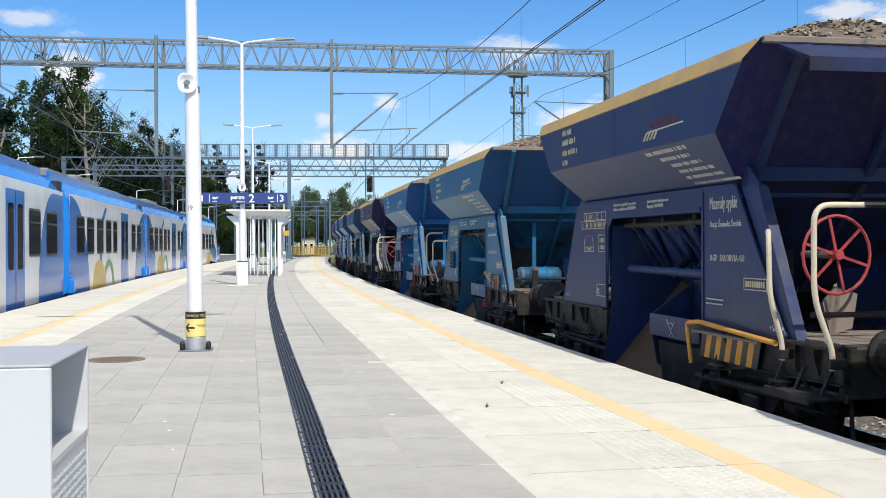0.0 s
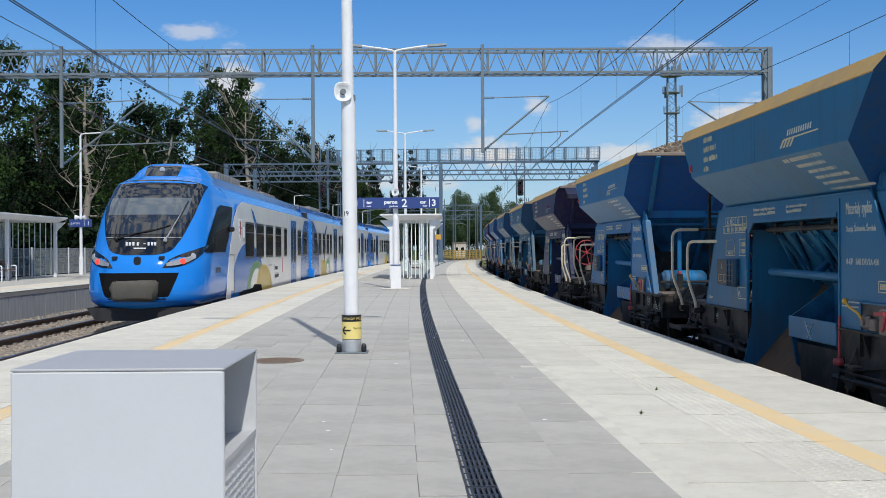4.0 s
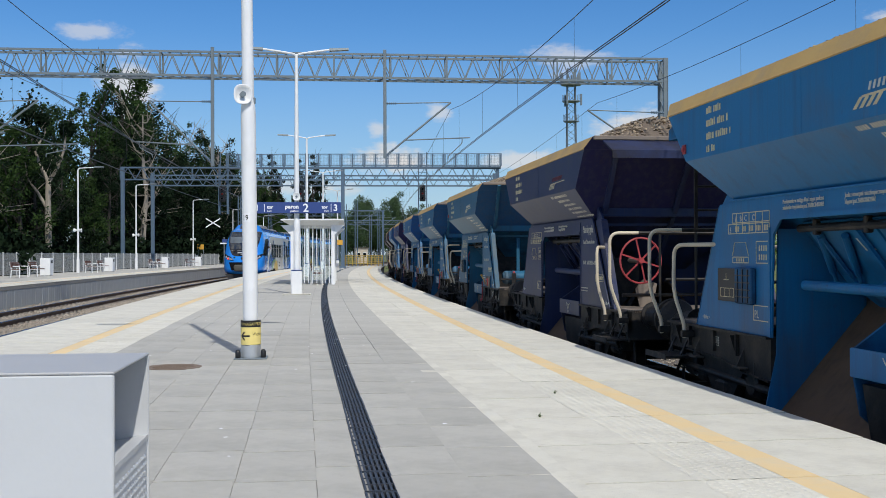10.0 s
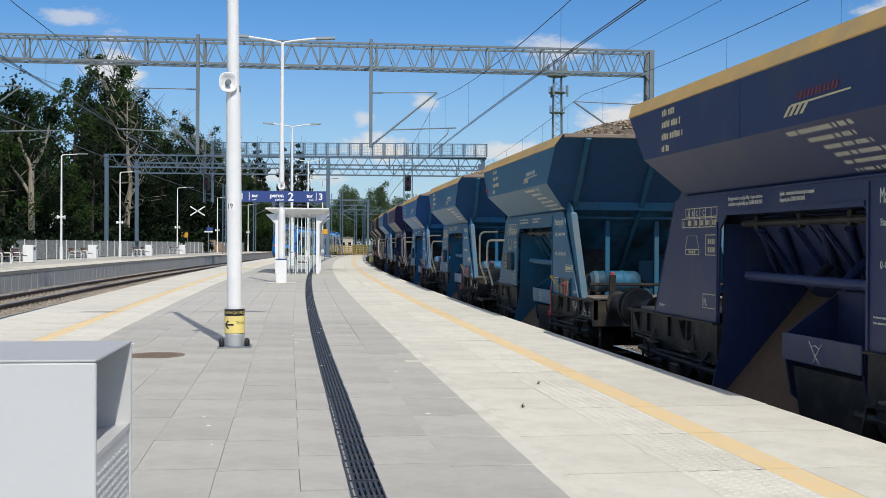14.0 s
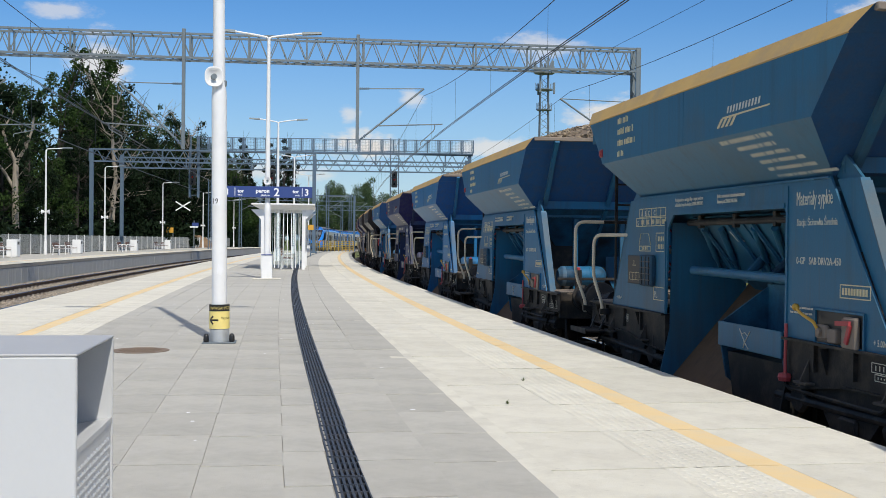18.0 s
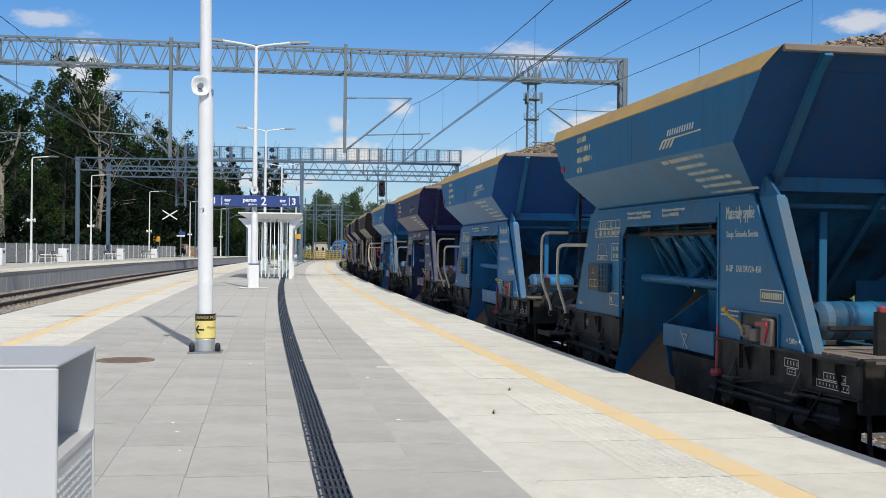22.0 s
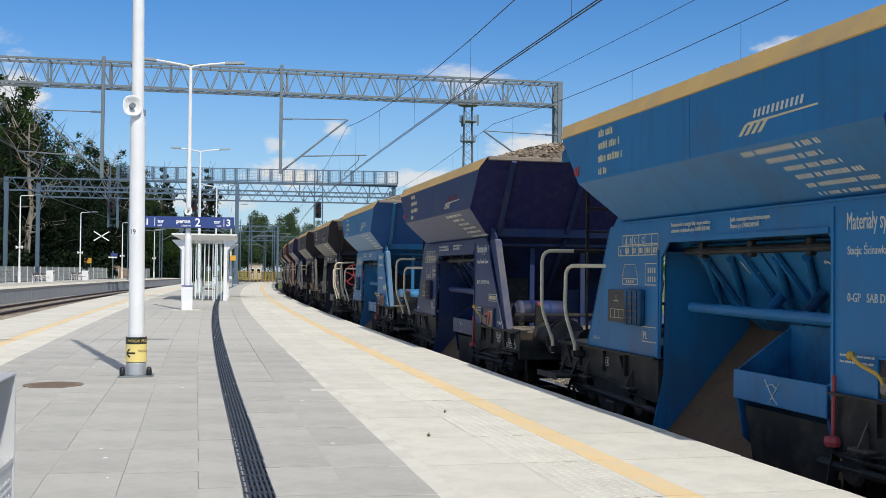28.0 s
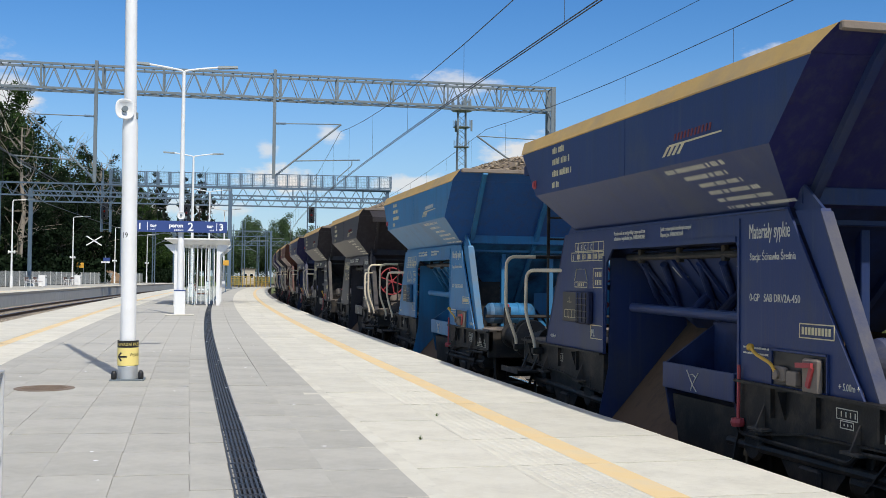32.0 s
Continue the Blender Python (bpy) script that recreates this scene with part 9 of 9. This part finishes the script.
def woods():
    rnd = random.Random(21)
    # belt behind the opposite platform; the height of its outline along the line
    def crest(y):
        return float(np.interp(y, [30, 60, 80, 95, 104, 111, 124, 133, 150, 165, 182, 205, 235], [13, 15, 16.5, 19, 15.5, 19, 24.5, 21, 24, 22, 23, 19, 18]))
    natural = {id(T1): 13.5, id(T2): 15.3, id(T3): 12.6, id(T4): 17.2}
    for row, (o0, o1, n, low) in enumerate(((-27.5, -30, 30, 0.70), (-31, -36, 30, 1.0), (-39, -47, 20, 0.66))):
        for i in range(n):
            y = 34 + (238 - 34) * (i + rnd.uniform(0.2, 0.8)) / n
            p = at(y, rnd.uniform(o1, o0), GROUND_Z - 0.1)
            kind = rnd.choice((T1, T3, T2, T1, T2)) if row != 1 else rnd.choice((T2, T4, T2, T4, T1))
            pale = kind is T4 and rnd.random() < 0.18
            size = crest(y) * low * rnd.uniform(0.82, 1.0) / natural[id(kind)]
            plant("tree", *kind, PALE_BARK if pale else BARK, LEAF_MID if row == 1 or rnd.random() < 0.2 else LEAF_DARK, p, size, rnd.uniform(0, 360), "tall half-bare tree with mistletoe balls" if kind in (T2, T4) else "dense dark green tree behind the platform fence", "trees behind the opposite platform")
        if row < 2:
            for i in range(40):
                y = 34 + 4.9 * i + rnd.uniform(-1, 1)
                p = at(y, -26.5 - row * 4.5 + rnd.uniform(-1, 1), GROUND_Z - 0.2)
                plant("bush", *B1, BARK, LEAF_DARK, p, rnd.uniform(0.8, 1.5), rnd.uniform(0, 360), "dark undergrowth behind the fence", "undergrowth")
    # bare pale trees standing in front of the belt
    for y, off, k in ((70, -26.4, 0.82), (118, -26.8, 1.1), (160, -27, 1.15)):
        plant("tree", *T4, PALE_BARK, LEAF_DARK, at(y, off, GROUND_Z - 0.1), k, rnd.uniform(0, 360), "tall half-bare tree with mistletoe balls", "trees behind the opposite platform")
    plant("tree", *forked_tree(), PALE_BARK, LEAF_DARK, at(87.2, -26.6, GROUND_Z - 0.1), 1.0, 0, "pale dead forked tree with mistletoe balls", "trees behind the opposite platform")
    # far woods ahead
    for x, y, k in ((-39.0, 236, 1.0), (-36.5, 238, 1.03), (-34.8, 240, 0.98), (-28.6, 234, 0.98), (-26.9, 236, 1.02), (-25.2, 239, 0.96)):
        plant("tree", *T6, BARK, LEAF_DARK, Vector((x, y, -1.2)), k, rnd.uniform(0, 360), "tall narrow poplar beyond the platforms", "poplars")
    for i in range(52):
        x = -75 + 125 * (i + rnd.uniform(0, 0.9)) / 52
        y = rnd.uniform(300, 350)
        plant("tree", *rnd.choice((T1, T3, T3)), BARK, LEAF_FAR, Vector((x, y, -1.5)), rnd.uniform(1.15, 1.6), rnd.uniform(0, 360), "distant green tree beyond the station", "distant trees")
    # bushes and young trees across the freight line
    for y, off, s in ((16, 22, 1.1), (21, 25, 1.3), (27, 24, 1.0), (33, 27, 1.4), (12, 26, 1.3), (40, 26, 1.2), (8, 20, 0.8), (52, 24, 1.5), (46, 23, 1.5), (36, 23, 1.4), (30, 21, 1.3), (66, 30, 1.4), (85, 30, 1.5)):
        p = at(y, off, GROUND_Z + 0.3)
        plant("bush", *B2, BARK, LEAF_BRIGHT, p, s, rnd.uniform(0, 360), "sunlit green bush across the tracks", "bushes across the tracks")


woods()


def house():
    root = thing("house", "low brick house with a brown tiled roof behind bushes", "house", pose(30, 58, GROUND_Z, 0, 0, 8))
    brick = mat("house_brick", (0.30, 0.17, 0.11), 0.85, vary=0.15, scale=3)
    tile = mat("roof_tile", (0.13, 0.09, 0.075), 0.8, vary=0.2, scale=6)
    bm = bm_new()
    box(bm, 0, 9, 0, 12, 0, 3.2, 0.02)
    part("wall", bm, brick, root)
    bm = bm_new()
    prism(bm, [(-0.6, 3.1), (9.6, 3.1), (4.5, 5.6)], "y", -0.6, 12.6)
    part("roof", bm, tile, root)
    for y in (2, 5, 8):
        bm = bm_new()
        box(bm, -0.03, 0.02, y, y + 1.2, 1.1, 2.3)
        part("window", bm, EMU_GLASS, root)


house()


def right_grass():
    """Tall dry grass tufts beyond the freight track."""
    rnd = random.Random(8)
    bm = bm_new()
    for _ in range(9000):
        y = rnd.uniform(6, 70)
        o = rnd.uniform(10.4, 22)
        p = at(y, o, GROUND_Z - 0.1 + 0.45 * min(1, max(0, (o - 6) / 6)))
        h = rnd.uniform(0.15, 0.5)
        a = rnd.uniform(0, math.tau)
        w = 0.02
        lean = Vector((rnd.uniform(-0.12, 0.12), rnd.uniform(-0.12, 0.12), 0))
        d = Vector((math.cos(a), math.sin(a), 0)) * w
        bm.faces.new((bm.verts.new(p - d), bm.verts.new(p + d), bm.verts.new(p + lean + Vector((0, 0, h)))))
    tagged(link("grass", bm, mat("grass_blades", (0.17, 0.19, 0.06), 0.8, vary=0.2, bump=0.0, island=0.5)), "tall dry grass along the track", "grass", kind="stuff")


right_grass()


# ---- movement ----
def travel(t):
    return float(np.interp(t, [0, 4, 9, 13, 18, 21, 25, 28, 31, 32], [0, 9.01, 20.21, 29.115, 39.94, 46.42, 54.95, 61.23, 67.60, 69.75]))


def on_track(s, off, z=RAIL_Z):
    y = y_of(s)
    p = at(y, off)
    return pose(p.x, p.y, z, 0, 0, turn_at(y))


EMU_T = [0, 1, 2, 3, 4, 4.5, 5.5, 6.5, 7.5, 8.5, 9.5, 11, 13, 15, 17, 19, 20, 22, 24, 26, 32]
EMU_S = [4.4, 8.3, 12.8, 17.9, 23.8, 27.1, 34.2, 42.4, 50.8, 59.7, 69.4, 84.8, 107.3, 132.5, 161, 192, 209, 245, 285, 325, 460]


def emu_at(t):
    """Distance of the rear nose along the track, smoothed between the known times."""
    k = max(1, min(len(EMU_T) - 3, int(np.searchsorted(EMU_T, t)) - 1))
    t0, t1 = EMU_T[k], EMU_T[k + 1]
    m0 = (EMU_S[k + 1] - EMU_S[k - 1]) / (EMU_T[k + 1] - EMU_T[k - 1])
    m1 = (EMU_S[k + 2] - EMU_S[k]) / (EMU_T[k + 2] - EMU_T[k])
    if t < t0 or t > t1:
        return float(np.interp(t, EMU_T, EMU_S))
    u, d = (t - t0) / (t1 - t0), t1 - t0
    return (2 * u ** 3 - 3 * u ** 2 + 1) * EMU_S[k] + (u ** 3 - 2 * u ** 2 + u) * d * m0 + (3 * u ** 2 - 2 * u ** 3) * EMU_S[k + 1] + (u ** 3 - u ** 2) * d * m1


def motions():
    for ob, s0, turned in WAGONS:
        walk(ob, [(t, on_track(s0 - travel(t), FREIGHT, FREIGHT_Z) @ pose(0, 0, 0, 0, 0, 180 if turned else 0)) for t in [i * 1.0 for i in range(33)]])
    for ob, ds, turned in CARS:
        # the car's heading is that of the track half way along it
        half = -10 if turned else 10
        rows = []
        for i in range(65):
            t = i * 0.5
            s = emu_at(t) + 0.25 + ds
            # the line swings out to the left beyond the station
            u = min(1.0, max(0.0, (s - 165) / 60))
            p, h = on_track(s, TOR1 - 2.9 * u * u * (3 - 2 * u)).translation, turn_at(y_of(s + half))
            rows.append((t, pose(p.x, p.y, RAIL_Z, 0, 0, h + turned)))
        walk(ob, rows)


# ---- paving pieces ----
def lay_paving():
    rnd = random.Random(11)
    row = 0.85
    for c, (o0, o1) in enumerate(GREY_COLS):
        me = slab_mesh("paver", o1 - o0 - (0.003 if c != 7 else 0.007), row - 0.010, 0.05, PAVER)
        shift = rnd.uniform(0, row)
        y = 2.4 - shift
        while y < 16.5:
            lay(me, "paver", y + row / 2, (o0 + o1) / 2)
            y += row
        joined_slabs("pavers_beyond", [(o0, o1)], y, PLAT_Y1, row, PAVER_FAR, "grey concrete pavers")
        first = 2.4 - shift
        joined_slabs("pavers_behind", [(o0, o1)], first - row * int((first - PLAT_Y0) / row), first - 0.01, row, PAVER_FAR, "grey concrete pavers")
    # pale bedding strip where the grey pavers meet the concrete slabs
    bm = bm_new()
    strip_pts(bm, PLAT_Y0, PLAT_Y1, 2.0, [(-2.17, -0.044), (-2.17, 0.0022), (-2.19, 0.0022), (-2.24, -0.0016), (-2.4, -0.0016), (-2.4, -0.044)], close=True)
    part("bedding_strip", bm, CONC_FAR, plat)
    for o0, o1 in ((-6.10, -3.28), (-3.07, -2.41)):
        bm = bm_new()
        strip_pts(bm, PLAT_Y0, PLAT_Y1, 2.0, [(o1, -0.044), (o1, -0.007), (o0, -0.007), (o0, -0.044)], close=True)
        part("joint_sand", bm, JOINT, plat)
    long = 1.1
    y0 = 5.84 - 4 * long
    kinds = [("edge_slab", RIGHT_COLS[2], slab_mesh), ("tactile_slab", RIGHT_COLS[1], studded_mesh), ("slab", RIGHT_COLS[0], slab_mesh)]
    for name, (o0, o1), make in kinds:
        me = make(name, o1 - o0 - 0.001, long - 0.014, 0.05, CONCRETE, *((0.0008,) if name == "slab" else ()))
        n = 36 if name == "tactile_slab" else 26
        for i in range(n):
            lay(me, name, y0 + (i + 0.5) * long, (o0 + o1) / 2)
        joined_slabs("concrete_slabs", [(o0, o1)], y0 + n * long, PLAT_Y1, long, CONC_FAR, "pale concrete slabs")
    me = slab_mesh("yellow_line", 0.198, long - 0.006, 0.05, YELLOW_LINE)
    for i in range(40):
        lay(me, "yellow_line", y0 + (i + 0.5) * long, -0.97)
    joined_slabs("yellow_line_beyond", [(-1.067, -0.873)], y0 + 40 * long, PLAT_Y1, long, YELLOW_LINE, "worn yellow safety line")
    back = int((y0 - PLAT_Y0) / long)
    joined_slabs("slabs_behind", RIGHT_COLS, y0 - back * long, y0 - 0.01, long, CONC_FAR, "pale concrete slabs")
    joined_slabs("yellow_line_behind", [(-1.067, -0.873)], y0 - back * long, y0 - 0.01, long, YELLOW_LINE, "worn yellow safety line")
    # the side towards the passenger tracks
    y1 = -0.8
    me = slab_mesh("edge_slab", 1.344, long - 0.008, 0.05, CONCRETE)
    st = studded_mesh("tactile_slab", 0.594, long - 0.008, 0.05, CONCRETE)
    ye = slab_mesh("yellow_line", 0.198, long - 0.006, 0.05, YELLOW_LINE)
    for i in range(42):
        lay(me, "edge_slab", y1 + (i + 0.5) * long, -7.377)
        lay(ye, "yellow_line", y1 + (i + 0.5) * long, -6.6)
        lay(st, "tactile_slab", y1 + (i + 0.5) * long, -6.2)
    yy = y1 + 42 * long
    joined_slabs("concrete_slabs", [(-8.05, -6.7), (-6.5, -5.9)], yy, PLAT_Y1, long, CONC_FAR, "pale concrete slabs")
    joined_slabs("yellow_line_beyond", [(-6.697, -6.503)], yy, PLAT_Y1, long, YELLOW_LINE, "worn yellow safety line")
    back = int((y1 - PLAT_Y0) / long)
    joined_slabs("slabs_behind", [(-8.05, -6.7), (-6.5, -5.9)], y1 - back * long, y1 - 0.01, long, CONC_FAR, "pale concrete slabs")
    joined_slabs("yellow_line_behind", [(-6.697, -6.503)], y1 - back * long, y1 - 0.01, long, YELLOW_LINE, "worn yellow safety line")
    joined_slabs("drain_behind", [(-3.26, -3.09)], 2.35 - 32 * 0.5, 2.34, 0.5, DRAIN, "dark iron drain grating")
    # grated channel
    bm = bm_new()
    box(bm, -0.085, 0.085, -0.247, 0.247, -0.045, -0.028)
    for x in (-0.085, 0.073):
        box(bm, x, x + 0.012, -0.247, 0.247, -0.03, -0.001)
    for i in range(5):
        x = -0.062 + i * 0.0275
        box(bm, x, x + 0.014, -0.247, 0.247, -0.03, -0.004)
    for y in (-0.243, -0.085, 0.075, 0.233):
        box(bm, -0.075, 0.075, y, y + 0.012, -0.03, -0.003)
    gm = bpy.data.meshes.new("grate")
    bm.to_mesh(gm)
    bm.free()
    gm.materials.append(DRAIN)
    for i in range(84):
        lay(gm, "grate", 2.6 + i * 0.5, -3.175, 0.0, 0.001)
    joined_slabs("drain_beyond", [(-3.26, -3.09)], 44.35, PLAT_Y1, 0.5, DRAIN, "dark iron drain grating")
    # weeds in two joints
    weed = mat("weed", (0.06, 0.09, 0.02), 0.7, vary=0.2, bump=0.0, island=0.4)
    for wx, wy in ((1.03, 9.18), (0.77, 7.87)):
        bm = bm_new()
        for _ in range(26):
            a, r, h = rnd.uniform(0, math.tau), rnd.uniform(0.005, 0.035), rnd.uniform(0.01, 0.035)
            d = Vector((math.cos(a), math.sin(a), 0))
            e = Vector((-d.y, d.x, 0)) * 0.004
            p = Vector((wx, wy, 0))
            bm.faces.new([bm.verts.new(q) for q in (p - e, p + e, p + d * r + Vector((0, 0, h)))])
        part("weed", bm, weed, plat, "small weed in a joint")["kind"] = "stuff"
    # small white droppings and blown leaves on the paving
    bm = bm_new()
    for _ in range(60):
        y = rnd.uniform(3, 26)
        p = at(y, rnd.uniform(-5.5, -2.3))
        r = rnd.uniform(0.006, 0.02)
        lathe(bm, [(r, 0.002), (r * 0.5, 0.004)], 7, (p.x, p.y, 0))
    part("droppings", bm, SIGN_WHITE, plat, "small white droppings")["kind"] = "stuff"


lay_paving()
motions()
